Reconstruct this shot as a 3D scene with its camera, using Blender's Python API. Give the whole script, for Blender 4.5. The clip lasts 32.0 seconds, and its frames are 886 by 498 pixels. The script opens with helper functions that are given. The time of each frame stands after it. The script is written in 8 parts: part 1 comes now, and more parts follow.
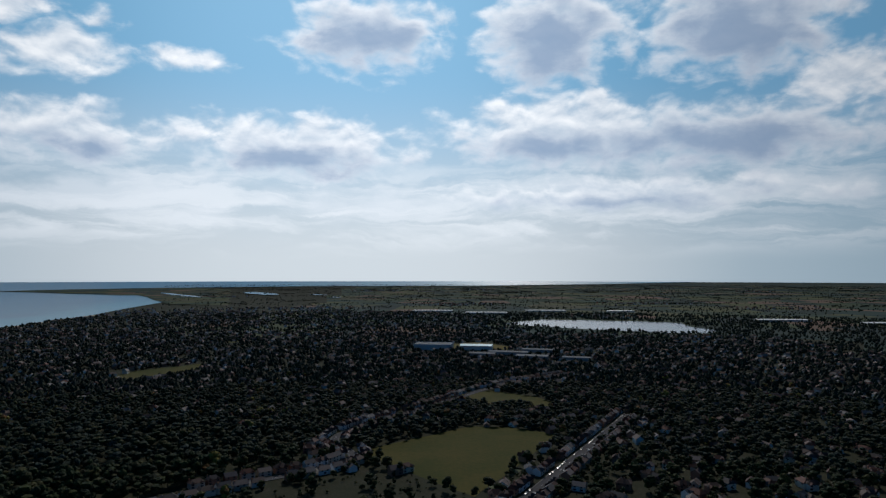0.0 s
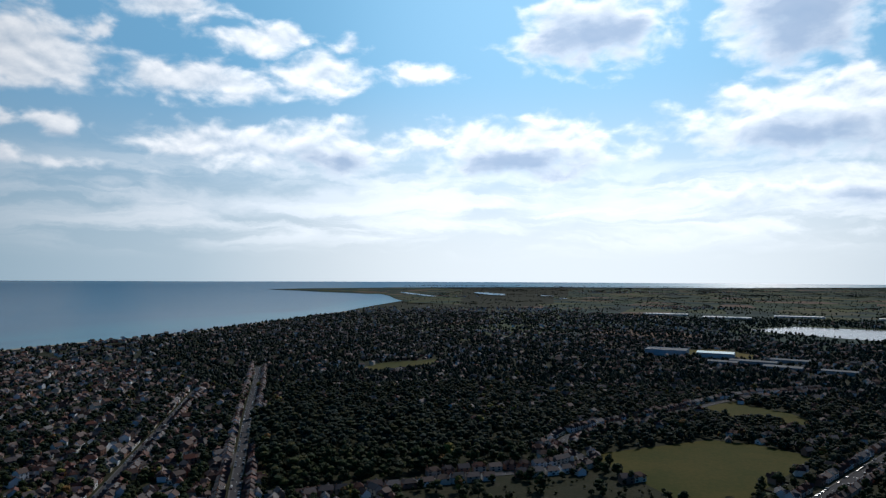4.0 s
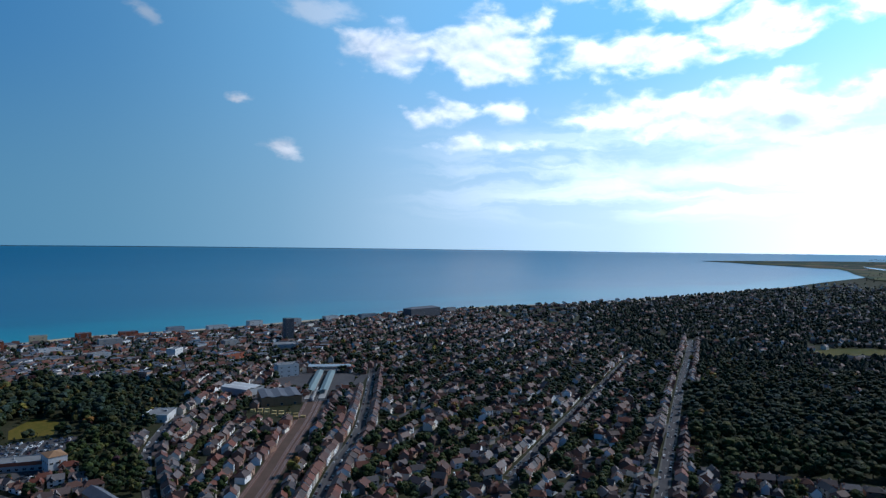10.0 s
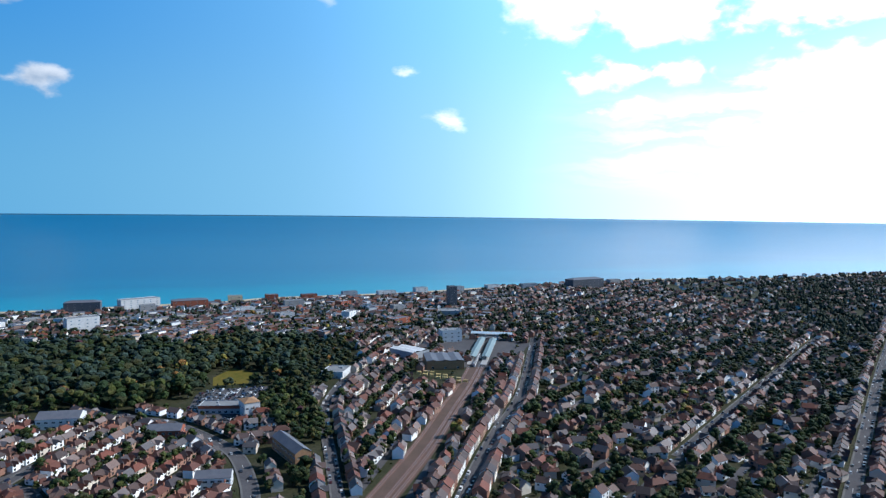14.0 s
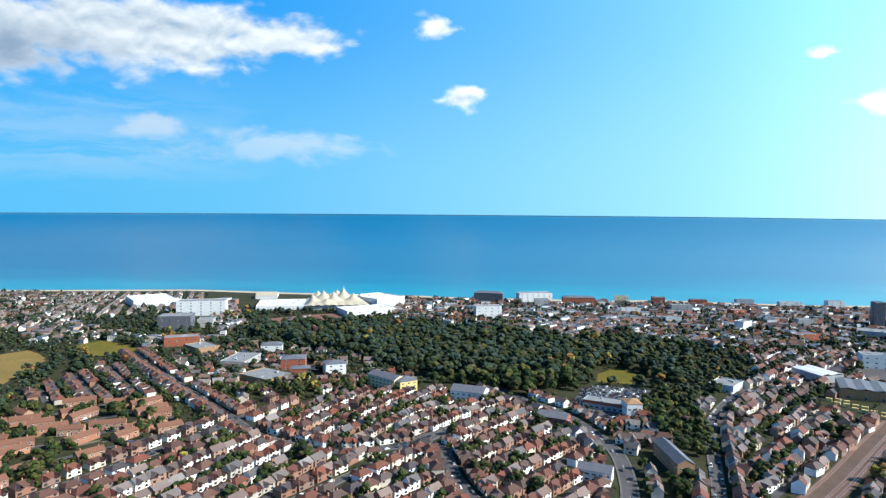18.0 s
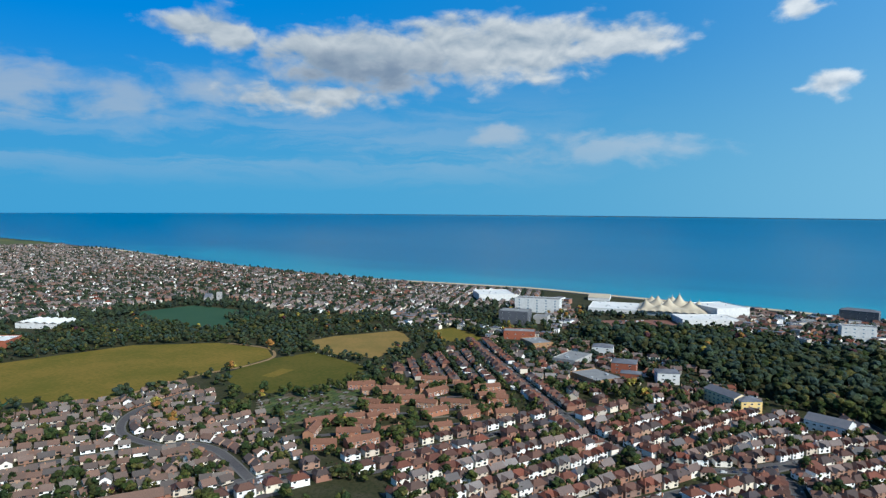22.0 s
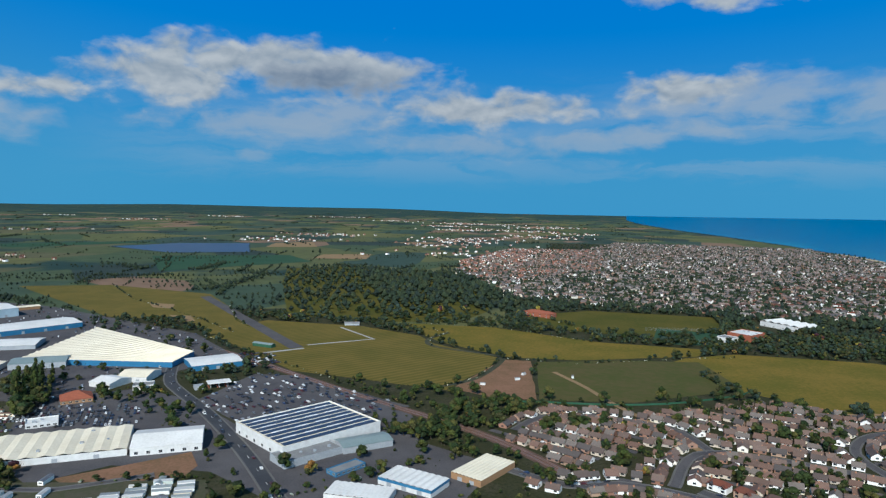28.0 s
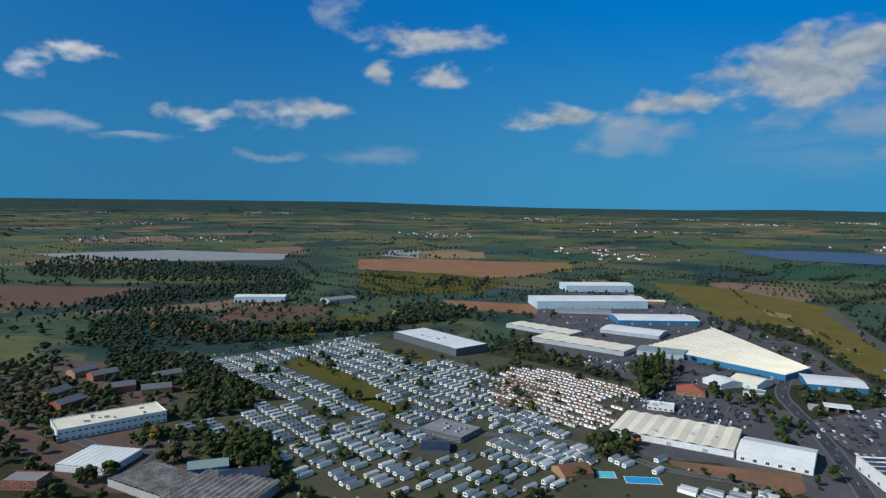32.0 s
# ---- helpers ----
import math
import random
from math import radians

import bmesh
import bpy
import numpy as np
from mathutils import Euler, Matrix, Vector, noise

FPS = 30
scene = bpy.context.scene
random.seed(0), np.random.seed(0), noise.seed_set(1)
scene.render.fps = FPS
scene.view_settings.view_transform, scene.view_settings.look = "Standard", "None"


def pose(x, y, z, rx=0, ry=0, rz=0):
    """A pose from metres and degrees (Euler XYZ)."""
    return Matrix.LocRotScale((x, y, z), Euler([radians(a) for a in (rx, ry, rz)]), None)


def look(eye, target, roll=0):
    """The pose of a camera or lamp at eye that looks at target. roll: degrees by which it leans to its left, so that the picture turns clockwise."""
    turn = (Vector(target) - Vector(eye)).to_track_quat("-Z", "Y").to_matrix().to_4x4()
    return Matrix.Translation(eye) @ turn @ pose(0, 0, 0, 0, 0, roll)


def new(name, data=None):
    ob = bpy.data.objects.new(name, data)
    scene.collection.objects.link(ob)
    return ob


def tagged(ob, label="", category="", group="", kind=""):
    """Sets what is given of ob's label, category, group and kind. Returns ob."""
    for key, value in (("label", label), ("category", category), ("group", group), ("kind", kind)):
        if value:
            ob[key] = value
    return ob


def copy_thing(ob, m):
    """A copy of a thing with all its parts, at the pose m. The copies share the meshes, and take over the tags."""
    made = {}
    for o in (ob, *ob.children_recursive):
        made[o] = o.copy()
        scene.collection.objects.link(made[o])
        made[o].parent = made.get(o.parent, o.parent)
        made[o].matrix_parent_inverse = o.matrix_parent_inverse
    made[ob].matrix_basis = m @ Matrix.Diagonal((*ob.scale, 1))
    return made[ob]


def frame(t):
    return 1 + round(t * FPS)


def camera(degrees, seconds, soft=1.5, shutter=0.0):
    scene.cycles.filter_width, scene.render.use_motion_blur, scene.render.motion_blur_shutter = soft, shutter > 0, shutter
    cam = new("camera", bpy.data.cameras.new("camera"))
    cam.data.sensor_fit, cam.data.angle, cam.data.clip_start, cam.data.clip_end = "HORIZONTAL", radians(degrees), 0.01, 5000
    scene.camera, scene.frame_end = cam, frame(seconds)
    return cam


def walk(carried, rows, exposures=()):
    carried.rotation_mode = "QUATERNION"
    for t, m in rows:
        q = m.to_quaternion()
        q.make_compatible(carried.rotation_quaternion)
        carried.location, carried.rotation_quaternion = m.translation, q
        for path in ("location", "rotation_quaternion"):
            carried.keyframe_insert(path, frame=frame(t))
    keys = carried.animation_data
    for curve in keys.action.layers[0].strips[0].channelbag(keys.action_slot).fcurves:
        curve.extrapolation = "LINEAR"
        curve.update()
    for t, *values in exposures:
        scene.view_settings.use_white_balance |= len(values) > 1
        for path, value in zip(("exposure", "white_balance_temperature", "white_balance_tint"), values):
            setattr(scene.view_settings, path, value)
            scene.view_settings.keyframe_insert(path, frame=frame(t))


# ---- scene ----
cam = camera(67.93, 32.0, 1.3)
EYE_HEIGHT = 180.0
# seconds, yaw, pitch, roll of a drone that hovers and turns
PATH = [
    (0.0, -0.00, 2.31, -0.04),
    (0.5, 4.46, 2.36, -0.11),
    (1.0, 7.31, 2.38, -0.17),
    (1.5, 8.11, 2.37, -0.22),
    (2.0, 10.33, 2.36, -0.24),
    (2.5, 13.05, 2.36, -0.24),
    (3.0, 14.93, 2.37, -0.24),
    (3.5, 16.82, 2.35, -0.24),
    (4.0, 19.53, 2.36, -0.24),
    (4.5, 21.23, 2.33, -0.24),
    (6.5, 26.69, 2.27, -0.23),
    (7.0, 29.69, 2.25, -0.26),
    (7.5, 33.13, 2.25, -0.30),
    (8.0, 37.73, 2.24, -0.35),
    (8.5, 42.06, 2.24, -0.41),
    (9.0, 46.82, 2.20, -0.47),
    (9.5, 51.59, 1.42, -0.52),
    (10.0, 55.83, -0.42, -0.55),
    (10.5, 57.92, -2.23, -0.56),
    (11.0, 58.63, -2.82, -0.55),
    (11.5, 59.41, -2.89, -0.54),
    (12.0, 60.64, -2.96, -0.52),
    (12.5, 62.02, -3.02, -0.50),
    (13.0, 63.82, -3.12, -0.50),
    (13.5, 66.85, -3.21, -0.50),
    (14.0, 69.85, -3.19, -0.52),
    (14.5, 75.14, -3.20, -0.55),
    (15.0, 80.66, -3.23, -0.59),
    (15.5, 84.69, -3.26, -0.63),
    (17.5, 98.35, -3.33, -0.44),
    (18.0, 102.73, -3.35, -0.43),
    (18.5, 106.13, -3.39, -0.42),
    (19.0, 109.66, -3.41, -0.43),
    (19.5, 113.15, -3.38, -0.45),
    (20.0, 116.56, -3.35, -0.47),
    (20.5, 120.16, -3.53, -0.48),
    (21.0, 123.78, -3.39, -0.49),
    (21.5, 127.68, -3.39, -0.50),
    (22.0, 131.27, -3.38, -0.52),
    (22.5, 135.23, -3.38, -0.55),
    (23.0, 139.25, -3.38, -0.58),
    (23.5, 143.68, -3.36, -0.63),
    (24.0, 148.35, -3.37, -0.69),
    (24.5, 153.23, -3.40, -0.76),
    (25.0, 158.67, -3.44, -0.84),
    (25.5, 164.29, -3.45, -0.91),
    (26.0, 169.89, -3.49, -0.97),
    (26.5, 175.41, -3.53, -1.03),
    (28.5, 196.02, -3.75, -0.92),
    (29.0, 202.00, -3.78, -0.90),
    (29.5, 208.12, -3.82, -0.88),
    (30.0, 214.31, -3.86, -0.85),
    (30.5, 220.68, -3.91, -0.82),
    (31.0, 227.05, -3.93, -0.79),
    (31.5, 233.81, -3.97, -0.76),
    (32.0, 241.06, -3.97, -0.73),
]
EXPOSURES = [(0.0, -1.85, 6000, 10), (1.0, -1.75, 6000, 10), (2.0, -1.58, 6050, 10), (4.0, -1.45, 6000, 10), (7.0, -1.3, 5750, 10), (9.0, -1.0, 5450, 10), (11.0, -0.62, 5400, 10), (13.0, -0.1, 5450, 10),
             (15.5, 0.4, 5750, 8), (17.5, 0.68, 6000, 6), (19.0, 0.82, 6100, 6), (21.0, 0.34, 5950, 6), (23.0, 0.08, 5950, 6), (26.0, 0.05, 5950, 6), (32.0, -0.25, 5900, 8)]
walk(cam, [(t, pose(0, 0, EYE_HEIGHT, 90 + p, r, y)) for t, y, p, r in PATH], EXPOSURES)

# ---- world: sky, haze and cumulus, sun ----
SUN_AZ, SUN_EL = -6.0, 38.0        # degrees left of +y, degrees up
world = bpy.data.worlds.new("sky")
scene.world = world
world.use_nodes = True
wt = world.node_tree
wt.nodes.clear()


def plug(tree, node, index, value):
    if isinstance(value, bpy.types.NodeSocket):
        tree.links.new(value, node.inputs[index])
    elif value is not None:
        node.inputs[index].default_value = value


def maths(tree, op, a=None, b=None, c=None, clamp=False):
    n = tree.nodes.new("ShaderNodeMath")
    n.operation, n.use_clamp = op, clamp
    for i, v in enumerate((a, b, c)):
        plug(tree, n, i, v)
    return n.outputs[0]


def vmaths(tree, op, a=None, b=None, c=None):
    n = tree.nodes.new("ShaderNodeVectorMath")
    n.operation = op
    for i, v in enumerate((a, b, c)):
        plug(tree, n, i, v)
    return n.outputs["Value" if op in ("LENGTH", "DOT_PRODUCT") else "Vector"]


def blend(tree, fac, a, b, mode="MIX"):
    n = tree.nodes.new("ShaderNodeMix")
    n.data_type, n.blend_type = "RGBA", mode
    plug(tree, n, 0, fac)
    plug(tree, n, 6, a)
    plug(tree, n, 7, b)
    return n.outputs[2]


def smooth(tree, x, lo, hi, a=0.0, b=1.0):
    n = tree.nodes.new("ShaderNodeMapRange")
    n.interpolation_type = "SMOOTHSTEP"
    for i, v in enumerate((x, lo, hi, a, b)):
        plug(tree, n, i, v)
    return n.outputs[0]


def fbm(tree, vec, scale, detail=6.0, rough=0.55, warp=0.0):
    n = tree.nodes.new("ShaderNodeTexNoise")
    plug(tree, n, "Vector", vec)
    n.inputs["Scale"].default_value, n.inputs["Detail"].default_value = scale, detail
    n.inputs["Roughness"].default_value, n.inputs["Distortion"].default_value = rough, warp
    return n.outputs["Fac"]


coord = wt.nodes.new("ShaderNodeTexCoord").outputs["Generated"]
split = wt.nodes.new("ShaderNodeSeparateXYZ")
wt.links.new(coord, split.inputs[0])
dx, dy, dz = split.outputs
azimuth = maths(wt, "MULTIPLY", maths(wt, "ARCTAN2", maths(wt, "MULTIPLY", dx, -1.0), dy), 180 / math.pi)
azimuth = maths(wt, "SUBTRACT", maths(wt, "FLOORED_MODULO", maths(wt, "ADD", azimuth, 60.0), 360.0), 60.0)
elev = maths(wt, "MULTIPLY", maths(wt, "ARCSINE", dz), 180 / math.pi)
joint = wt.nodes.new("ShaderNodeCombineXYZ")
wt.links.new(azimuth, joint.inputs[0])
wt.links.new(elev, joint.inputs[1])
plain_pos = joint.outputs[0]
# a slow warp gives the clouds ragged, joined outlines
drift = wt.nodes.new("ShaderNodeTexNoise")
wt.links.new(vmaths(wt, "MULTIPLY", plain_pos, (1.0, 1.8, 1.0)), drift.inputs["Vector"])
drift.inputs["Scale"].default_value, drift.inputs["Detail"].default_value, drift.inputs["Roughness"].default_value = 0.16, 5.0, 0.6
sky_pos = vmaths(wt, "ADD", plain_pos, vmaths(wt, "MULTIPLY", vmaths(wt, "SUBTRACT", drift.outputs["Color"], (0.5, 0.5, 0.5)), (7.0, 2.6, 0.0)))
# billows grow finer and flatter towards the horizon
stretch = vmaths(wt, "MULTIPLY", plain_pos, (1.0, 1.7, 1.0))
puff = fbm(wt, stretch, 0.33, 6.0, 0.50, 0.25)
puff_up = fbm(wt, vmaths(wt, "ADD", stretch, (0.0, 0.9, 0.0)), 0.33, 6.0, 0.50, 0.25)
wisp = fbm(wt, vmaths(wt, "MULTIPLY", sky_pos, (0.5, 1.6, 1.0)), 0.22, 7.0, 0.6, 0.8)
fields = {"solid": None, "dark": None, "faint": None}


def cloud(az, el, half_w, half_h, kind):
    """A cumulus centred at az, el (degrees): w white, m grey below, d heavy and dark below, f thin."""
    def oval(e, w, h, k):
        v = vmaths(wt, "MULTIPLY_ADD", sky_pos, (1 / w, 1 / h, 0.0), (-az / w, -e / h, 0.0))
        return maths(wt, "MULTIPLY_ADD", vmaths(wt, "LENGTH", v), -k, k)

    def join(key, s):
        fields[key] = s if fields[key] is None else maths(wt, "MAXIMUM", fields[key], s)

    if kind == "f":
        join("faint", oval(el, half_w, half_h * 1.2, 0.8))
        return
    join("solid", oval(el, half_w, half_h, math.sqrt(half_h)))
    if kind in "md":
        join("dark", oval(el - half_h * (0.42 if kind == "m" else 0.15), half_w * 0.9, half_h * (0.62 if kind == "m" else 0.9), math.sqrt(half_h) * (0.8 if kind == "m" else 1.0)))



cloud(30.4, 16.8, 4.1, 1.8, "w")
cloud(21.7, 17.3, 2.7, 0.7, "w")
cloud(6.9, 20.1, 7.1, 2.9, "d")
cloud(-9.7, 20.2, 6.3, 4.4, "d")
cloud(-24.6, 19.5, 7.4, 4.1, "d")
cloud(-31.7, 14.9, 3.4, 2.3, "w")
cloud(29.0, 10.7, 5.5, 2.2, "m")
cloud(12.9, 11.0, 10.3, 2.5, "m")
cloud(-10.6, 12.3, 9.5, 3.2, "m")
cloud(-23.7, 11.1, 12.0, 2.6, "d")
cloud(25.1, 6.5, 9.7, 1.9, "f")
cloud(6.1, 6.2, 8.7, 1.5, "f")
cloud(-15.9, 6.8, 12.9, 1.6, "m")
cloud(-29.9, 7.4, 5.6, 1.1, "f")
cloud(28.5, 19.1, 1.3, 0.6, "w")
cloud(32.9, 19.6, 1.5, 0.8, "w")
cloud(59.7, 16.4, 4.4, 1.7, "w")
cloud(51.7, 16.3, 5.1, 2.9, "w")
cloud(40.0, 15.6, 6.9, 1.7, "w")
cloud(30.7, 16.7, 4.2, 1.6, "w")
cloud(35.1, 19.4, 3.3, 1.1, "w")
cloud(42.3, 21.1, 4.7, 1.4, "w")
cloud(56.3, 11.3, 1.9, 0.9, "w")
cloud(50.8, 11.2, 2.2, 0.9, "w")
cloud(54.0, 8.9, 1.7, 0.6, "w")
cloud(49.2, 8.6, 2.0, 0.4, "w")
cloud(47.2, 18.6, 1.5, 0.6, "w")
cloud(36.1, 10.6, 9.0, 1.6, "w")
cloud(38.7, 6.1, 7.7, 1.2, "f")
cloud(69.0, 8.2, 1.4, 0.6, "w")
cloud(80.2, 17.7, 1.1, 0.7, "f")
cloud(66.5, 19.1, 2.3, 0.9, "f")
cloud(68.8, 8.0, 1.3, 0.6, "w")
cloud(73.9, 11.8, 0.6, 0.2, "w")
cloud(137.9, 12.6, 9.4, 2.6, "m")
cloud(126.9, 13.4, 9.7, 2.7, "w")
cloud(117.3, 13.9, 6.0, 1.6, "w")
cloud(104.1, 15.1, 1.3, 0.8, "w")
cloud(100.8, 9.6, 1.6, 0.8, "w")
cloud(126.3, 6.6, 2.0, 0.8, "f")
cloud(117.2, 5.3, 7.2, 1.0, "f")
cloud(150.3, 14.2, 4.0, 1.5, "w")
cloud(150.6, 9.4, 4.7, 1.4, "f")
cloud(142.8, 9.3, 5.4, 1.3, "w")
cloud(171.9, 10.1, 1.0, 1.0, "w")
cloud(166.3, 9.3, 5.6, 1.5, "f")
cloud(168.4, 6.6, 4.8, 0.8, "f")
cloud(157.2, 8.2, 3.3, 1.3, "f")
cloud(134.9, 9.3, 1.7, 0.7, "f")
cloud(126.3, 6.7, 2.1, 0.6, "f")
cloud(200.6, 11.4, 7.3, 2.0, "m")
cloud(198.1, 7.5, 5.5, 1.4, "f")
cloud(186.3, 8.4, 8.5, 1.5, "w")
cloud(170.7, 9.8, 4.8, 1.2, "w")
cloud(169.7, 8.3, 8.7, 0.8, "f")
cloud(189.0, 5.2, 9.5, 0.9, "f")
cloud(174.1, 5.9, 3.9, 0.6, "f")
cloud(166.0, 16.9, 6.7, 1.3, "w")
cloud(213.1, 9.7, 6.0, 1.7, "w")
cloud(207.9, 11.6, 7.4, 1.7, "w")
cloud(199.8, 11.1, 7.2, 2.3, "m")
cloud(223.0, 8.2, 2.0, 0.6, "w")
cloud(219.9, 8.7, 0.6, 0.4, "w")
cloud(228.6, 7.5, 1.1, 0.5, "f")
cloud(203.8, 6.8, 9.7, 1.4, "f")
cloud(164.2, 8.6, 2.8, 1.4, "f")
cloud(179.5, 5.8, 9.1, 0.7, "f")
cloud(206.4, 4.0, 1.4, 0.4, "f")
cloud(242.0, 13.8, 4.7, 0.9, "w")
cloud(241.3, 10.8, 2.3, 0.8, "w")
cloud(230.9, 7.3, 3.3, 0.7, "w")
cloud(222.0, 8.5, 3.0, 1.0, "w")
cloud(246.7, 11.2, 1.2, 0.9, "w")
cloud(226.0, 6.0, 3.9, 1.3, "f")
cloud(250.0, 15.5, 1.9, 1.0, "f")
cloud(254.2, 7.5, 3.7, 0.9, "w")
cloud(261.6, 6.7, 2.1, 0.7, "w")
cloud(271.3, 5.6, 3.3, 0.5, "f")
cloud(272.3, 9.8, 1.4, 0.7, "w")
cloud(269.2, 11.1, 1.0, 0.7, "w")
cloud(247.6, 4.0, 4.3, 0.7, "f")
cloud(265.8, 4.9, 2.2, 0.3, "f")
cloud(256.0, 4.0, 2.4, 0.3, "f")

nish = wt.nodes.new("ShaderNodeTexSky")
nish.sky_type, nish.sun_disc = "NISHITA", False
nish.sun_elevation, nish.sun_rotation = radians(SUN_EL), radians(-SUN_AZ)
nish.air_density, nish.dust_density, nish.ozone_density, nish.altitude = 1.0, 0.6, 3.0, 100.0
zenith = blend(wt, 1.0, nish.outputs[0], (0.010, 0.024, 0.035, 1), "MULTIPLY")
sun_dir = (-math.sin(radians(SUN_AZ)) * math.cos(radians(SUN_EL)), math.cos(radians(SUN_AZ)) * math.cos(radians(SUN_EL)), math.sin(radians(SUN_EL)))
# the low sky is brightest under the sun and over the glittering sea, deep blue away from it
GLARE_AZ = 8.0
glare = maths(wt, "COSINE", maths(wt, "MULTIPLY", maths(wt, "SUBTRACT", azimuth, GLARE_AZ), math.pi / 180))


def glare_ramp(stops):
    n = wt.nodes.new("ShaderNodeValToRGB")
    n.color_ramp.interpolation = "B_SPLINE"
    e = n.color_ramp.elements
    while len(e) < len(stops):
        e.new(0.5)
    for q, (at, r, g, b) in zip(e, stops):
        q.position, q.color = (at + 1) / 2, (r / 8, g / 8, b / 8, 1)
    plug(wt, n, 0, maths(wt, "MULTIPLY_ADD", glare, 0.5, 0.5))
    return blend(wt, 1.0, n.outputs[0], (8, 8, 8, 1), "MULTIPLY")


horizon_col = glare_ramp([(-1.0, 0.10, 0.48, 0.86), (-0.8, 0.11, 0.51, 0.88), (-0.35, 0.16, 0.53, 0.84), (0.0, 0.29, 0.67, 0.95), (0.26, 0.38, 0.78, 1.04), (0.47, 0.62, 1.06, 1.34), (0.62, 1.12, 1.53, 1.78),
                          (0.84, 1.95, 2.40, 2.65), (0.93, 3.0, 3.2, 3.25), (1.0, 3.9, 4.1, 4.1)])
upper_col = glare_ramp([(-1.0, 0.006, 0.30, 0.95), (-0.8, 0.010, 0.33, 0.95), (-0.35, 0.035, 0.33, 0.80), (0.0, 0.14, 0.48, 0.95), (0.26, 0.25, 0.64, 1.08), (0.47, 0.48, 1.03, 1.52), (0.62, 0.68, 1.33, 1.95),
                        (0.84, 0.72, 1.65, 2.5), (0.93, 0.95, 2.05, 3.0), (1.0, 1.75, 3.1, 4.2)])
white = glare_ramp([(-1.0, 0.76, 0.80, 0.84), (-0.8, 0.80, 0.84, 0.87), (-0.28, 0.90, 0.92, 0.93), (0.26, 1.4, 1.42, 1.45), (0.47, 1.95, 1.97, 2.0), (0.62, 2.7, 2.7, 2.7), (0.84, 4.3, 4.3, 4.25),
                    (0.93, 5.1, 5.1, 5.0), (1.0, 6.0, 5.9, 5.7)])
base = blend(wt, smooth(wt, elev, 1.0, 18.0), horizon_col, upper_col)
base = blend(wt, smooth(wt, azimuth, 215.0, 278.0), base, blend(wt, 1.0, base, (0.30, 0.60, 0.78, 1), "MULTIPLY"))
base = blend(wt, smooth(wt, elev, 24.0, 58.0), base, zenith)
edge = maths(wt, "ADD", maths(wt, "MULTIPLY_ADD", puff, 2.9, -1.22), maths(wt, "MULTIPLY_ADD", wisp, 0.8, -0.4))
body = smooth(wt, maths(wt, "ADD", fields["solid"], edge), -0.2, 0.95)
relief = maths(wt, "MULTIPLY_ADD", maths(wt, "SUBTRACT", puff, puff_up), 2.3, 0.62, clamp=True)
core = smooth(wt, maths(wt, "ADD", fields["dark"], maths(wt, "ADD", maths(wt, "MULTIPLY_ADD", puff, 3.0, -1.5), maths(wt, "MULTIPLY_ADD", wisp, 1.2, -0.6))), -0.35, 1.5)
shade = blend(wt, 1.0, white, (0.47, 0.57, 0.68, 1), "MULTIPLY")
cloud_col = blend(wt, relief, shade, white)
cloud_col = blend(wt, maths(wt, "MULTIPLY", core, 0.9), cloud_col, blend(wt, 1.0, white, (0.29, 0.39, 0.54, 1), "MULTIPLY"))
low_fade = smooth(wt, elev, 1.5, 7.0, 0.35, 1.0)
# long thin layers low over the horizon, thickest under the sun
layers = fbm(wt, vmaths(wt, "MULTIPLY", sky_pos, (0.22, 1.7, 1.0)), 0.30, 7.0, 0.58, 0.6)
veil = maths(wt, "MULTIPLY", smooth(wt, layers, 0.40, 0.64), maths(wt, "MULTIPLY", smooth(wt, elev, 1.0, 4.0), smooth(wt, elev, 12.0, 6.5)))
veil = maths(wt, "MULTIPLY", veil, maths(wt, "ADD", smooth(wt, glare, 0.55, 0.85, 0.0, 0.62), maths(wt, "MULTIPLY", smooth(wt, glare, -0.2, -0.6, 0.0, 0.22), smooth(wt, azimuth, 224.0, 206.0))))
base = blend(wt, veil, base, blend(wt, 0.15, white, shade))
thin = smooth(wt, maths(wt, "ADD", fields["faint"], maths(wt, "ADD", maths(wt, "MULTIPLY_ADD", wisp, 1.6, -0.7), maths(wt, "MULTIPLY_ADD", puff, 1.6, -0.7))), -0.1, 0.9, 0.0, 0.6)
base = blend(wt, maths(wt, "MULTIPLY", thin, low_fade), base, blend(wt, 0.35, white, shade))
base = blend(wt, maths(wt, "MULTIPLY", body, maths(wt, "MULTIPLY_ADD", low_fade, 0.6, 0.4)), base, cloud_col)
bg = wt.nodes.new("ShaderNodeBackground")
wt.links.new(base, bg.inputs[0])
bg.inputs[1].default_value = 0.64
wt.links.new(bg.outputs[0], wt.nodes.new("ShaderNodeOutputWorld").inputs[0])

sun_data = bpy.data.lights.new("sun", "SUN")
sun_data.energy, sun_data.angle, sun_data.color = 5.0, radians(0.5), (1.0, 0.905, 0.79)
sun = new("sun", sun_data)
sun.matrix_world = look(Vector(sun_dir) * 300, (0, 0, 0))

# ---- materials ----
def material(name):
    m = bpy.data.materials.new(name)
    m.use_nodes = True
    t = m.node_tree
    return m, t, t.nodes["Principled BSDF"]


def place(tree):
    return tree.nodes.new("ShaderNodeNewGeometry").outputs["Position"]


def chance(tree, source):
    """A random number for each object, or for each loose piece of a joined mesh."""
    if source == "island":
        return tree.nodes.new("ShaderNodeNewGeometry").outputs["Random Per Island"]
    return tree.nodes.new("ShaderNodeObjectInfo").outputs["Random"]


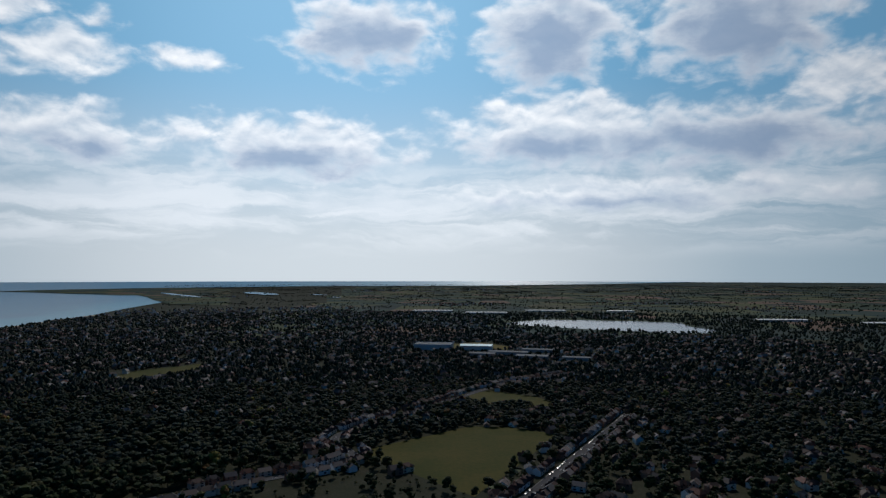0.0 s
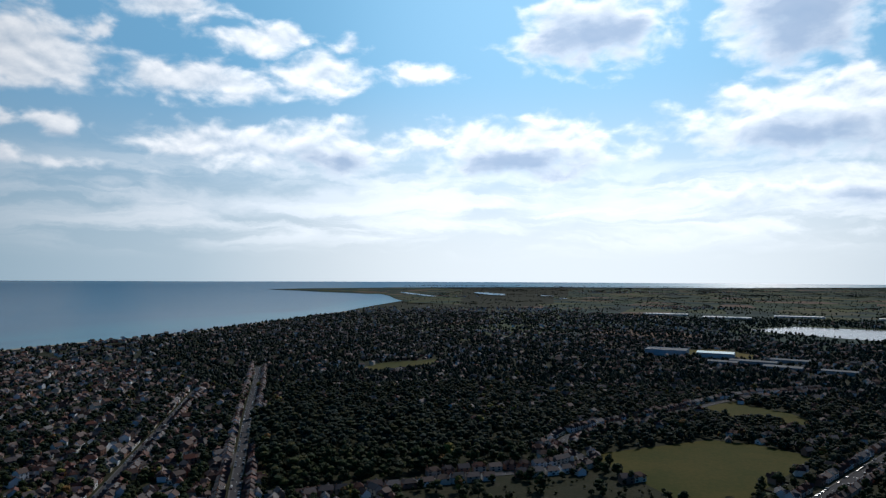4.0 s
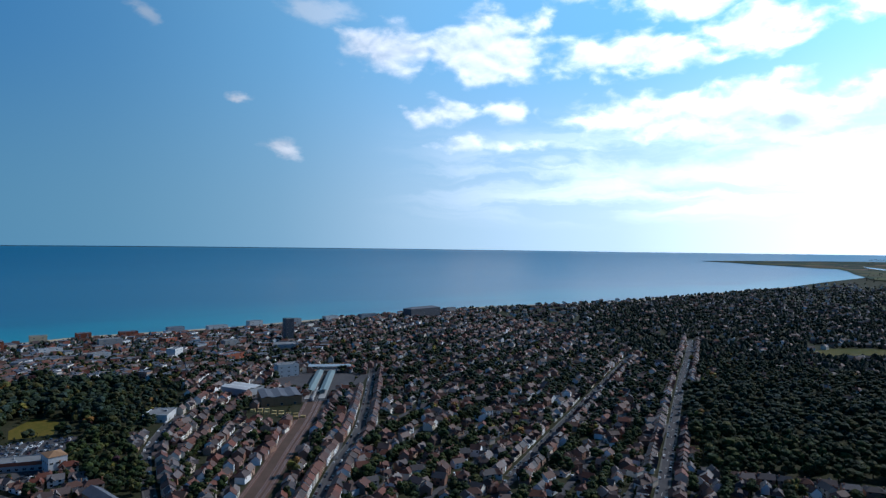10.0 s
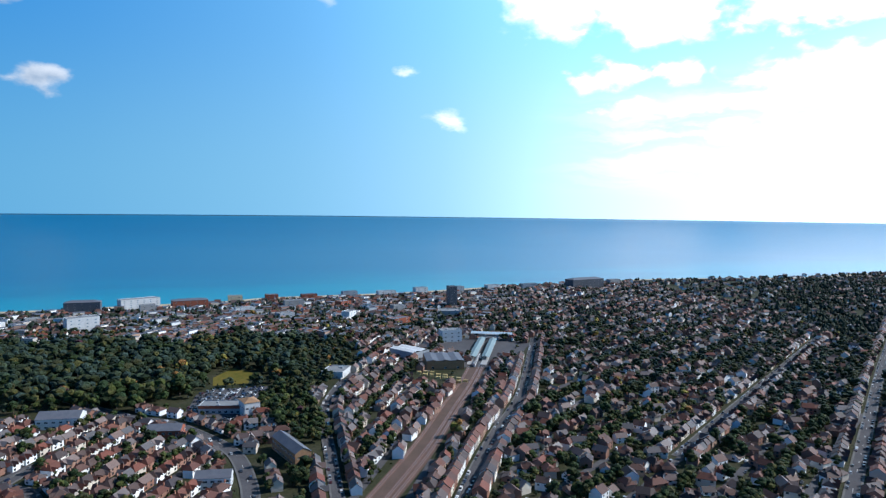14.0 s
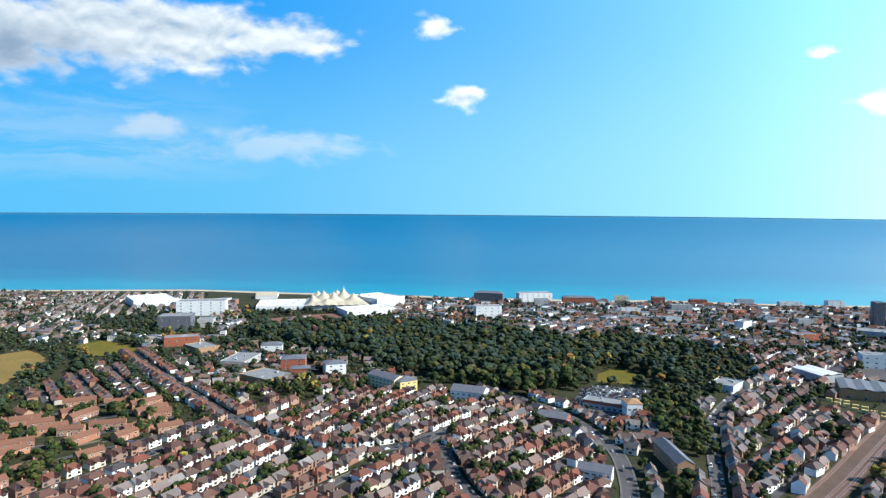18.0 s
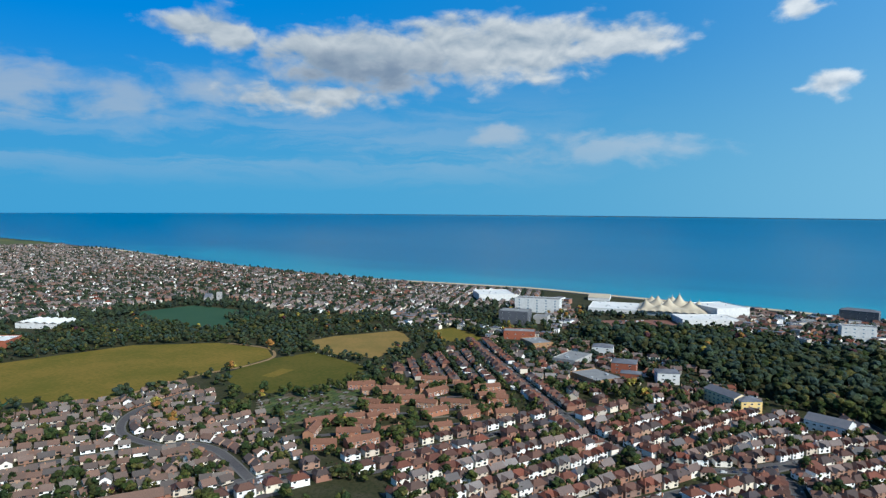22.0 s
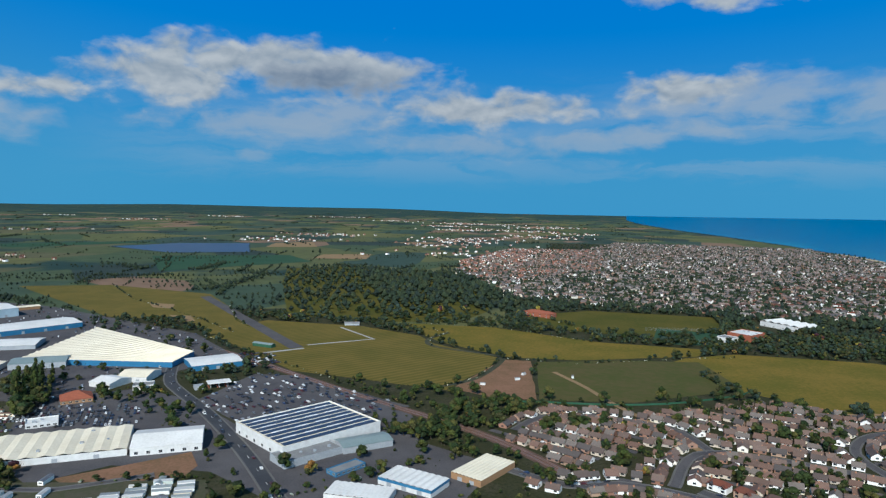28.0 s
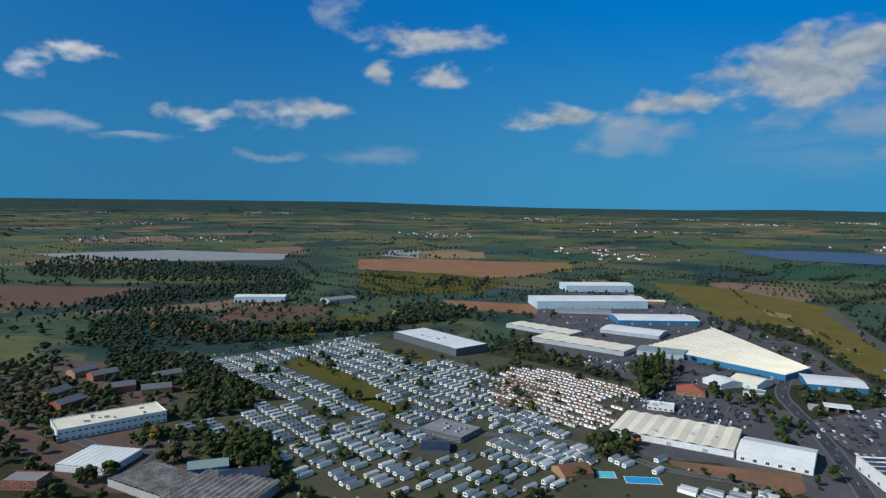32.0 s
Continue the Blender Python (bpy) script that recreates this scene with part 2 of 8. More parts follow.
def ramp(tree, fac, colours, constant=True):
    n = tree.nodes.new("ShaderNodeValToRGB")
    n.color_ramp.interpolation = "CONSTANT" if constant else "LINEAR"
    e = n.color_ramp.elements
    while len(e) < len(colours):
        e.new(0.5)
    for i, c in enumerate(colours):
        e[i].position = i / (len(colours) if constant else max(1, len(colours) - 1))
        e[i].color = (*c, 1)
    plug(tree, n, 0, fac)
    return n.outputs[0]


def bumped(tree, bsdf, height, strength, distance):
    b = tree.nodes.new("ShaderNodeBump")
    b.inputs["Strength"].default_value, b.inputs["Distance"].default_value = strength, distance
    tree.links.new(height, b.inputs["Height"])
    tree.links.new(b.outputs[0], bsdf.inputs["Normal"])


def surface(name, c1, c2, coarse, fine, rough=0.85, metal=0.0, bump=0.0, spec=0.3):
    """Two tones mixed at a coarse and a fine scale (cycles a metre)."""
    m, t, b = material(name)
    p = place(t)
    n1, n2 = fbm(t, p, coarse, 4.0, 0.6), fbm(t, p, fine, 5.0, 0.65)
    f = smooth(t, maths(t, "MULTIPLY_ADD", n2, 0.5, maths(t, "MULTIPLY", n1, 0.5)), 0.36, 0.64)
    t.links.new(blend(t, f, (*c1, 1), (*c2, 1)), b.inputs["Base Color"])
    b.inputs["Roughness"].default_value, b.inputs["Metallic"].default_value = rough, metal
    b.inputs["Specular IOR Level"].default_value = spec
    if bump:
        bumped(t, b, n2, 0.6, bump)
    return m


def palette(name, colours, source="object", grain=0.8, dirt=0.25, rough=0.85, metal=0.0, bump=0.0, spec=0.3, rows=0.0):
    """One of several colours for each thing, with stains, and courses of tiles where rows (a metre) are given."""
    m, t, b = material(name)
    p = place(t)
    col = ramp(t, chance(t, source), colours)
    n1, n2 = fbm(t, p, grain, 5.0, 0.65), fbm(t, p, grain * 0.12, 3.0, 0.5)
    f = maths(t, "MULTIPLY_ADD", n1, dirt, maths(t, "MULTIPLY_ADD", n2, dirt, 1.0 - dirt))
    if rows:
        w = t.nodes.new("ShaderNodeTexWave")
        w.bands_direction = "Z"
        w.inputs["Scale"].default_value, w.inputs["Distortion"].default_value = rows, 0.4
        t.links.new(p, w.inputs["Vector"])
        f = maths(t, "MULTIPLY", f, maths(t, "MULTIPLY_ADD", w.outputs["Fac"], 0.3, 0.82))
    t.links.new(blend(t, 1.0, col, f, "MULTIPLY"), b.inputs["Base Color"])
    b.inputs["Roughness"].default_value, b.inputs["Metallic"].default_value = rough, metal
    b.inputs["Specular IOR Level"].default_value = spec
    if bump:
        bumped(t, b, n1, 0.5, bump)
    return m


def foliage(name, colours, source="object", scale=0.9):
    m, t, b = material(name)
    p = place(t)
    col = ramp(t, chance(t, source), colours)
    n = fbm(t, p, scale, 6.0, 0.7)
    k = smooth(t, n, 0.32, 0.68, 0.45, 1.45)
    t.links.new(blend(t, 1.0, col, k, "MULTIPLY"), b.inputs["Base Color"])
    b.inputs["Roughness"].default_value, b.inputs["Specular IOR Level"].default_value = 0.8, 0.12
    bumped(t, b, n, 1.0, 1.2)
    return m


ROOFS = [(0.078, 0.038, 0.029), (0.108, 0.040, 0.026), (0.056, 0.040, 0.037), (0.120, 0.044, 0.028), (0.051, 0.041, 0.044), (0.090, 0.044, 0.033),
         (0.100, 0.051, 0.038), (0.070, 0.033, 0.026), (0.084, 0.061, 0.057), (0.144, 0.046, 0.028), (0.096, 0.037, 0.026), (0.077, 0.048, 0.040)]
BROWNS = [(0.120, 0.084, 0.070), (0.150, 0.104, 0.086), (0.092, 0.070, 0.062), (0.160, 0.098, 0.076), (0.145, 0.122, 0.108), (0.080, 0.068, 0.064), (0.120, 0.078, 0.062), (0.135, 0.082, 0.062)]
GREYS = [(0.125, 0.102, 0.098), (0.155, 0.122, 0.112), (0.098, 0.087, 0.087), (0.170, 0.124, 0.108), (0.185, 0.164, 0.156), (0.082, 0.076, 0.079), (0.130, 0.092, 0.082), (0.150, 0.100, 0.084)]
PAINTS = [(0.80, 0.79, 0.76), (0.66, 0.59, 0.48), (0.25, 0.125, 0.085), (0.82, 0.81, 0.79), (0.36, 0.24, 0.17), (0.76, 0.71, 0.62), (0.28, 0.15, 0.105),
          (0.78, 0.77, 0.75), (0.80, 0.79, 0.77), (0.56, 0.48, 0.39)]
BRICKS = [(0.31, 0.135, 0.08), (0.28, 0.14, 0.09), (0.34, 0.165, 0.095), (0.32, 0.19, 0.12)]
GREENS = [(0.029, 0.045, 0.012), (0.041, 0.057, 0.014), (0.020, 0.033, 0.011), (0.059, 0.069, 0.017), (0.032, 0.039, 0.012), (0.023, 0.039, 0.014),
          (0.076, 0.073, 0.021), (0.034, 0.050, 0.016), (0.051, 0.052, 0.019), (0.016, 0.025, 0.010)]
# woodland greens with a slight blue cast, distance haze painted into the leaf colour
DULL = [(0.020, 0.031, 0.019), (0.025, 0.037, 0.019), (0.017, 0.027, 0.021), (0.030, 0.039, 0.019)]

M = {}
M["roof"] = palette("roof_tiles", ROOFS, "object", 0.9, 0.35, rough=0.75, spec=0.32, rows=1.6, bump=0.04)
M["roof_far"] = palette("roof_tiles_town", ROOFS, "island", 0.9, 0.35, rough=0.75, spec=0.32, rows=1.6)
M["brown_roof"] = palette("brown_roof_tiles", BROWNS, "object", 0.9, 0.35, rough=0.75, spec=0.32, rows=1.6, bump=0.04)
M["brown_far"] = palette("brown_roof_tiles_town", BROWNS, "island", 0.9, 0.35, rough=0.75, spec=0.32, rows=1.6)
M["grey_far"] = palette("grey_roof_tiles_town", GREYS, "island", 0.9, 0.35, rough=0.75, spec=0.32, rows=1.6)
M["red_far"] = palette("red_roof_tiles_town", [(0.24, 0.10, 0.066), (0.28, 0.108, 0.07), (0.18, 0.09, 0.068), (0.14, 0.11, 0.09)], "island", 0.9, 0.3, rows=1.6)
M["wall"] = palette("painted_render", PAINTS + [(0.24, 0.13, 0.09), (0.30, 0.18, 0.13), (0.26, 0.14, 0.10), (0.22, 0.14, 0.11)], "object", 0.7, 0.22)
M["wall_far"] = palette("painted_render_town", PAINTS + [(0.24, 0.13, 0.09), (0.30, 0.18, 0.13), (0.42, 0.37, 0.32), (0.22, 0.14, 0.11)], "island", 0.7, 0.22)
M["brick"] = palette("brickwork", BRICKS, "object", 2.5, 0.35, bump=0.02)
M["brick_far"] = palette("brickwork_town", BRICKS, "island", 2.5, 0.3)
M["white"] = surface("white_paint", (0.644, 0.642, 0.627), (0.515, 0.512, 0.503), 0.3, 2.0, 0.6)
M["cream"] = surface("cream_render", (0.66, 0.55, 0.36), (0.58, 0.47, 0.30), 0.3, 2.0, 0.8)
M["ochre"] = surface("yellow_render", (0.70, 0.50, 0.20), (0.62, 0.44, 0.18), 0.3, 2.0, 0.8)
M["redbrick"] = surface("red_brick", (0.288, 0.088, 0.047), (0.224, 0.072, 0.043), 0.4, 4.0, 0.9)
M["buff"] = surface("buff_brick", (0.320, 0.187, 0.096), (0.256, 0.148, 0.080), 0.4, 4.0, 0.9)
M["redpaint"] = surface("red_vehicle_paint", (0.42, 0.025, 0.02), (0.34, 0.02, 0.02), 0.3, 2.0, 0.45)
M["darkclad"] = surface("dark_cladding", (0.07, 0.075, 0.09), (0.10, 0.105, 0.12), 0.3, 2.0, 0.5)
M["concrete"] = surface("concrete", (0.357, 0.348, 0.334), (0.272, 0.264, 0.255), 0.15, 1.5, 0.9)
M["felt"] = surface("grey_roof_felt", (0.160, 0.164, 0.172), (0.224, 0.226, 0.224), 0.1, 1.2, 0.9)
M["oldroof"] = surface("weathered_asbestos_roof", (0.10, 0.082, 0.07), (0.30, 0.28, 0.26), 0.12, 0.9, 0.9)
M["slate"] = surface("grey_slate", (0.096, 0.102, 0.123), (0.136, 0.139, 0.158), 0.2, 2.5, 0.7)
M["glass"], _t, _b = material("window_glass")
_b.inputs["Base Color"].default_value, _b.inputs["Roughness"].default_value, _b.inputs["Specular IOR Level"].default_value = (0.03, 0.035, 0.04, 1), 0.12, 0.5
M["blueglass"], _t, _b = material("blue_glazing")
_b.inputs["Base Color"].default_value, _b.inputs["Roughness"].default_value, _b.inputs["Specular IOR Level"].default_value = (0.06, 0.16, 0.24, 1), 0.15, 0.6
M["door"] = palette("door_paint", [(0.05, 0.08, 0.16), (0.20, 0.03, 0.03), (0.6, 0.6, 0.58), (0.04, 0.10, 0.05)], "object")
M["leaf"] = foliage("leaves", GREENS, "object")
M["leaf_far"] = foliage("leaves_joined", GREENS, "island", 0.7)
M["leaf_park"] = foliage("park_leaves", [tuple(q * k for q in c) for c, k in zip(DULL + GREENS[::2] + DULL, (1.3, 1.5, 1.6, 1.2, 0.8, 0.7, 0.85, 0.9, 0.8, 1.1, 1.0, 1.9, 1.4))], "island", 0.7)
M["leaf_dull"] = foliage("far_woodland", DULL, "island", 0.25)
M["blossom"] = foliage("hawthorn_blossom", [(0.42, 0.42, 0.34), (0.16, 0.19, 0.09)], "island", 1.2)
M["autumn"] = foliage("copper_leaves", [(0.22, 0.11, 0.03), (0.24, 0.20, 0.04), (0.05, 0.02, 0.025), (0.12, 0.11, 0.03)], "island", 0.9)
M["bark"] = surface("bark", (0.10, 0.075, 0.055), (0.06, 0.045, 0.035), 0.8, 6.0, 0.95)
M["asphalt"] = surface("asphalt", (0.064, 0.061, 0.066), (0.100, 0.095, 0.098), 0.03, 0.8, 0.9, spec=0.1)
M["newtar"] = surface("dark_asphalt", (0.035, 0.037, 0.042), (0.05, 0.052, 0.058), 0.05, 0.8, 0.85)
M["paving"] = surface("pavement_slabs", (0.128, 0.124, 0.121), (0.098, 0.094, 0.090), 0.1, 1.5, 0.9)
M["paint_line"] = surface("road_marking", (0.7, 0.7, 0.68), (0.5, 0.5, 0.48), 0.4, 3.0, 0.7)
M["sand"] = surface("beach_sand", (0.52, 0.41, 0.26), (0.40, 0.32, 0.21), 0.03, 0.5, 0.95)
M["grass"] = surface("mown_grass", (0.093, 0.087, 0.013), (0.167, 0.116, 0.023), 0.016, 0.22, 0.95, spec=0.1)
M["grass_dark"] = surface("dark_grass", (0.054, 0.060, 0.009), (0.098, 0.081, 0.016), 0.014, 0.22, 0.95, spec=0.1)
M["crop"] = surface("young_crop", (0.025, 0.064, 0.036), (0.036, 0.076, 0.042), 0.01, 0.3, 0.95, spec=0.1)
M["golden"] = surface("dry_golden_grass", (0.229, 0.145, 0.047), (0.150, 0.115, 0.034), 0.03, 0.25, 0.95, spec=0.1)
M["plough"] = surface("ploughed_soil", (0.255, 0.135, 0.070), (0.196, 0.098, 0.053), 0.012, 0.25, 0.95, spec=0.1)
M["darksoil"] = surface("dark_soil", (0.13, 0.075, 0.055), (0.10, 0.06, 0.042), 0.012, 0.25, 0.95, spec=0.1)
M["rough"] = surface("rough_meadow", (0.085, 0.072, 0.028), (0.060, 0.068, 0.018), 0.020, 0.12, 0.95, spec=0.1)
M["bare"] = surface("bare_ground", (0.221, 0.119, 0.075), (0.136, 0.086, 0.045), 0.03, 0.4, 0.95, spec=0.1)
M["tan"] = surface("tan_stubble", (0.255, 0.172, 0.096), (0.204, 0.139, 0.072), 0.02, 0.3, 0.95, spec=0.1)
M["redlot"] = surface("red_car_park", (0.195, 0.086, 0.061), (0.150, 0.072, 0.054), 0.04, 0.5, 0.9)
M["plastic"] = surface("crop_cover_sheeting", (0.30, 0.29, 0.27), (0.22, 0.215, 0.20), 0.02, 0.3, 0.5)
M["reeds"] = surface("stream_reeds", (0.028, 0.034, 0.018), (0.060, 0.056, 0.028), 0.08, 0.5, 0.9)
M["weeds"] = surface("railway_weeds", (0.071, 0.046, 0.032), (0.114, 0.071, 0.054), 0.06, 0.8, 0.95)
M["pitch"] = surface("caravan_pitch_ground", (0.070, 0.062, 0.042), (0.042, 0.050, 0.018), 0.05, 0.3, 0.95)
M["rust_roof"] = palette("rust_roof_tiles", [(0.13, 0.066, 0.046), (0.11, 0.062, 0.046), (0.155, 0.072, 0.046)], "island", 0.9, 0.35, rows=1.6)
M["gravel"] = surface("track_ballast", (0.194, 0.105, 0.077), (0.144, 0.081, 0.062), 0.08, 1.5, 0.95)
M["steel"] = surface("rail_steel", (0.30, 0.27, 0.25), (0.22, 0.18, 0.16), 0.5, 4.0, 0.4, metal=0.8)
M["creamroof"] = surface("cream_metal_roof", (0.76, 0.69, 0.54), (0.64, 0.57, 0.43), 0.04, 0.6, 0.6)
M["whiteroof"] = surface("white_metal_roof", (0.72, 0.71, 0.68), (0.58, 0.57, 0.54), 0.04, 0.6, 0.5)
M["paleblue"] = surface("pale_blue_metal", (0.42, 0.52, 0.58), (0.34, 0.43, 0.49), 0.05, 0.8, 0.5)
M["greenroof"] = surface("pale_green_metal_roof", (0.216, 0.267, 0.264), (0.168, 0.220, 0.222), 0.05, 0.8, 0.5)
M["blueclad"] = surface("blue_cladding", (0.03, 0.16, 0.30), (0.025, 0.12, 0.24), 0.05, 1.0, 0.5)
M["greyclad"] = surface("grey_cladding", (0.34, 0.36, 0.38), (0.26, 0.28, 0.30), 0.06, 0.8, 0.6)
M["solar"] = surface("solar_panels", (0.022, 0.030, 0.055), (0.040, 0.050, 0.080), 0.1, 1.0, 0.32, spec=0.45)
M["membrane"] = surface("tent_membrane", (0.446, 0.392, 0.294), (0.389, 0.336, 0.252), 0.03, 0.4, 0.6)
M["pool"] = surface("pool_water", (0.05, 0.30, 0.55), (0.04, 0.26, 0.50), 0.2, 1.0, 0.1, spec=0.5)
M["poolpale"] = surface("pale_pool_water", (0.16, 0.52, 0.50), (0.12, 0.46, 0.46), 0.2, 1.0, 0.1, spec=0.5)
M["turquoise"] = surface("turquoise_roof", (0.05, 0.42, 0.52), (0.04, 0.36, 0.46), 0.2, 1.0, 0.5)
M["netting"] = surface("green_fence_netting", (0.025, 0.09, 0.05), (0.02, 0.07, 0.04), 0.2, 1.0, 0.8)
M["van_wall"] = palette("caravan_wall", [(0.78, 0.76, 0.70), (0.80, 0.79, 0.75), (0.70, 0.62, 0.48), (0.50, 0.55, 0.50), (0.76, 0.74, 0.70), (0.80, 0.79, 0.77)], "object", 0.8, 0.15)
M["van_wall_far"] = palette("caravan_wall_joined", [(0.78, 0.76, 0.70), (0.80, 0.79, 0.75), (0.70, 0.62, 0.48), (0.50, 0.55, 0.50), (0.76, 0.74, 0.70), (0.80, 0.79, 0.77)], "island", 0.8, 0.15)
VAN_ROOFS = [(0.26, 0.28, 0.30), (0.10, 0.11, 0.13), (0.38, 0.39, 0.40), (0.15, 0.17, 0.19), (0.45, 0.45, 0.44), (0.21, 0.24, 0.25), (0.12, 0.13, 0.15)]
M["van_roof"] = palette("caravan_roof", VAN_ROOFS, "object", 0.8, 0.2, rough=0.6)
M["van_roof_far"] = palette("caravan_roof_joined", VAN_ROOFS, "island", 0.8, 0.2, rough=0.6)
CARS = [(0.55, 0.56, 0.57), (0.02, 0.02, 0.025), (0.03, 0.03, 0.035), (0.06, 0.012, 0.015), (0.012, 0.018, 0.04), (0.06, 0.065, 0.07), (0.25, 0.26, 0.28), (0.70, 0.70, 0.69), (0.035, 0.036, 0.04), (0.02, 0.035, 0.08), (0.10, 0.11, 0.12), (0.015, 0.016, 0.018)]
M["car"] = palette("car_paint", CARS, "object", 0.6, 0.05, rough=0.3, spec=0.6)
M["car_far"] = palette("car_paint_joined", CARS, "island", 0.6, 0.05, rough=0.3, spec=0.6)
M["rubber"] = surface("tyre_rubber", (0.02, 0.02, 0.02), (0.03, 0.03, 0.03), 1.0, 5.0, 0.9)
M["plot"] = palette("garden_plots", [(0.060, 0.082, 0.022), (0.10, 0.078, 0.048), (0.042, 0.064, 0.020), (0.13, 0.12, 0.09), (0.074, 0.092, 0.024)], "island", 0.4, 0.4)

# gardens, hedges, yards between the houses
m, t, b = material("town_ground")
p = place(t)
n1, n2, n3 = fbm(t, p, 0.045, 5.0, 0.6), fbm(t, p, 0.35, 5.0, 0.7), fbm(t, p, 0.012, 3.0, 0.5)
c = ramp(t, n1, [(0.016, 0.021, 0.010), (0.026, 0.030, 0.013), (0.044, 0.043, 0.021), (0.062, 0.054, 0.038), (0.090, 0.080, 0.066)], False)
c = blend(t, smooth(t, n2, 0.42, 0.66), c, (0.020, 0.026, 0.011, 1))
c = blend(t, smooth(t, n2, 0.62, 0.74), c, (0.17, 0.15, 0.12, 1))
t.links.new(c, b.inputs["Base Color"])
b.inputs["Roughness"].default_value, b.inputs["Specular IOR Level"].default_value = 0.95, 0.1
M["town"] = m

# a patchwork of far fields, some greens tinted teal: distance haze painted into the colour
m, t, b = material("farmland")
p = place(t)
# the lifted rim stands in for many miles of flat country, so the fields lie closer together on it
up = t.nodes.new("ShaderNodeSeparateXYZ")
t.links.new(p, up.inputs[0])
miles = maths(t, "DIVIDE", 180.0, maths(t, "MAXIMUM", maths(t, "SUBTRACT", 180.0, up.outputs[2]), 9.0))
wide = t.nodes.new("ShaderNodeVectorMath")
wide.operation = "SCALE"
t.links.new(p, wide.inputs[0])
t.links.new(miles, wide.inputs["Scale"])
p = wide.outputs[0]
v = t.nodes.new("ShaderNodeTexVoronoi")
v.inputs["Scale"].default_value = 0.0040
wob = t.nodes.new("ShaderNodeVectorMath")
wob.operation = "MULTIPLY"
t.links.new(p, wob.inputs[0])
wob.inputs[1].default_value = (1.0, 0.75, 0.0)
t.links.new(wob.outputs[0], v.inputs["Vector"])
sep = t.nodes.new("ShaderNodeSeparateColor")
t.links.new(v.outputs["Color"], sep.inputs[0])
c = ramp(t, sep.outputs[0], [(0.062, 0.086, 0.046), (0.038, 0.056, 0.044), (0.098, 0.108, 0.046), (0.042, 0.070, 0.055), (0.112, 0.116, 0.048), (0.050, 0.077, 0.050),
                             (0.19, 0.125, 0.085), (0.060, 0.087, 0.046), (0.034, 0.050, 0.044), (0.10, 0.098, 0.052), (0.080, 0.096, 0.044)])
n = fbm(t, p, 0.02, 6.0, 0.65)
c = blend(t, 1.0, c, maths(t, "MULTIPLY_ADD", n, 0.9, 0.46), "MULTIPLY")
# woods thicken on the high rim; their blue cast is painted haze
hills = smooth(t, up.outputs[2], 70.0, 135.0, 0.0, 0.20)
c = blend(t, smooth(t, maths(t, "ADD", fbm(t, p, 0.0016, 5.0, 0.6), hills), 0.56, 0.64), c, (0.022, 0.044, 0.038, 1))
t.links.new(c, b.inputs["Base Color"])
b.inputs["Roughness"].default_value, b.inputs["Specular IOR Level"].default_value = 0.95, 0.1
M["farm"] = m

# mown stripes on the airfield
m, t, b = material("airfield_grass")
p = place(t)
w = t.nodes.new("ShaderNodeTexWave")
turn = t.nodes.new("ShaderNodeVectorRotate")
turn.rotation_type = "Z_AXIS"
turn.inputs["Angle"].default_value = radians(40)
t.links.new(p, turn.inputs["Vector"])
t.links.new(turn.outputs[0], w.inputs["Vector"])
w.inputs["Scale"].default_value, w.inputs["Distortion"].default_value, w.inputs["Detail"].default_value = 0.035, 1.2, 2.0
n = fbm(t, p, 0.02, 6.0, 0.65)
f = maths(t, "MULTIPLY_ADD", w.outputs["Fac"], 0.22, maths(t, "MULTIPLY_ADD", n, 0.7, 0.06))
c = blend(t, smooth(t, f, 0.3, 0.75), (0.080, 0.075, 0.015, 1), (0.152, 0.110, 0.028, 1))
t.links.new(c, b.inputs["Base Color"])
b.inputs["Roughness"].default_value, b.inputs["Specular IOR Level"].default_value = 0.95, 0.1
M["airgrass"] = m

# the sea: shallow over sand by the shore, deeper outside
m, t, b = material("sea_water")
p = place(t)
sx = t.nodes.new("ShaderNodeSeparateXYZ")
t.links.new(p, sx.inputs[0])
n = fbm(t, vmaths(t, "MULTIPLY", p, (1.0, 0.35, 1.0)), 0.0022, 5.0, 0.6)
along_shore = t.nodes.new("ShaderNodeValToRGB")
knots = ((-4500, 520), (-3900, 950), (-3075, 1190), (-2000, 1135), (-1228, 1178), (0, 1352), (900, 1470), (2014, 1480), (3140, 1607), (4000, 1800))
e = along_shore.color_ramp.elements
while len(e) < len(knots):
    e.new(0.5)
for q, (ky, kx) in zip(e, knots):
    q.position, q.color = (ky + 4500) / 9000, (kx / 3000, kx / 3000, kx / 3000, 1)
plug(t, along_shore, 0, maths(t, "MULTIPLY_ADD", sx.outputs[1], 1 / 9000, 0.5))
off_shore = maths(t, "SUBTRACT", maths(t, "MULTIPLY", sx.outputs[0], -1.0), maths(t, "MULTIPLY", along_shore.outputs[0], 3000.0))
depth = maths(t, "ADD", maths(t, "MULTIPLY_ADD", n, 600.0, off_shore), maths(t, "MULTIPLY", sx.outputs[2], 9.0))
c = blend(t, smooth(t, depth, 280.0, 950.0), (0.006, 0.200, 0.275, 1), (0.001, 0.096, 0.192, 1))
c = blend(t, smooth(t, n, 0.45, 0.7), c, (0.001, 0.086, 0.178, 1))
t.links.new(c, b.inputs["Base Color"])
b.inputs["Roughness"].default_value, b.inputs["Specular IOR Level"].default_value = 0.28, 0.26
chop = fbm(t, p, 0.12, 5.0, 0.6)
bumped(t, b, chop, 0.35, 0.8)
M["sea"] = m
m, t, b = material("lake_water")
p = place(t)
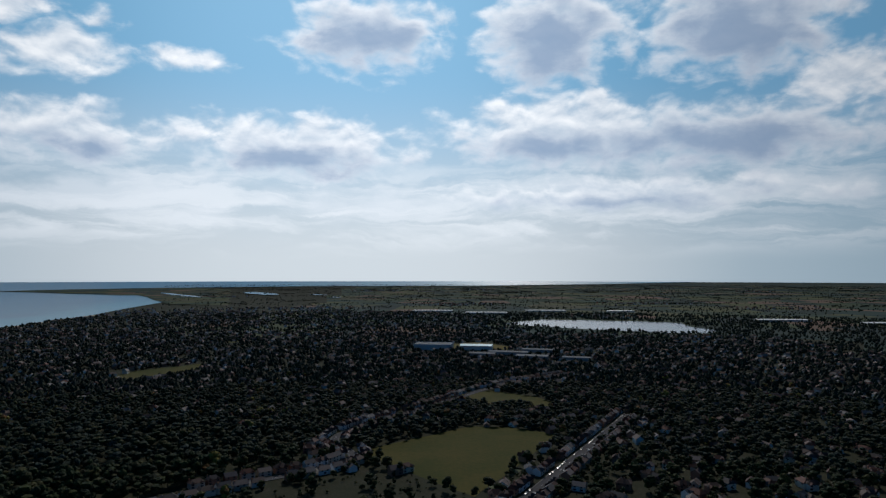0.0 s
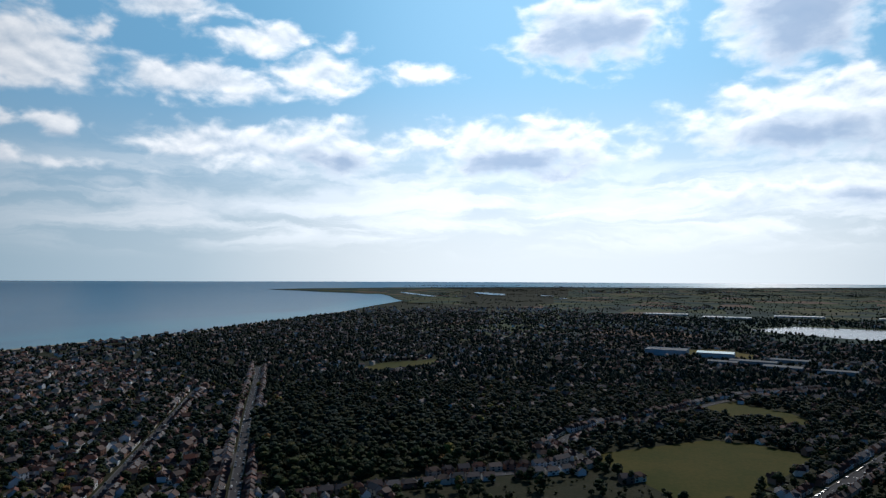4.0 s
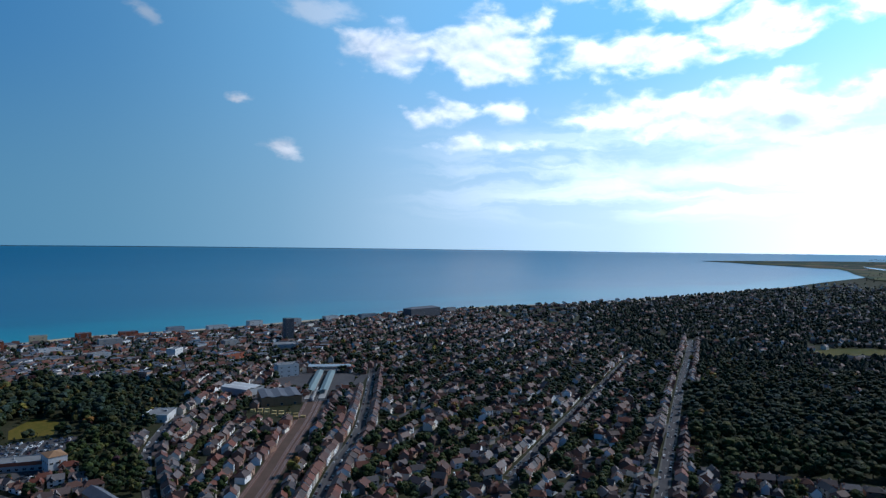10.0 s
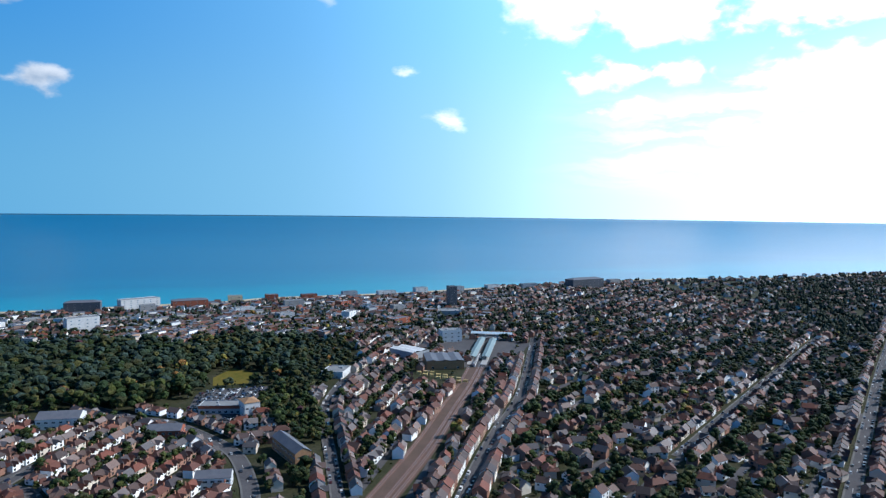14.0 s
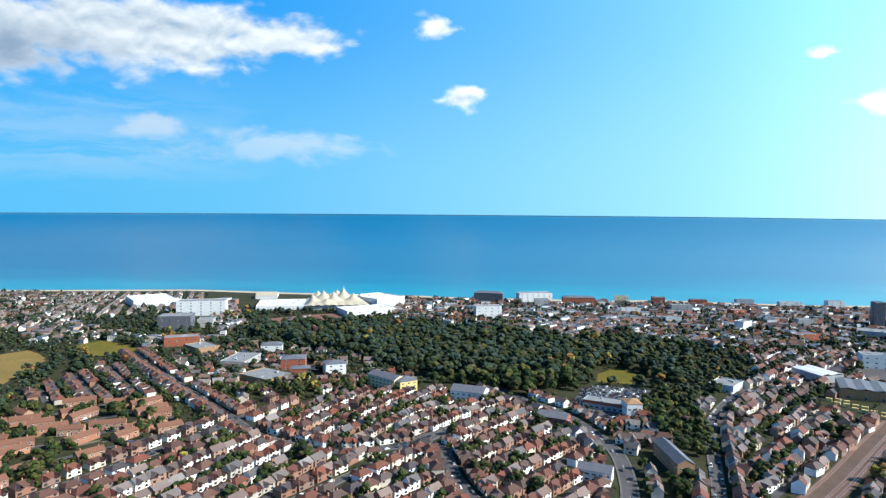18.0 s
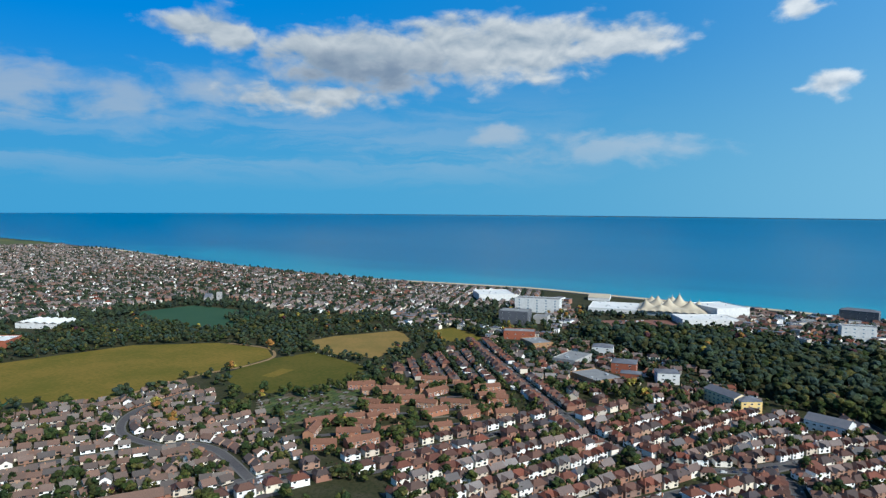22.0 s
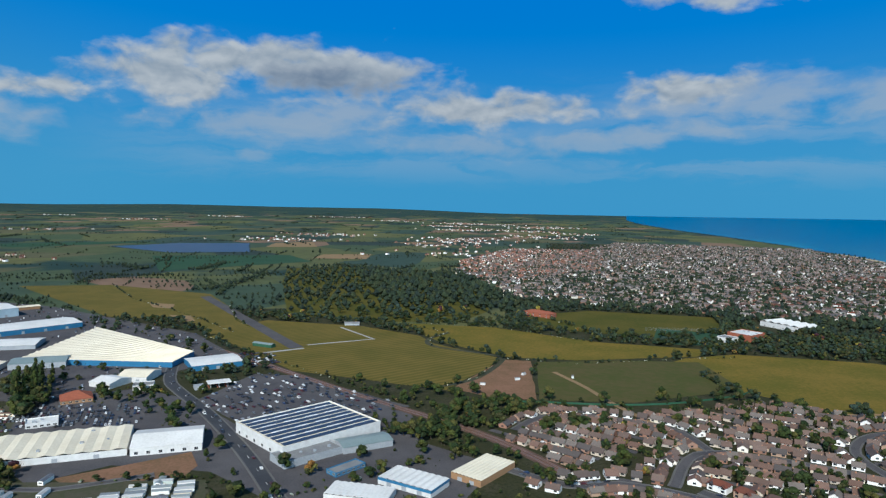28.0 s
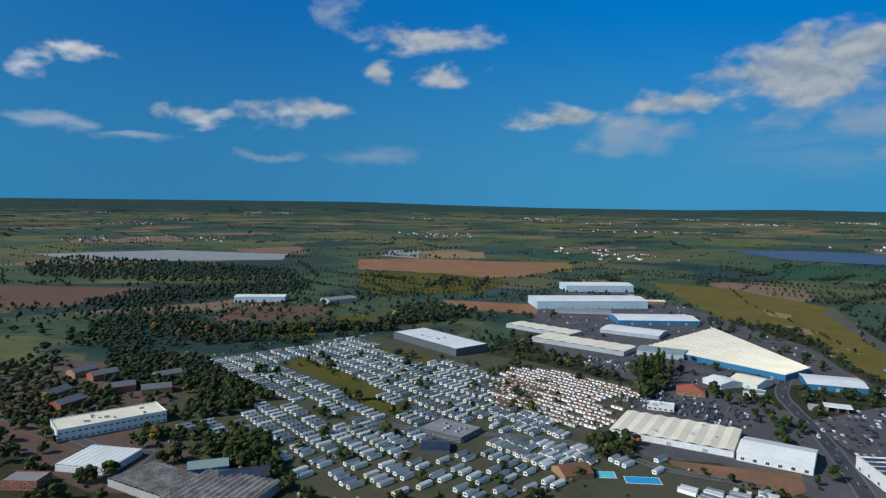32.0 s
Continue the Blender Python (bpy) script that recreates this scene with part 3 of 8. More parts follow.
b.inputs["Base Color"].default_value, b.inputs["Roughness"].default_value, b.inputs["Specular IOR Level"].default_value = (0.05, 0.07, 0.09, 1), 0.22, 1.0
bumped(t, b, fbm(t, p, 0.15, 4.0, 0.6), 0.2, 0.5)
M["lake"] = m

# ---- geometry helpers ----
FLAT, RIM, RISE = 3300.0, 4900.0, 152.0      # the land is flat to here, then lifts gently to meet the horizon
HILLS = [(-60, -0.50), (-20, -0.53), (40, -0.54), (60, -0.46), (80, -0.40), (115, -0.39), (150, -0.42), (172, -0.55), (186, -0.52), (192, -0.34), (196, -0.25), (204, -0.25), (213, -0.16),
         (221, -0.31), (232, -0.29), (241, -0.14), (248, 0.04), (264, 0.02), (275, 0.0), (300, -0.3)]


def bearing(x, y):
    return (math.degrees(math.atan2(-x, y)) + 60.0) % 360.0 - 60.0


def land_z(x, y):
    r = math.hypot(x, y)
    if r <= FLAT:
        return 0.0
    el = np.interp(bearing(x, y), [h[0] for h in HILLS], [h[1] for h in HILLS])
    return (EYE_HEIGHT + 4900.0 * math.tan(radians(el))) * ((r - FLAT) / (RIM - FLAT)) ** 2 * (1.0 if r < RIM else (RIM - FLAT) ** 2 / (r - FLAT) ** 2)


class Solid:
    """Collects corners and faces of one mesh."""

    def __init__(self):
        self.v, self.f, self.m = [], [], []

    def add(self, verts, faces, m=0):
        k = len(self.v)
        self.v += [tuple(p) for p in verts]
        self.f += [tuple(k + i for i in q) for q in faces]
        self.m += [m] * len(faces)
        return self

    def box(self, x0, x1, y0, y1, z0, z1, m=0, taper=0.0):
        t = taper
        v = [(x0, y0, z0), (x1, y0, z0), (x1, y1, z0), (x0, y1, z0), (x0 + t, y0 + t, z1), (x1 - t, y0 + t, z1), (x1 - t, y1 - t, z1), (x0 + t, y1 - t, z1)]
        return self.add(v, [(0, 3, 2, 1), (4, 5, 6, 7), (0, 1, 5, 4), (1, 2, 6, 5), (2, 3, 7, 6), (3, 0, 4, 7)], m)

    def walls(self, w, d, eave, ridge=0.0, m=0, x=0.0, y=0.0):
        """Upright walls round w x d, with gables at both ends of x where ridge is given."""
        a, b = w / 2, d / 2
        v = [(x - a, y - b, 0), (x + a, y - b, 0), (x + a, y + b, 0), (x - a, y + b, 0), (x - a, y - b, eave), (x + a, y - b, eave), (x + a, y + b, eave), (x - a, y + b, eave)]
        f = [(0, 1, 5, 4), (2, 3, 7, 6)]
        if ridge:
            v += [(x - a, y, ridge), (x + a, y, ridge)]
            f += [(1, 2, 6, 9, 5), (3, 0, 4, 8, 7)]
        else:
            f += [(1, 2, 6, 5), (3, 0, 4, 7)]
        return self.add(v, f, m)

    def gable_roof(self, w, d, eave, ridge, m=0, over=0.4, x=0.0, y=0.0, thick=0.22):
        a, b = w / 2 + over, d / 2 + over
        low = eave - over * (ridge - eave) / (d / 2)
        v = []
        for z in (0.0, thick):
            v += [(x - a, y - b, low + z), (x + a, y - b, low + z), (x + a, y + b, low + z), (x - a, y + b, low + z), (x - a, y, ridge + z), (x + a, y, ridge + z)]
        f = [(6, 7, 11, 10), (8, 9, 10, 11), (0, 4, 5, 1), (2, 5, 4, 3), (0, 1, 7, 6), (2, 3, 9, 8), (0, 6, 10, 4), (4, 10, 9, 3), (1, 5, 11, 7), (5, 2, 8, 11)]
        return self.add(v, f, m)

    def hip_roof(self, w, d, eave, ridge, m=0, over=0.4, x=0.0, y=0.0, inset=None):
        a, b = w / 2 + over, d / 2 + over
        c = max(0.2, a - (b if inset is None else inset))
        v = [(x - a, y - b, eave - 0.1), (x + a, y - b, eave - 0.1), (x + a, y + b, eave - 0.1), (x - a, y + b, eave - 0.1),
             (x - a, y - b, eave + 0.1), (x + a, y - b, eave + 0.1), (x + a, y + b, eave + 0.1), (x - a, y + b, eave + 0.1), (x - c, y, ridge), (x + c, y, ridge)]
        f = [(3, 2, 1, 0), (0, 1, 5, 4), (1, 2, 6, 5), (2, 3, 7, 6), (3, 0, 4, 7), (4, 5, 9, 8), (6, 7, 8, 9), (5, 6, 9), (7, 4, 8)]
        return self.add(v, f, m)

    def quad(self, x, y, z, w, h, m=0, side="y-", proud=0.03):
        """A flat panel on a wall that faces y-, y+, x- or x+."""
        a = w / 2
        if side[0] == "y":
            s = -1 if side[1] == "-" else 1
            v = [(x - a, y + s * proud, z), (x + a, y + s * proud, z), (x + a, y + s * proud, z + h), (x - a, y + s * proud, z + h)]
            q = (0, 1, 2, 3) if s < 0 else (3, 2, 1, 0)
        else:
            s = -1 if side[1] == "-" else 1
            v = [(x + s * proud, y - a, z), (x + s * proud, y + a, z), (x + s * proud, y + a, z + h), (x + s * proud, y - a, z + h)]
            q = (3, 2, 1, 0) if s < 0 else (0, 1, 2, 3)
        return self.add(v, [q], m)

    def mesh(self, name, *mats):
        me = bpy.data.meshes.new(name)
        me.from_pydata(self.v, [], self.f)
        for k in mats:
            me.materials.append(M[k])
        if len(mats) > 1:
            me.polygons.foreach_set("material_index", self.m)
        me.update()
        return me

    def arrays(self):
        return (np.array(self.v, float), np.array([i for q in self.f for i in q], np.int32), np.array([len(q) for q in self.f], np.int32), np.array(self.m, np.int32))


class Batch:
    """Many copies of shapes joined into one mesh."""

    def __init__(self):
        self.parts, self.count = [], 0

    def put(self, shape, spots, shift=0):
        """spots: rows of x, y, z, turn, scale across, scale up."""
        if not len(spots):
            return
        v, loops, counts, mi = shape
        s = np.array(spots, float)
        c, n = np.cos(s[:, 3]), np.sin(s[:, 3])
        px, py, pz = v[None, :, 0] * s[:, 4:5], v[None, :, 1] * s[:, 4:5], v[None, :, 2] * s[:, 5:6]
        out = np.stack([px * c[:, None] - py * n[:, None] + s[:, 0:1], px * n[:, None] + py * c[:, None] + s[:, 1:2], pz + s[:, 2:3]], 2)
        k = len(s)
        base = self.count + np.arange(k) * len(v)
        self.parts.append((out.reshape(-1, 3), (loops[None] + base[:, None]).ravel(), np.tile(counts, k), np.tile(mi + shift, k)))
        self.count += k * len(v)

    def build(self, name, mats, label, category, kind="stuff", soft=False):
        if not self.parts:
            return None
        v, loops, counts, mi = (np.concatenate([q[i] for q in self.parts]) for i in range(4))
        me = bpy.data.meshes.new(name)
        me.vertices.add(len(v))
        me.vertices.foreach_set("co", v.astype(np.float32).ravel())
        me.loops.add(len(loops))
        me.loops.foreach_set("vertex_index", loops.astype(np.int32))
        me.polygons.add(len(counts))
        me.polygons.foreach_set("loop_start", np.concatenate([[0], np.cumsum(counts)[:-1]]).astype(np.int32))
        me.polygons.foreach_set("loop_total", counts.astype(np.int32))
        me.polygons.foreach_set("material_index", mi.astype(np.int32))
        me.polygons.foreach_set("use_smooth", [soft] * len(counts))
        for k in mats:
            me.materials.append(M[k])
        me.update(calc_edges=True)
        return tagged(new(name, me), label, category, kind=kind)


def thing(name, x=0.0, y=0.0, turn=0.0, label="", category="", group="", z=0.0):
    ob = new(name)
    ob.empty_display_size = 1.0
    ob.matrix_basis = pose(x, y, z, 0, 0, turn)
    return tagged(ob, label, category, group)


def part(name, mesh, parent, label="", at=None):
    ob = new(name, mesh)
    ob.parent = parent
    if at is not None:
        ob.matrix_basis = at
    if label:
        tagged(ob, label)
    return ob


def inside(poly, x, y):
    hit, j = False, len(poly) - 1
    for i in range(len(poly)):
        (xi, yi), (xj, yj) = poly[i], poly[j]
        if (yi > y) != (yj > y) and x < (xj - xi) * (y - yi) / (yj - yi) + xi:
            hit = not hit
        j = i
    return hit


def near_line(line, x, y):
    best = 1e9
    for (ax, ay), (bx, by) in zip(line, line[1:]):
        dx, dy = bx - ax, by - ay
        k = max(0.0, min(1.0, ((x - ax) * dx + (y - ay) * dy) / (dx * dx + dy * dy + 1e-9)))
        best = min(best, math.hypot(x - ax - k * dx, y - ay - k * dy))
    return best


LAYER = [0]


def patch(name, poly, mat, z, label, category="ground"):
    """A flat piece of ground of that outline, its edge softened by a little unevenness."""
    LAYER[0] += 1
    z = max(z - 0.2, 0.0) + 0.03 + 0.006 * LAYER[0]
    pts, rnd = [], random.Random(name)
    for (ax, ay), (bx, by) in zip(poly, poly[1:] + poly[:1]):
        n = max(1, int(math.hypot(bx - ax, by - ay) / 25))
        for i in range(n):
            k, e = i / n, (0.0 if i == 0 else 1.2)
            pts.append((ax + (bx - ax) * k + rnd.uniform(-e, e), ay + (by - ay) * k + rnd.uniform(-e, e)))
    bm = bmesh.new()
    f = bm.faces.new([bm.verts.new((x, y, land_z(x, y) + z)) for x, y in pts])
    if f.calc_area() and f.normal.z < 0 or sum(a[0] * b[1] - b[0] * a[1] for a, b in zip(pts, pts[1:] + pts[:1])) < 0:
        f.normal_flip()
    bmesh.ops.triangulate(bm, faces=[f])
    me = bpy.data.meshes.new(name)
    bm.to_mesh(me)
    bm.free()
    me.materials.append(M[mat])
    return tagged(new(name, me), label, category, kind="structure")


def strip(solid, line, half, z0, z1, shift=0.0, m=0):
    """A long low slab along a line."""
    pts = [Vector(p) for p in line]
    prev = None
    for i, p in enumerate(pts):
        d = (pts[min(i + 1, len(pts) - 1)] - pts[max(i - 1, 0)]).normalized()
        n = Vector((-d.y, d.x))
        a, b = p + n * (shift + half), p + n * (shift - half)
        ring = [(a.x, a.y, z0), (a.x, a.y, z1), (b.x, b.y, z1), (b.x, b.y, z0)]
        if prev:
            solid.add(prev + ring, [(1, 2, 6, 5), (0, 1, 5, 4), (2, 3, 7, 6)], m)
        prev = ring
    return solid


def smooth_line(line, step=12.0):
    """A rounded run of points through the given ones."""
    pts = [Vector(p) for p in line]
    out = []
    for i in range(len(pts) - 1):
        p0, p1, p2, p3 = pts[max(i - 1, 0)], pts[i], pts[i + 1], pts[min(i + 2, len(pts) - 1)]
        n = max(1, int((p2 - p1).length / step))
        for k in range(n):
            t = k / n
            out.append(tuple(0.5 * (2 * p1 + (p2 - p0) * t + (2 * p0 - 5 * p1 + 4 * p2 - p3) * t * t + (3 * p1 - p0 - 3 * p2 + p3) * t ** 3)))
    return out + [tuple(pts[-1])]


FAR_R = np.linspace(FLAT, 4860.0, 80)
FAR_D = EYE_HEIGHT * FAR_R / (EYE_HEIGHT - RISE * ((FAR_R - FLAT) / (RIM - FLAT)) ** 2)


def lay(x, y):
    """Where a point of the flat far country lies on the lifted rim, and how much smaller it is there."""
    d = math.hypot(x, y)
    k = float(np.interp(d, FAR_D, FAR_R)) / d if d > FLAT else 1.0
    return x * k, y * k, k


# ---- the plan: coast, fields, woods, roads (metres from the point below the camera) ----
COAST = [(-1565, 3723), (-1596, 3555), (-1616, 3372), (-1607, 3140), (-1578, 2961), (-1528, 2481), (-1480, 2014), (-1432, 1636), (-1478, 1395), (-1500, 1221),
         (-1504, 1104), (-1482, 1010), (-1470, 908), (-1455, 825), (-1458, 712), (-1434, 580), (-1404, 432), (-1395, 267), (-1395, 132), (-1356, 30), (-1348, -86), (-1328, -250),
         (-1330, -384), (-1318, -465), (-1305, -594), (-1299, -705), (-1293, -855), (-1254, -980), (-1178, -1228), (-1143, -1410), (-1122, -1620), (-1132, -1950), (-1164, -2460), (-1192, -3075),
         (-1108, -3577), (-919, -3956), (-652, -4310), (-468, -4569), (-408, -4711)]
SPIT = [(17.0, 3800, 4560), (20.0, 3850, 4640), (22.4, 3900, 4650), (22.9, 3949, 4650), (23.1, 4032, 4650), (23.7, 4114, 4648), (24.2, 4265, 4645), (24.9, 4352, 4640), (26.0, 4354, 4632), (27.7, 4404, 4622), (29.9, 4450, 4610),
        (31.9, 4510, 4595), (34.3, 4560, 4566)]      # bearing, nearest and farthest shore
PLAYING_FIELD = [(-84, 686), (-27, 738), (34, 794), (78, 788), (132, 754), (81, 650), (26, 543), (-12, 586), (-51, 634)]
UPPER_FIELD = [(14, 987), (76, 1041), (140, 982), (164, 932), (144, 882), (84, 927), (38, 939)]
LAKE = [(220, 2475), (406, 2697), (748, 2601), (904, 2510), (866, 2292), (902, 2175), (838, 2068), (718, 2067), (519, 2194), (316, 2364)]
WEST_PARK = [(-588, 1156), (-574, 1251), (-484, 1359), (-459, 1248), (-495, 1167), (-546, 1125)]
LEISURE_FIELD = [(-63, 1698), (100, 1785), (172, 1672), (159, 1596), (-33, 1646)]
CEMETERY_WOOD = [(-518, 728), (-436, 802), (-332, 810), (-201, 777), (-164, 680), (-188, 594), (-232, 544), (-306, 462), (-360, 510)]
PARK_WOOD = [(-902, -496), (-936, -405), (-966, -318), (-928, -200), (-969, -128), (-903, -27), (-782, 15), (-663, -14), (-627, -60), (-668, -136), (-702, -216), (-758, -291), (-802, -434)]
PARK_LAWN = [(-740, 10), (-780, 32), (-750, 52), (-705, 44), (-706, 9)]
GOLDEN = [(-537, -722), (-594, -724), (-692, -688), (-650, -627), (-540, -578), (-518, -633)]
PITCH = [(-369, -642), (-448, -670), (-510, -660), (-504, -555), (-453, -520), (-368, -540), (-348, -561)]
EAST_GREEN = [(-716, -658), (-765, -646), (-732, -567), (-698, -554), (-675, -590)]
BIG_GREEN = [(-84, -741), (-148, -834), (-216, -873), (-372, -864), (-458, -798), (-482, -722), (-458, -675), (-408, -660), (-350, -660), (-249, -636), (-172, -696), (-105, -705)]
CROP = [(-490, -1137), (-606, -1142), (-651, -975), (-592, -904), (-507, -884), (-470, -998)]
SPORTS = [(51, -1108), (-45, -1184), (-249, -1170), (-240, -1035), (-117, -960), (28, -990)]
AIR_SOUTH = [(450, -942), (291, -932), (196, -885), (165, -840), (74, -778), (81, -726), (111, -627), (286, -660), (360, -720), (495, -840)]
AIR_EAST = [(252, -975), (100, -975), (-50, -906), (-190, -892), (-165, -848), (-16, -788), (62, -784), (158, -848)]
AIR_NORTH = [(1118, -1178), (954, -1250), (686, -1185), (495, -960), (375, -840), (462, -795), (518, -866), (580, -912), (693, -900)]
DIRT = [(106, -633), (68, -771), (36, -771), (22, -614), (63, -612)]
ROUGH = [(28, -768), (-74, -804), (-160, -816), (-182, -700), (-68, -627), (20, -616)]
BROWN_NEAR = [(1067, -591), (892, -777), (830, -677), (969, -563)]
BROWN_FAR = [(1936, -769), (1896, -969), (1731, -1128), (1604, -1331), (1446, -1230), (1331, -987), (1354, -814), (1544, -763), (1648, -654)]
BROWN_WEST = [(1286, 117), (1622, 146), (1456, -123), (1370, -111), (1250, 36)]
TAN_FIELD = [(1052, -182), (1137, -239), (1099, -355), (1000, -358), (983, -170)]
SHEETED = [(2488, 129), (2535, -282), (2220, -624), (2010, -548), (2086, -232), (2268, 32)]
SOLAR_FARM = [(1774, -2314), (1664, -2632), (1401, -2752), (1146, -2256), (1376, -2115)]
GREEN_NORTH = [(916, -171), (982, -348), (914, -525), (867, -478), (910, -332), (846, -231)]
RED_LOT = [(-902, -502), (-982, -518), (-1050, -454), (-1076, -414), (-978, -387), (-926, -444)]
STORE_LOT = [(327, -537), (318, -638), (279, -642), (132, -567), (177, -528), (258, -490)]
SHOP_LOT = [(438, -404), (456, -488), (381, -514), (346, -498), (334, -459), (405, -444)]
DEALER_LOT = [(-609, -18), (-678, -6), (-690, 9), (-687, 63), (-654, 54), (-572, 36), (-576, 14)]
YARD = [(321, -362), (261, -424), (243, -402), (242, -384), (276, -338)]
ALLOTMENT = [(-360, -525), (-428, -502), (-438, -477), (-375, -428), (-322, -450), (-333, -502)]

ROADS = {
    "west_street": ([(-780, 1110), (-648, 914), (-542, 752), (-328, 436), (-240, 308)], 9.0),
    "long_street": ([(240, 861), (189, 765), (68, 540), (39, 482), (-15, 375)], 10.0),
    "cross_road": ([(-300, 480), (-196, 560), (-90, 648), (-117, 750), (-3, 932), (90, 1080), (225, 1200)], 9.0),
    "station_road": ([(-840, 450), (-795, 424), (-582, 298), (-471, 216), (-360, 142), (-270, 90)], 8.0),
    "middle_street": ([(-705, 840), (-651, 753), (-480, 474), (-390, 330)], 7.0),
    "bypass": ([(-960, -60), (-750, -135), (-675, -105), (-616, -57), (-591, -27), (-543, 3), (-501, 21), (-450, 27), (-404, 26), (-322, 15), (-225, -15)], 11.0),
    "east_road": ([(-90, -435), (-132, -405), (-186, -381), (-266, -356), (-342, -333), (-432, -308), (-486, -296), (-562, -278)], 8.5),
    "school_road": ([(-705, -555), (-642, -478), (-502, -297), (-470, -256), (-450, -180), (-483, -116), (-426, -86), (-382, -60)], 7.5),
    "semi_road": ([(-300, -210), (-363, -178), (-462, -135), (-540, -102)], 7.0),
    "south_road": ([(-690, 142), (-592, 104), (-462, 86), (-345, 72)], 8.0),
    "bungalow_road": ([(-252, -372), (-189, -381), (-58, -434), (-6, -426), (45, -450)], 8.0),
    "bungalow_lane": ([(-236, -370), (-250, -446), (-225, -480), (-112, -510), (-74, -438)], 7.0),
    "bungalow_close": ([(-225, -480), (-219, -532), (-250, -579), (-308, -600)], 6.5),
    "west_close": ([(-112, -510), (-90, -558), (-30, -576), (15, -564), (36, -525)], 6.5),
    "retail_road": ([(450, -705), (393, -600), (354, -558), (306, -516), (254, -464), (210, -416), (171, -369), (141, -333), (90, -270)], 12.0),
    "caravan_road": ([(262, -382), (308, -348), (333, -342), (393, -312), (450, -240), (510, -195)], 5.0),
    "works_road": ([(450, -15), (495, -45), (518, -15), (600, 30), (705, 90), (840, 15)], 8.0),
}
RAIL = [(-900, 423), (-831, 376), (-766, 340), (-642, 270), (-561, 219), (-474, 165), (-406, 118), (-300, 42)]
RAIL_NORTH = [(495, -780), (390, -720), (291, -656), (230, -616), (141, -560), (74, -519), (30, -483), (-18, -432), (-51, -399), (-105, -338)]
WOODS = {
    "cemetery": (CEMETERY_WOOD, 13.0, 14.5), "park": (PARK_WOOD, 13.0, 19.0),
    "field_belt": ([(-112, 680), (-90, 738), (-42, 778), (33, 840), (45, 810), (-27, 748), (-84, 694)], 10.8, 13.0),
    "town_garden": ([(-778, 64), (-897, 122), (-774, 174), (-651, 112), (-698, 76)], 13.5, 11.7),
    "line_east": ([(-618, 46), (-705, 84), (-561, 99), (-512, 93), (-492, 69)], 10.8, 11.7),
    "golf": ([(438, -990), (560, -1250), (640, -1420), (766, -1731), (584, -1872), (420, -1700), (254, -1596), (170, -1350), (126, -1131), (159, -1012), (260, -982), (350, -990)], 27.0, 15.0),
    "golf_dense": ([(578, -1728), (273, -1724), (76, -1226), (87, -1100), (190, -1198), (298, -1116)], 21.0, 18.0),
    "green_belt": ([(-243, -897), (-381, -942), (-506, -900), (-600, -780), (-537, -750), (-357, -876), (-246, -882)], 11.5, 11.1),
    "stream_wood": ([(-570, -984), (-662, -1022), (-622, -723), (-537, -744), (-514, -858)], 13.5, 11.1),
    "church_wood": ([(-594, -1148), (-678, -1214), (-666, -1065), (-630, -1050)], 12.2, 11.7),
    "mid_green": ([(-868, -792), (-993, -738), (-922, -570), (-810, -495), (-772, -584)], 14.9, 11.7),
    "north_wood": ([(912, -93), (1000, -120), (960, -150), (900, -205), (860, -190), (828, -270), (850, -130)], 11.0, 11.0),
    "north_wood_west": ([(968, 22), (1238, -64), (1100, -170), (980, -140), (900, -80), (831, -60), (882, -3)], 15.0, 11.0),
    "far_wood": ([(2078, 135), (2330, 18), (1887, -356), (1671, -484), (1426, -440), (1540, -171), (1768, 93)], 17.6, 12.3),
    "park_edge": ([(-705, 70), (-690, 100), (-780, 110), (-900, 130), (-985, 40), (-905, -25), (-790, 12), (-785, 35), (-755, 58)], 13.0, 17.0),
    "poplar_row": ([(458, -477), (508, -525), (519, -590), (450, -510)], 10.8, 18.2),
    "rail_wood": ([(128, -488), (105, -543), (72, -600), (24, -588), (54, -518), (93, -472)], 11.5, 11.7),
    "pitch_trees": ([(-368, -528), (-453, -510), (-495, -543), (-507, -525), (-468, -488), (-375, -502)], 11.5, 10.4),
    "caravan_belt": ([(945, -140), (880, -215), (858, -320), (828, -378), (850, -392), (900, -335), (915, -240), (990, -135)], 9.0, 12.0),
    "hall_belt": ([(850, -385), (900, -395), (1010, -480), (1000, -540), (930, -560), (880, -520), (868, -455), (870, -405)], 9.5, 13.0),
    "works_wood": ([(862, -30), (800, -95), (744, -122), (640, -140), (586, -154), (565, -117), (550, -82), (600, -75), (650, -100), (690, -15)], 8.5, 10.0),
    "works_corner": ([(539, -40), (497, -118), (425, -118), (395, -105), (370, -120), (448, -85), (500, -70)], 8.0, 10.0),
    "works_fill": ([(600, 50), (540, 20), (640, -35), (700, -10), (770, 30), (860, 20), (820, 110), (705, 120)], 12.0, 9.0),
    "store_trees": ([(377, -337), (369, -372), (350, -366), (334, -338), (348, -317)], 8.0, 10.0),
    "inn_trees": ([(534, -535), (515, -563), (446, -496), (429, -450), (440, -452), (470, -490)], 9.0, 14.0),
    "field_wood": ([(1200, -20), (1250, -200), (1230, -330), (1330, -420), (1420, -440), (1430, -300), (1400, -100), (1290, 0)], 14.0, 12.0),
    "rail_bank": ([(90, -480), (42, -465), (-15, -405), (-60, -368), (-45, -393), (30, -468)], 10.8, 8.5),
}

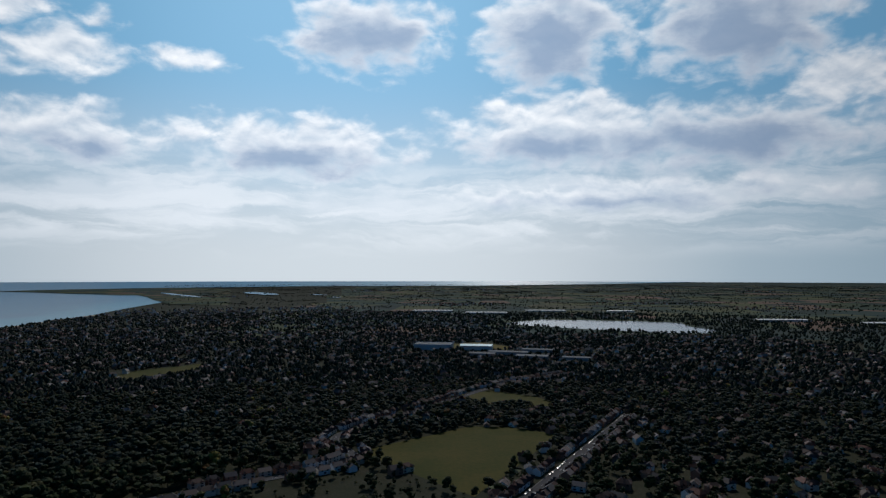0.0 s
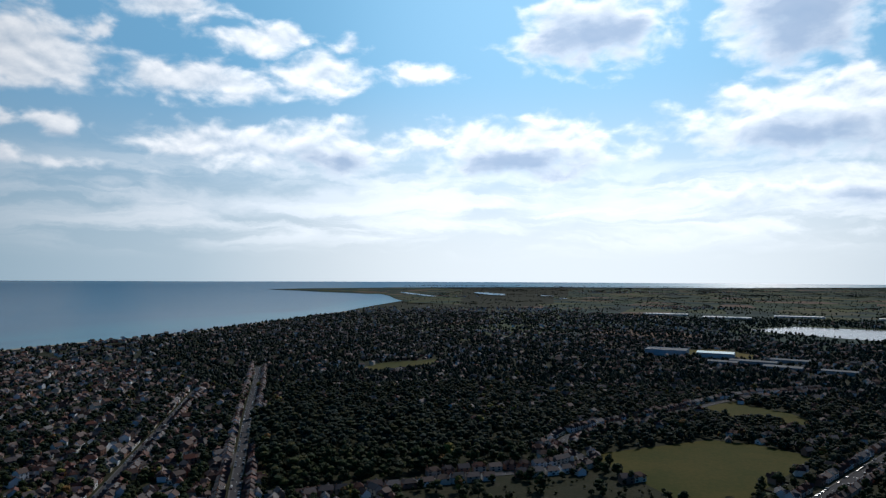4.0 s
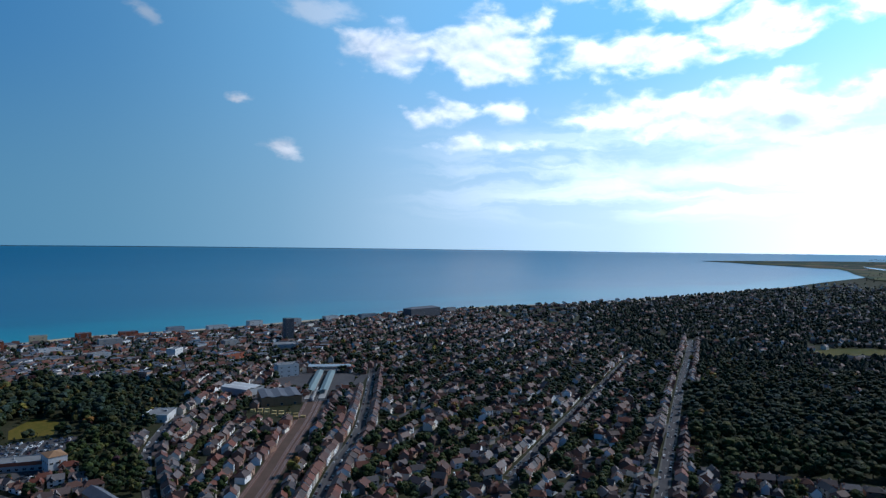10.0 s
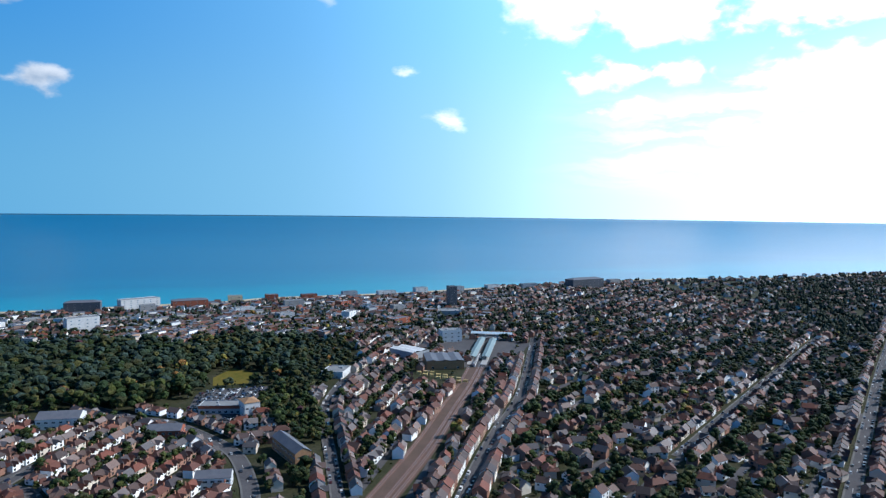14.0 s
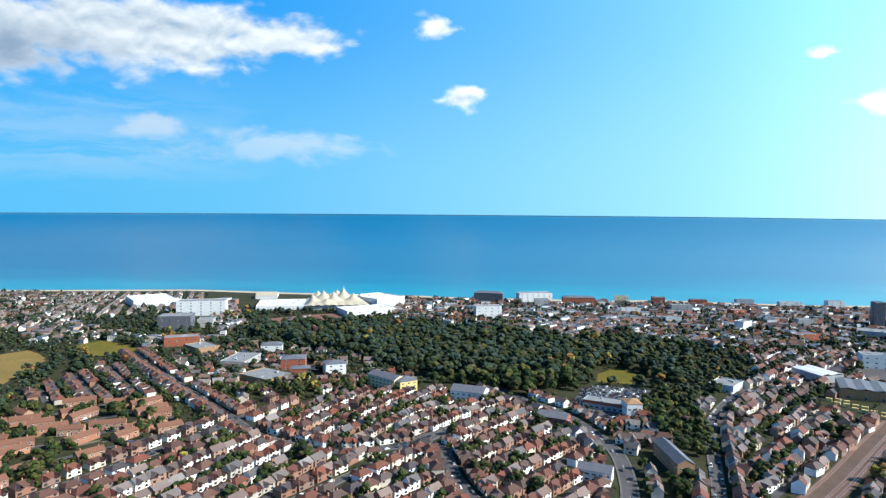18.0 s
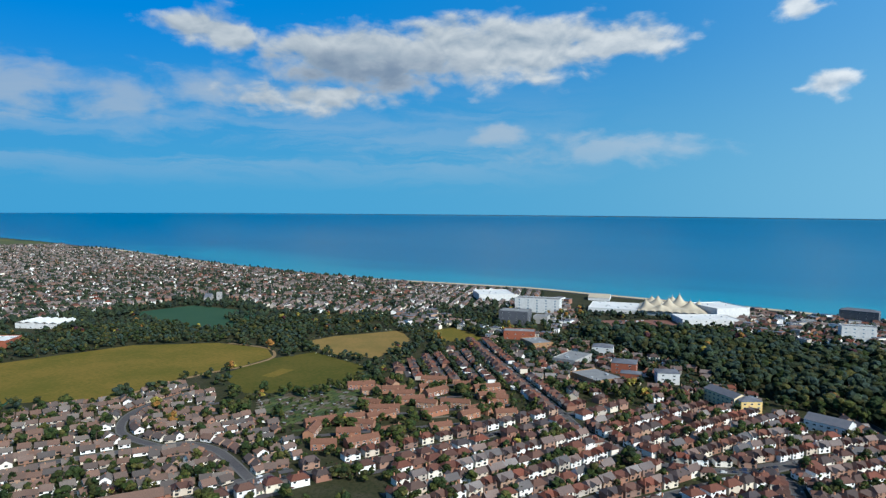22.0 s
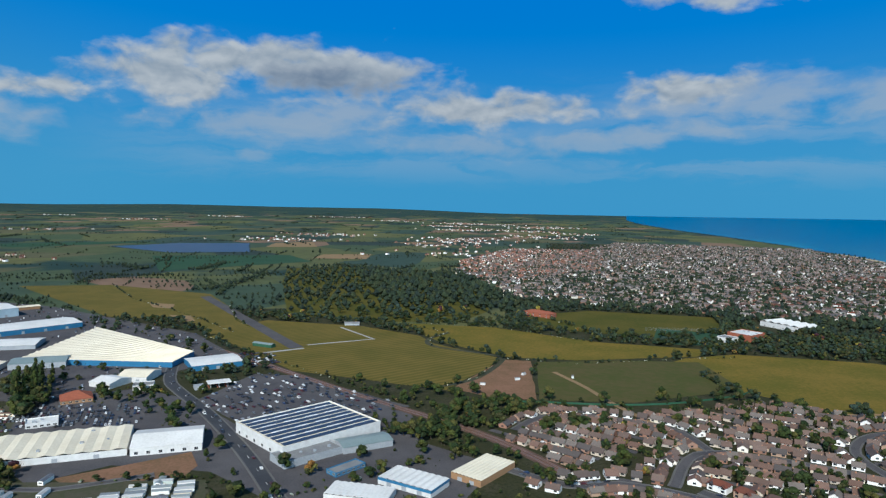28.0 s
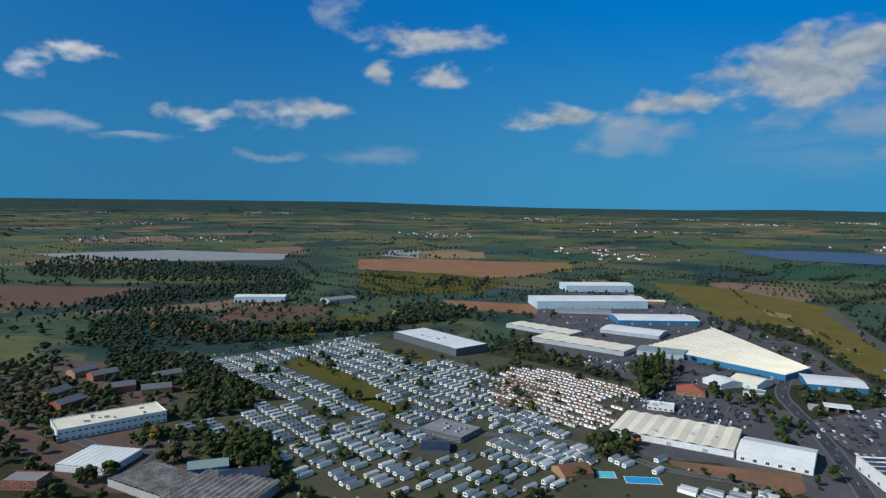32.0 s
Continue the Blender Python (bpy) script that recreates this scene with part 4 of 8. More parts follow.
# ---- ground, sea and fields ----
rings = [0, 90, 180, 270, 360, 450, 560, 680, 820, 980, 1160, 1360, 1600, 1860, 2140, 2400, 2650, 2900, 3100, 3300, 3450, 3600, 3750, 3900, 4050, 4200, 4300, 4400, 4500, 4600, 4700, 4790, 4850, 4900, 4945]
N_AZ = 288


def country(x, y):
    return (x > 90 and y < -1030) or (x > 720 and y < 240) or (y > 1880 and x > -1200 + 0.12 * y) or y < -3400 or x > 1080


bm = bmesh.new()
grid = [[bm.verts.new((0, 0, 0))] * N_AZ]
for r in rings[1:]:
    row = []
    for i in range(N_AZ):
        a = 2 * math.pi * i / N_AZ
        x, y = -r * math.sin(a), r * math.cos(a)
        row.append(bm.verts.new((x, y, land_z(x, y))))
    grid.append(row)
for j in range(len(rings) - 1):
    for i in range(N_AZ):
        k = (i + 1) % N_AZ
        q = [grid[j][i], grid[j][k], grid[j + 1][k], grid[j + 1][i]] if j else [grid[0][0], grid[1][k], grid[1][i]]
        f = bm.faces.new(q[::-1] if j else q[::-1])
        c = f.calc_center_median()
        f.material_index = 1 if country(c.x, c.y) else 0
        f.smooth = True
bmesh.ops.recalc_face_normals(bm, faces=bm.faces)
me = bpy.data.meshes.new("ground")
bm.to_mesh(me)
bm.free()
me.materials.append(M["town"])
me.materials.append(M["farm"])
ground = tagged(new("ground", me), "town gardens and far farmland under open sky", "ground", kind="structure")

# the sea: from the shore out to the horizon
shore = [(bearing(x, y), math.hypot(x, y)) for x, y in COAST]
shore.sort()
s = Solid()
steps = np.concatenate([np.linspace(-24.0, 22.85, 36), np.linspace(22.851, 175.0, 410)])
cols = 64
for i, a in enumerate(steps):
    r0 = float(np.interp(a, [-24, -14, -4, 8, 16, 23], [4935, 4800, 4720, 4700, 4680, 4652])) if a < 22.8505 else float(np.interp(a, [q[0] for q in shore], [q[1] for q in shore]))
    for j in range(cols):
        r = r0 + (4944.0 - r0) * (j / (cols - 1)) ** 1.6
        x, y = -r * math.sin(radians(a)), r * math.cos(radians(a))
        k = max(0.0, min(1.0, (r - FLAT) / 800.0))
        s.v.append((x, y, land_z(x, y) + 0.25 + 2.5 * k))
for i in range(len(steps) - 1):
    if steps[i] < 22.8505 < steps[i + 1]:
        continue
    for j in range(cols - 1):
        a = i * cols + j
        s.f.append((a, a + 1, a + cols + 1, a + cols))
        s.m.append(0)
me = s.mesh("sea", "sea")
me.polygons.foreach_set("use_smooth", [True] * len(me.polygons))
me.update()
if me.polygons[200].normal.z < 0:
    me.flip_normals()
tagged(new("sea", me), "calm turquoise and deep blue sea", "sea", kind="structure")
s = Solid()
bearings = np.linspace(17.0, 34.3, 90)
for a in bearings:
    lo, hi = (float(np.interp(a, [q[0] for q in SPIT], [q[k] for q in SPIT])) for k in (1, 2))
    for j in range(12):
        r = lo + (hi - lo) * j / 11
        x, y = -r * math.sin(radians(a)), r * math.cos(radians(a))
        s.v.append((x, y, land_z(x, y) - 1.0 + 5.0 * min(1.0, (a - 17.0) / 4.0)))
for i in range(len(bearings) - 1):
    for j in range(11):
        a = i * 12 + j
        s.f.append((a, a + 12, a + 13, a + 1))
        s.m.append(0)
me = s.mesh("spit", "farm")
if me.polygons[0].normal.z < 0:
    me.flip_normals()
tagged(new("spit", me), "low far spit of land reaching into the sea", "ground", kind="structure")
# inlets behind the far coast
for x, y, a, w, d in ((-1600, 4020, -22, 330, 40), (-1165, 4215, -16, 250, 80), (-800, 4225, -11, 120, 26), (-670, 4120, -9, 70, 22)):
    c, n = math.cos(radians(a)), math.sin(radians(a))
    patch("inlet", [(x + u * c - v * n, y + u * n + v * c) for u, v in ((-w / 2, 0), (-w / 4, d / 2), (w / 3, d / 2), (w / 2, 0), (w / 4, -d / 2), (-w / 3, -d / 2))], "lake", 5.0,
          "shining tidal inlet behind the far coast", "water")
# beach
s = Solid()
line = smooth_line(COAST, 30.0)
strip(s, line, 13.0, -0.5, 0.55, shift=11.0)
tagged(new("beach", s.mesh("beach", "sand")), "narrow sand and shingle beach", "beach", kind="structure")
s = Solid()
strip(s, [q for q in line if -1650 < q[1] < 1500], 4.0, -0.3, 1.3, shift=28.0)
tagged(new("promenade", s.mesh("promenade", "paving")), "pale paved seafront promenade with a low wall", "pavement", kind="structure")

patch("retail_ground", [(135, -565), (100, -480), (40, -450), (60, -370), (150, -350), (230, -395), (300, -390), (330, -350), (400, -395), (460, -400), (480, -500), (400, -560), (330, -540), (262, -488), (180, -527)],
      "asphalt", 0.1, "grey service yards round the stores")
patch("golf_course", WOODS["golf"][0], "grass_dark", 0.1, "golf course grass between tree clumps")
for name, poly, mat, label in (
        ("playing_field", PLAYING_FIELD, "grass_dark", "wide mown playing field"), ("upper_field", UPPER_FIELD, "grass_dark", "small mown field behind trees"),
        ("west_park", WEST_PARK, "grass_dark", "grass park among houses"), ("leisure_field", LEISURE_FIELD, "grass", "grass field behind a leisure centre"),
        ("park_lawn", PARK_LAWN, "grass", "sunlit lawn at the edge of the wooded park"), ("golden_meadow", GOLDEN, "golden", "dry golden meadow"),
        ("cricket_pitch", PITCH, "grass_dark", "mown green with a pale pitch square"), ("east_green", EAST_GREEN, "grass", "small green by the houses"),
        ("big_meadow", BIG_GREEN, "grass", "wide open green meadow"), ("crop_field", CROP, "crop", "dark green young crop"), ("sports_field", SPORTS, "grass_dark", "school sports field"),
        ("airfield_south", AIR_SOUTH, "airgrass", "striped mown airfield grass"), ("airfield_east", AIR_EAST, "grass", "rough airfield grass beyond the stream"),
        ("airfield_north", AIR_NORTH, "airgrass", "long airfield grass beside the works"), ("bare_plot", DIRT, "bare", "bare earth and rubble plot"),
        ("rough_meadow", ROUGH, "rough", "rough meadow being built on"), ("brown_field", BROWN_NEAR, "plough", "bare reddish-brown field"),
        ("far_brown_field", BROWN_FAR, "plough", "wide reddish-brown ploughed field"), ("dark_field", BROWN_WEST, "darksoil", "dark ploughed field"),
        ("tan_field", TAN_FIELD, "darksoil", "brown bare field by a depot"), ("sheeted_field", SHEETED, "plastic", "field covered by pale crop sheeting"),
        ("north_field", GREEN_NORTH, "grass_dark", "green field before the woods"), ("red_car_park", RED_LOT, "redlot", "wide reddish gravel car park"),
        ("store_car_park", STORE_LOT, "asphalt", "large asphalt supermarket car park"), ("shop_car_park", SHOP_LOT, "asphalt", "asphalt shop car park"),
        ("dealer_forecourt", DEALER_LOT, "asphalt", "asphalt car dealer forecourt"), ("builders_yard", YARD, "bare", "dusty yard behind a store")):
    patch(name, poly, mat, 0.12, label)
patch("lake", LAKE, "lake", 0.4, "long bright lake reflecting the sky", "water")
patch("solar_farm", SOLAR_FARM, "solar", 1.0, "dark blue solar farm among fields", "solar panels")
patch("cricket_square", [(-438, -603), (-402, -591), (-396, -606), (-432, -618)], "grass", 0.2, "pale worn cricket square")
WORKS = [(450, -495), (630, -495), (840, -630), (1050, -840), (1140, -1020), (840, -960), (495, -818), (375, -705)]
patch("works_yard", WORKS, "asphalt", 0.08, "grey yards between the warehouses")
patch("soil_heap_ground", [(1140, -960), (1245, -1050), (1185, -1110), (1080, -1050)], "plough", 0.16, "bare orange earth behind the warehouses")
patch("works_ground", [(390, -90), (450, 0), (630, 90), (840, 15), (705, -128), (608, -60), (495, -68)], "weeds", 0.07, "worn yards round the old works")
patch("station_yard", [(-690, 322), (-715, 245), (-800, 222), (-905, 262), (-905, 330), (-860, 425), (-800, 425), (-735, 372)], "asphalt", 0.06, "grey station yard and car park")
patch("tennis_court", [(-622, -300), (-597, -285), (-578, -322), (-603, -339)], "asphalt", 0.14, "grey school playground")
patch("astroturf", [(-141, -1035), (-225, -1017), (-206, -918), (-120, -918)], "crop", 0.2, "fenced dark green all-weather pitch")
CARAVAN_SITE = [(772, -120), (825, -338), (600, -450), (459, -488), (360, -345), (225, -382), (195, -338), (300, -248), (375, -120), (548, -38)]
patch("caravan_site", CARAVAN_SITE, "pitch", 0.05, "grass and gravel caravan pitches")
CARAVAN_GREENS = [[(710, -196), (737, -222), (717, -231), (623, -246), (598, -247), (585, -217), (606, -217)], [(589, -212), (594, -249), (560, -252), (548, -230), (514, -257), (487, -238), (512, -222)],
                  [(754, -312), (734, -332), (694, -350), (650, -356), (649, -338), (687, -325)]]
for poly in CARAVAN_GREENS:
    patch("caravan_green", poly, "grass_dark", 0.1, "open grass between caravans")
patch("bare_lot", [(790, -24), (763, -113), (668, -128), (657, -108), (693, -20)], "redlot", 0.13, "bare red earth lot behind the works")
patch("pasture", [(1603, -640), (1480, -815), (1265, -893), (1106, -686), (1171, -505), (1306, -518)], "grass_dark", 0.09, "green pasture with lone trees beyond the caravans")
patch("pasture", [(946, -124), (974, -265), (957, -334), (850, -274), (872, -176)], "grass_dark", 0.09, "green pasture beyond the caravan site")
for poly in ([(1224, -2551), (1310, -2830), (1200, -3010), (1036, -2650)], [(832, -2080), (857, -2249), (702, -2335), (652, -2109)], [(832, -3100), (745, -3230), (581, -3200), (677, -3040)], [(337, -2126), (329, -2280), (236, -2292), (233, -2134)],
             [(2196, -1115), (2068, -1317), (1826, -1171), (1912, -978)]):
    patch("stubble_field", poly, "tan", 0.1, "dry tan field in the far country")
for poly in ([(1352, -1972), (959, -2184), (782, -1957), (1038, -1543)], [(2300, -2200), (2000, -2600), (1755, -2705), (2037, -2124)], [(2052, -1500), (1760, -1700), (1600, -1450), (1800, -1330)]):
    patch("crop_field", poly, "crop", 0.1, "dark green crop on the plain")
patch("sheeted_field", [(2052, -896), (2273, -1036), (2196, -1115), (1901, -964)], "plastic", 0.11, "field covered by pale crop sheeting")
patch("sand_pit", [(1556, -1172), (1547, -1305), (1379, -1163), (1429, -1076)], "golden", 0.17, "bare sandy ground at the field's end")

patch("worn_airfield", [(725, -1048), (673, -1045), (650, -1000), (688, -1004)], "tan", 0.1, "worn tan patch on the airfield")
patch("worn_airfield", [(618, -943), (581, -945), (548, -904), (569, -893)], "tan", 0.1, "worn tan patch on the airfield")
# runway with its white edge tracks
s = Solid()
strip(s, [(327, -768), (676, -1149)], 9.0, 0.0, 0.3)
tagged(new("runway", s.mesh("runway", "asphalt")), "straight grey airfield runway", "runway", kind="structure")
s = Solid()
strip(s, [(321, -788), (250, -846), (321, -916)], 2.0, 0.0, 0.335)
strip(s, [(318, -768), (354, -732)], 2.6, 0.0, 0.335)
tagged(new("taxiway", s.mesh("taxiway", "concrete")), "pale concrete airfield track", "track", kind="structure")
s = Solid()
strip(s, smooth_line([(8, -725), (-22, -675), (-47, -621), (-71, -579), (-89, -542), (-105, -510)]), 2.6, 0.0, 0.32)
strip(s, smooth_line([(-249, -634), (-350, -658), (-408, -658), (-458, -674), (-482, -722), (-465, -788)]), 1.9, 0.0, 0.32)
tagged(new("farm_track", s.mesh("farm_track", "tan")), "pale trodden track over the fields", "track", kind="structure")
s = Solid()
strip(s, smooth_line([(117, -639), (87, -681), (69, -771), (88, -794), (162, -822), (178, -866), (160, -918)]), 3.4, 0.0, 0.31)
strip(s, smooth_line([(-477, -660), (-489, -717), (-477, -810)]), 2.4, 0.0, 0.31)
tagged(new("stream", s.mesh("stream", "reeds")), "dark reedy stream between the fields", "stream", kind="structure")

# roads with kerbs and pavements
road_names = []
for name, (line, width) in ROADS.items():
    run = smooth_line(line)
    s = Solid()
    lift = 0.004 * len(road_names)
    road_names.append(name)
    strip(s, run, width * 0.42, 0.0, 0.33 + lift)
    tagged(new(name, s.mesh(name, "newtar" if name == "retail_road" else "asphalt")), "asphalt road between houses", "road", kind="structure")
    s = Solid()
    for side in (-1, 1):
        strip(s, run, 0.7, 0.0, 0.46 + lift, shift=side * (width * 0.42 + 0.7))
    tagged(new(name + "_pavement", s.mesh(name + "_pavement", "paving")), "paved footway with raised kerb", "pavement", kind="structure")
    if width > 8.8:
        s = Solid()
        for (ax, ay), (bx, by) in list(zip(run, run[1:]))[::2]:
            k = 0.4
            strip(s, [(ax, ay), (ax + (bx - ax) * k, ay + (by - ay) * k)], 0.12, 0.3, 0.35 + lift)
        tagged(new(name + "_marking", s.mesh(name + "_marking", "paint_line")), "worn white centre dashes", "road marking", kind="structure")

import collections

# ---- trees ----
def ico(level):
    b = bmesh.new()
    bmesh.ops.create_icosphere(b, subdivisions=level, radius=1.0)
    v = np.array([q.co[:] for q in b.verts])
    f = np.array([[q.index for q in p.verts] for p in b.faces])
    b.free()
    return v, f


ICO = {1: ico(1), 2: ico(2)}


def crown(seed, lobes, level, spread, low, high, leaves=0, m=0, column=False):
    """A crown of rough lumps round a leaning axis, with loose leaf clumps that break up its outline."""
    rnd = np.random.RandomState(seed)
    s = Solid()
    v, f = ICO[level]
    for i in range(lobes):
        t = (i + 0.5) / lobes
        z = low + (high - low) * t
        width = spread * (0.35 if column else (math.sin(math.pi * min(0.97, 0.18 + 0.75 * t)) ** 0.7))
        a = 2.4 * i + rnd.uniform(-0.5, 0.5)
        off = width * rnd.uniform(0.35, 0.75) * (0.2 if i == lobes - 1 else 1.0)
        size = np.array([1.0, 1.0, 0.8 if not column else 1.5]) * spread * rnd.uniform(0.42, 0.62) * (0.75 if column else 1.0)
        n = 1.0 + rnd.uniform(-0.24, 0.24, (len(v), 1))
        q = v * n * size + np.array([off * math.cos(a), off * math.sin(a), z])
        s.add(q.tolist(), f.tolist(), m)
    for i in range(leaves):
        d = rnd.normal(size=3)
        d /= np.linalg.norm(d)
        c = np.array([0, 0, (low + high) / 2]) + d * np.array([spread * 1.02, spread * 1.02, (high - low) * 0.62]) * rnd.uniform(0.8, 1.06)
        e = rnd.normal(size=(3, 3)) * spread * 0.11
        s.add([c + e[0], c + e[1], c + e[2]], [(0, 1, 2)], m)
    return s


def trunk(height, radius, limbs=3, m=0):
    s = Solid()
    n = 7

    def limb(p, q, r0, r1):
        p, q = Vector(p), Vector(q)
        d = (q - p).normalized()
        u = d.orthogonal().normalized()
        w = d.cross(u)
        ring = [p + (u * math.cos(2 * math.pi * k / n) + w * math.sin(2 * math.pi * k / n)) * r0 for k in range(n)]
        ring += [q + (u * math.cos(2 * math.pi * k / n) + w * math.sin(2 * math.pi * k / n)) * r1 for k in range(n)]
        s.add(ring, [(k, (k + 1) % n, n + (k + 1) % n, n + k) for k in range(n)], m)

    limb((0, 0, -0.2), (0.15, 0.1, height), radius, radius * 0.6)
    for k in range(limbs):
        a = 2.1 * k + 0.4
        limb((0.12, 0.08, height * 0.85), (math.cos(a) * height * 0.5, math.sin(a) * height * 0.5, height * 1.55), radius * 0.5, radius * 0.18)
    return s


TREE_NEAR = [crown(11 + k, 13 + k % 3, 2, 3.6 + 0.3 * (k % 2), 3.4, 8.8, 170) for k in range(5)]
TREE_MID = [crown(31 + k, 6, 1, 4.1, 3.0, 8.4, 26).arrays() for k in range(6)]
TREE_FAR = [crown(51 + k, 5, 1, 4.3, 2.6, 7.8, 10).arrays() for k in range(6)]
POPLAR = [crown(71 + k, 9, 1, 2.4, 2.0, 13.5, 40, column=True).arrays() for k in range(3)]


def speck(seed):
    """A lone rough lump for trees more than a mile off."""
    rnd = random.Random(seed)
    v = [(0.4, 0.2, 8.6)] + [(math.cos(k * 1.047) * rnd.uniform(2.6, 4.2), math.sin(k * 1.047) * rnd.uniform(2.6, 4.2), rnd.uniform(3.6, 5.6)) for k in range(6)] + [(0, 0, 0.4)]
    return Solid().add(v, [(0, 1 + k, 1 + (k + 1) % 6) for k in range(6)] + [(7, 1 + (k + 1) % 6, 1 + k) for k in range(6)]).arrays()


TREE_SPECK = [speck(91 + k) for k in range(6)]
BUSH = [crown(81 + k, 2, 1, 1.9, 0.6, 1.7, 6).arrays() for k in range(4)]
TRUNK = trunk(4.2, 0.32).arrays()
rnd = random.Random(5)
spots_speck, spots_mid, spots_far, spots_pop, spots_bush, spots_flower, spots_autumn = [], [], [], [], [], [], []


def at_sea(x, y):
    a = bearing(x, y)
    return 23.0 < a < 176.0 and math.hypot(x, y) > float(np.interp(a, SHORE_A, SHORE_R)) - 25.0


SHORE_A, SHORE_R = [q[0] for q in shore], [q[1] for q in shore]


def stand(x, y, size, kind="tree"):
    """Notes a tree of that size in units of ten metres, near ones to be built as things."""
    r = math.hypot(x, y)
    if at_sea(x, y):
        return
    row = (x, y, land_z(x, y) if r > FLAT else 0.0, rnd.uniform(0, 6.28), size * rnd.uniform(0.85, 1.2), size * rnd.uniform(0.85, 1.15))
    if kind == "poplar":
        spots_pop.append(row)
    elif kind == "bush":
        spots_bush.append(row)
    elif kind == "flower":
        spots_flower.append(row)
    elif rnd.random() < 0.022 and r < 1200:
        spots_autumn.append(row)
    elif r < 680:
        spots_mid.append(row)
    elif r < 1100:
        spots_far.append(row)
    elif r < 2000 or rnd.random() < 0.6:
        spots_speck.append(row)


# ---- where houses, woods and vehicles stand ----
KEEP_OUT = [PLAYING_FIELD, UPPER_FIELD, LAKE, WEST_PARK, LEISURE_FIELD, CEMETERY_WOOD, PARK_WOOD, PARK_LAWN, GOLDEN, PITCH, EAST_GREEN, BIG_GREEN, CROP, SPORTS, AIR_SOUTH, AIR_EAST,
            AIR_NORTH, DIRT, ROUGH, BROWN_NEAR, RED_LOT, STORE_LOT, SHOP_LOT, DEALER_LOT, YARD, ALLOTMENT] + [w[0] for k, w in WOODS.items() if k not in ("cemetery", "park")]
BOXES = [(min(p[0] for p in q) - 6, max(p[0] for p in q) + 6, min(p[1] for p in q) - 6, max(p[1] for p in q) + 6, q) for q in KEEP_OUT]
LINES = [(smooth_line(l, 25.0), w / 2 + 5.5) for l, w in ROADS.values()] + [(RAIL, 15.0), (RAIL_NORTH, 9.0)]
LINE_BOXES = [(min(p[0] for p in l) - w, max(p[0] for p in l) + w, min(p[1] for p in l) - w, max(p[1] for p in l) + w, l, w) for l, w in LINES]
SITES = []          # circles kept for the larger buildings: x, y, radius
SITE_GRID, HASHED = collections.defaultdict(list), [0]


def free(x, y, extra=0.0, roads=True, polys=True):
    if len(SITES) > HASHED[0]:
        for q in SITES[HASHED[0]:]:
            k = int(q[2] // 60) + 1
            for i in range(-k, k + 1):
                for j in range(-k, k + 1):
                    SITE_GRID[(int(q[0] // 60) + i, int(q[1] // 60) + j)].append(q)
        HASHED[0] = len(SITES)
    if any((x - a) ** 2 + (y - b) ** 2 < (r + extra) ** 2 for a, b, r in SITE_GRID[(int(x // 60), int(y // 60))]):
        return False
    if polys:
        for a, b, c, d, q in BOXES:
            if a < x < b and c < y < d and inside(q, x, y):
                return False
    if roads:
        for a, b, c, d, l, w in LINE_BOXES:
            if a < x < b and c < y < d and near_line(l, x, y) < w + extra:
                return False
    return True


homes = {"shopblock": [], "semi": [], "block": [], "bungalow": [], "villa": [], "redhome": [], "terrace": []}
parked, street_bits, plots = [], [], []


def zone(poly, angle, period, pitch, kinds, density=1.0, trees=0.5, cars=0.3, set_back=11.5, streets=True, chaos=0.0):
    """Fills an outline with parallel streets, a row of houses on each side, back gardens between."""
    c, n = math.cos(radians(angle)), math.sin(radians(angle))
    us = [x * c + y * n for x, y in poly]
    vs = [-x * n + y * c for x, y in poly]
    row = 0
    v = math.floor(min(vs) / period) * period
    while v < max(vs):
        bend = rnd.uniform(-0.02, 0.02)
        u = min(us) + rnd.uniform(0, pitch)
        while u < max(us):
            vv = v + bend * (u - min(us)) * 0.3
            for side in (-1, 1):
                uu, w = u + rnd.uniform(-0.06 - 0.4 * chaos, 0.06 + 0.4 * chaos) * pitch, vv + side * set_back + rnd.uniform(-7, 7) * chaos
                x, y = uu * c - w * n, uu * n + w * c
                if not inside(poly, x, y) or rnd.random() > density:
                    continue
                if not free(x, y):
                    continue
                kind = rnd.choice(kinds)
                turn = radians(angle) + (0 if side > 0 else math.pi) + rnd.uniform(-0.05, 0.05) + rnd.gauss(0, 0.5) * chaos + (math.pi / 2 if rnd.random() < 0.25 * chaos else 0)
                homes[kind].append((x, y, turn))
                for k in range(5):
                    if rnd.random() < trees * 0.3:
                        w2 = vv + side * (set_back + rnd.uniform(8, period / 2 - set_back + 2))
                        u2 = uu + rnd.uniform(-0.5, 0.5) * pitch
                        tx, ty = u2 * c - w2 * n, u2 * n + w2 * c
                        if free(tx, ty, -3.0):
                            stand(tx, ty, rnd.choice((0.35, 0.45, 0.6, 0.8)) * (1.3 if trees > 2 else 1.0) if rnd.random() < 0.9 else 1.1, "tree" if rnd.random() < 0.75 or math.hypot(tx, ty) > 800 else "bush")
                if rnd.random() < cars:
                    w2 = vv + side * rnd.choice((2.6, 2.8, 7.0))
                    px, py = uu * c - w2 * n, uu * n + w2 * c
                    parked.append((px, py, radians(angle) + rnd.choice((0, math.pi))))
                if math.hypot(x, y) < 760 and rnd.random() < 0.8:
                    w2 = vv + side * (set_back + 4 + (period / 2 - set_back - 4) / 2)
                    plots.append((uu * c - w2 * n, uu * n + w2 * c, radians(angle), pitch * 0.92, (period / 2 - set_back - 5)))
            if streets:
                x, y = u * c - vv * n, u * n + vv * c
                if inside(poly, x, y) and free(x, y, -4.0):
                    street_bits.append((x, y, radians(angle), pitch))
            u += pitch
        v += period
        row += 1


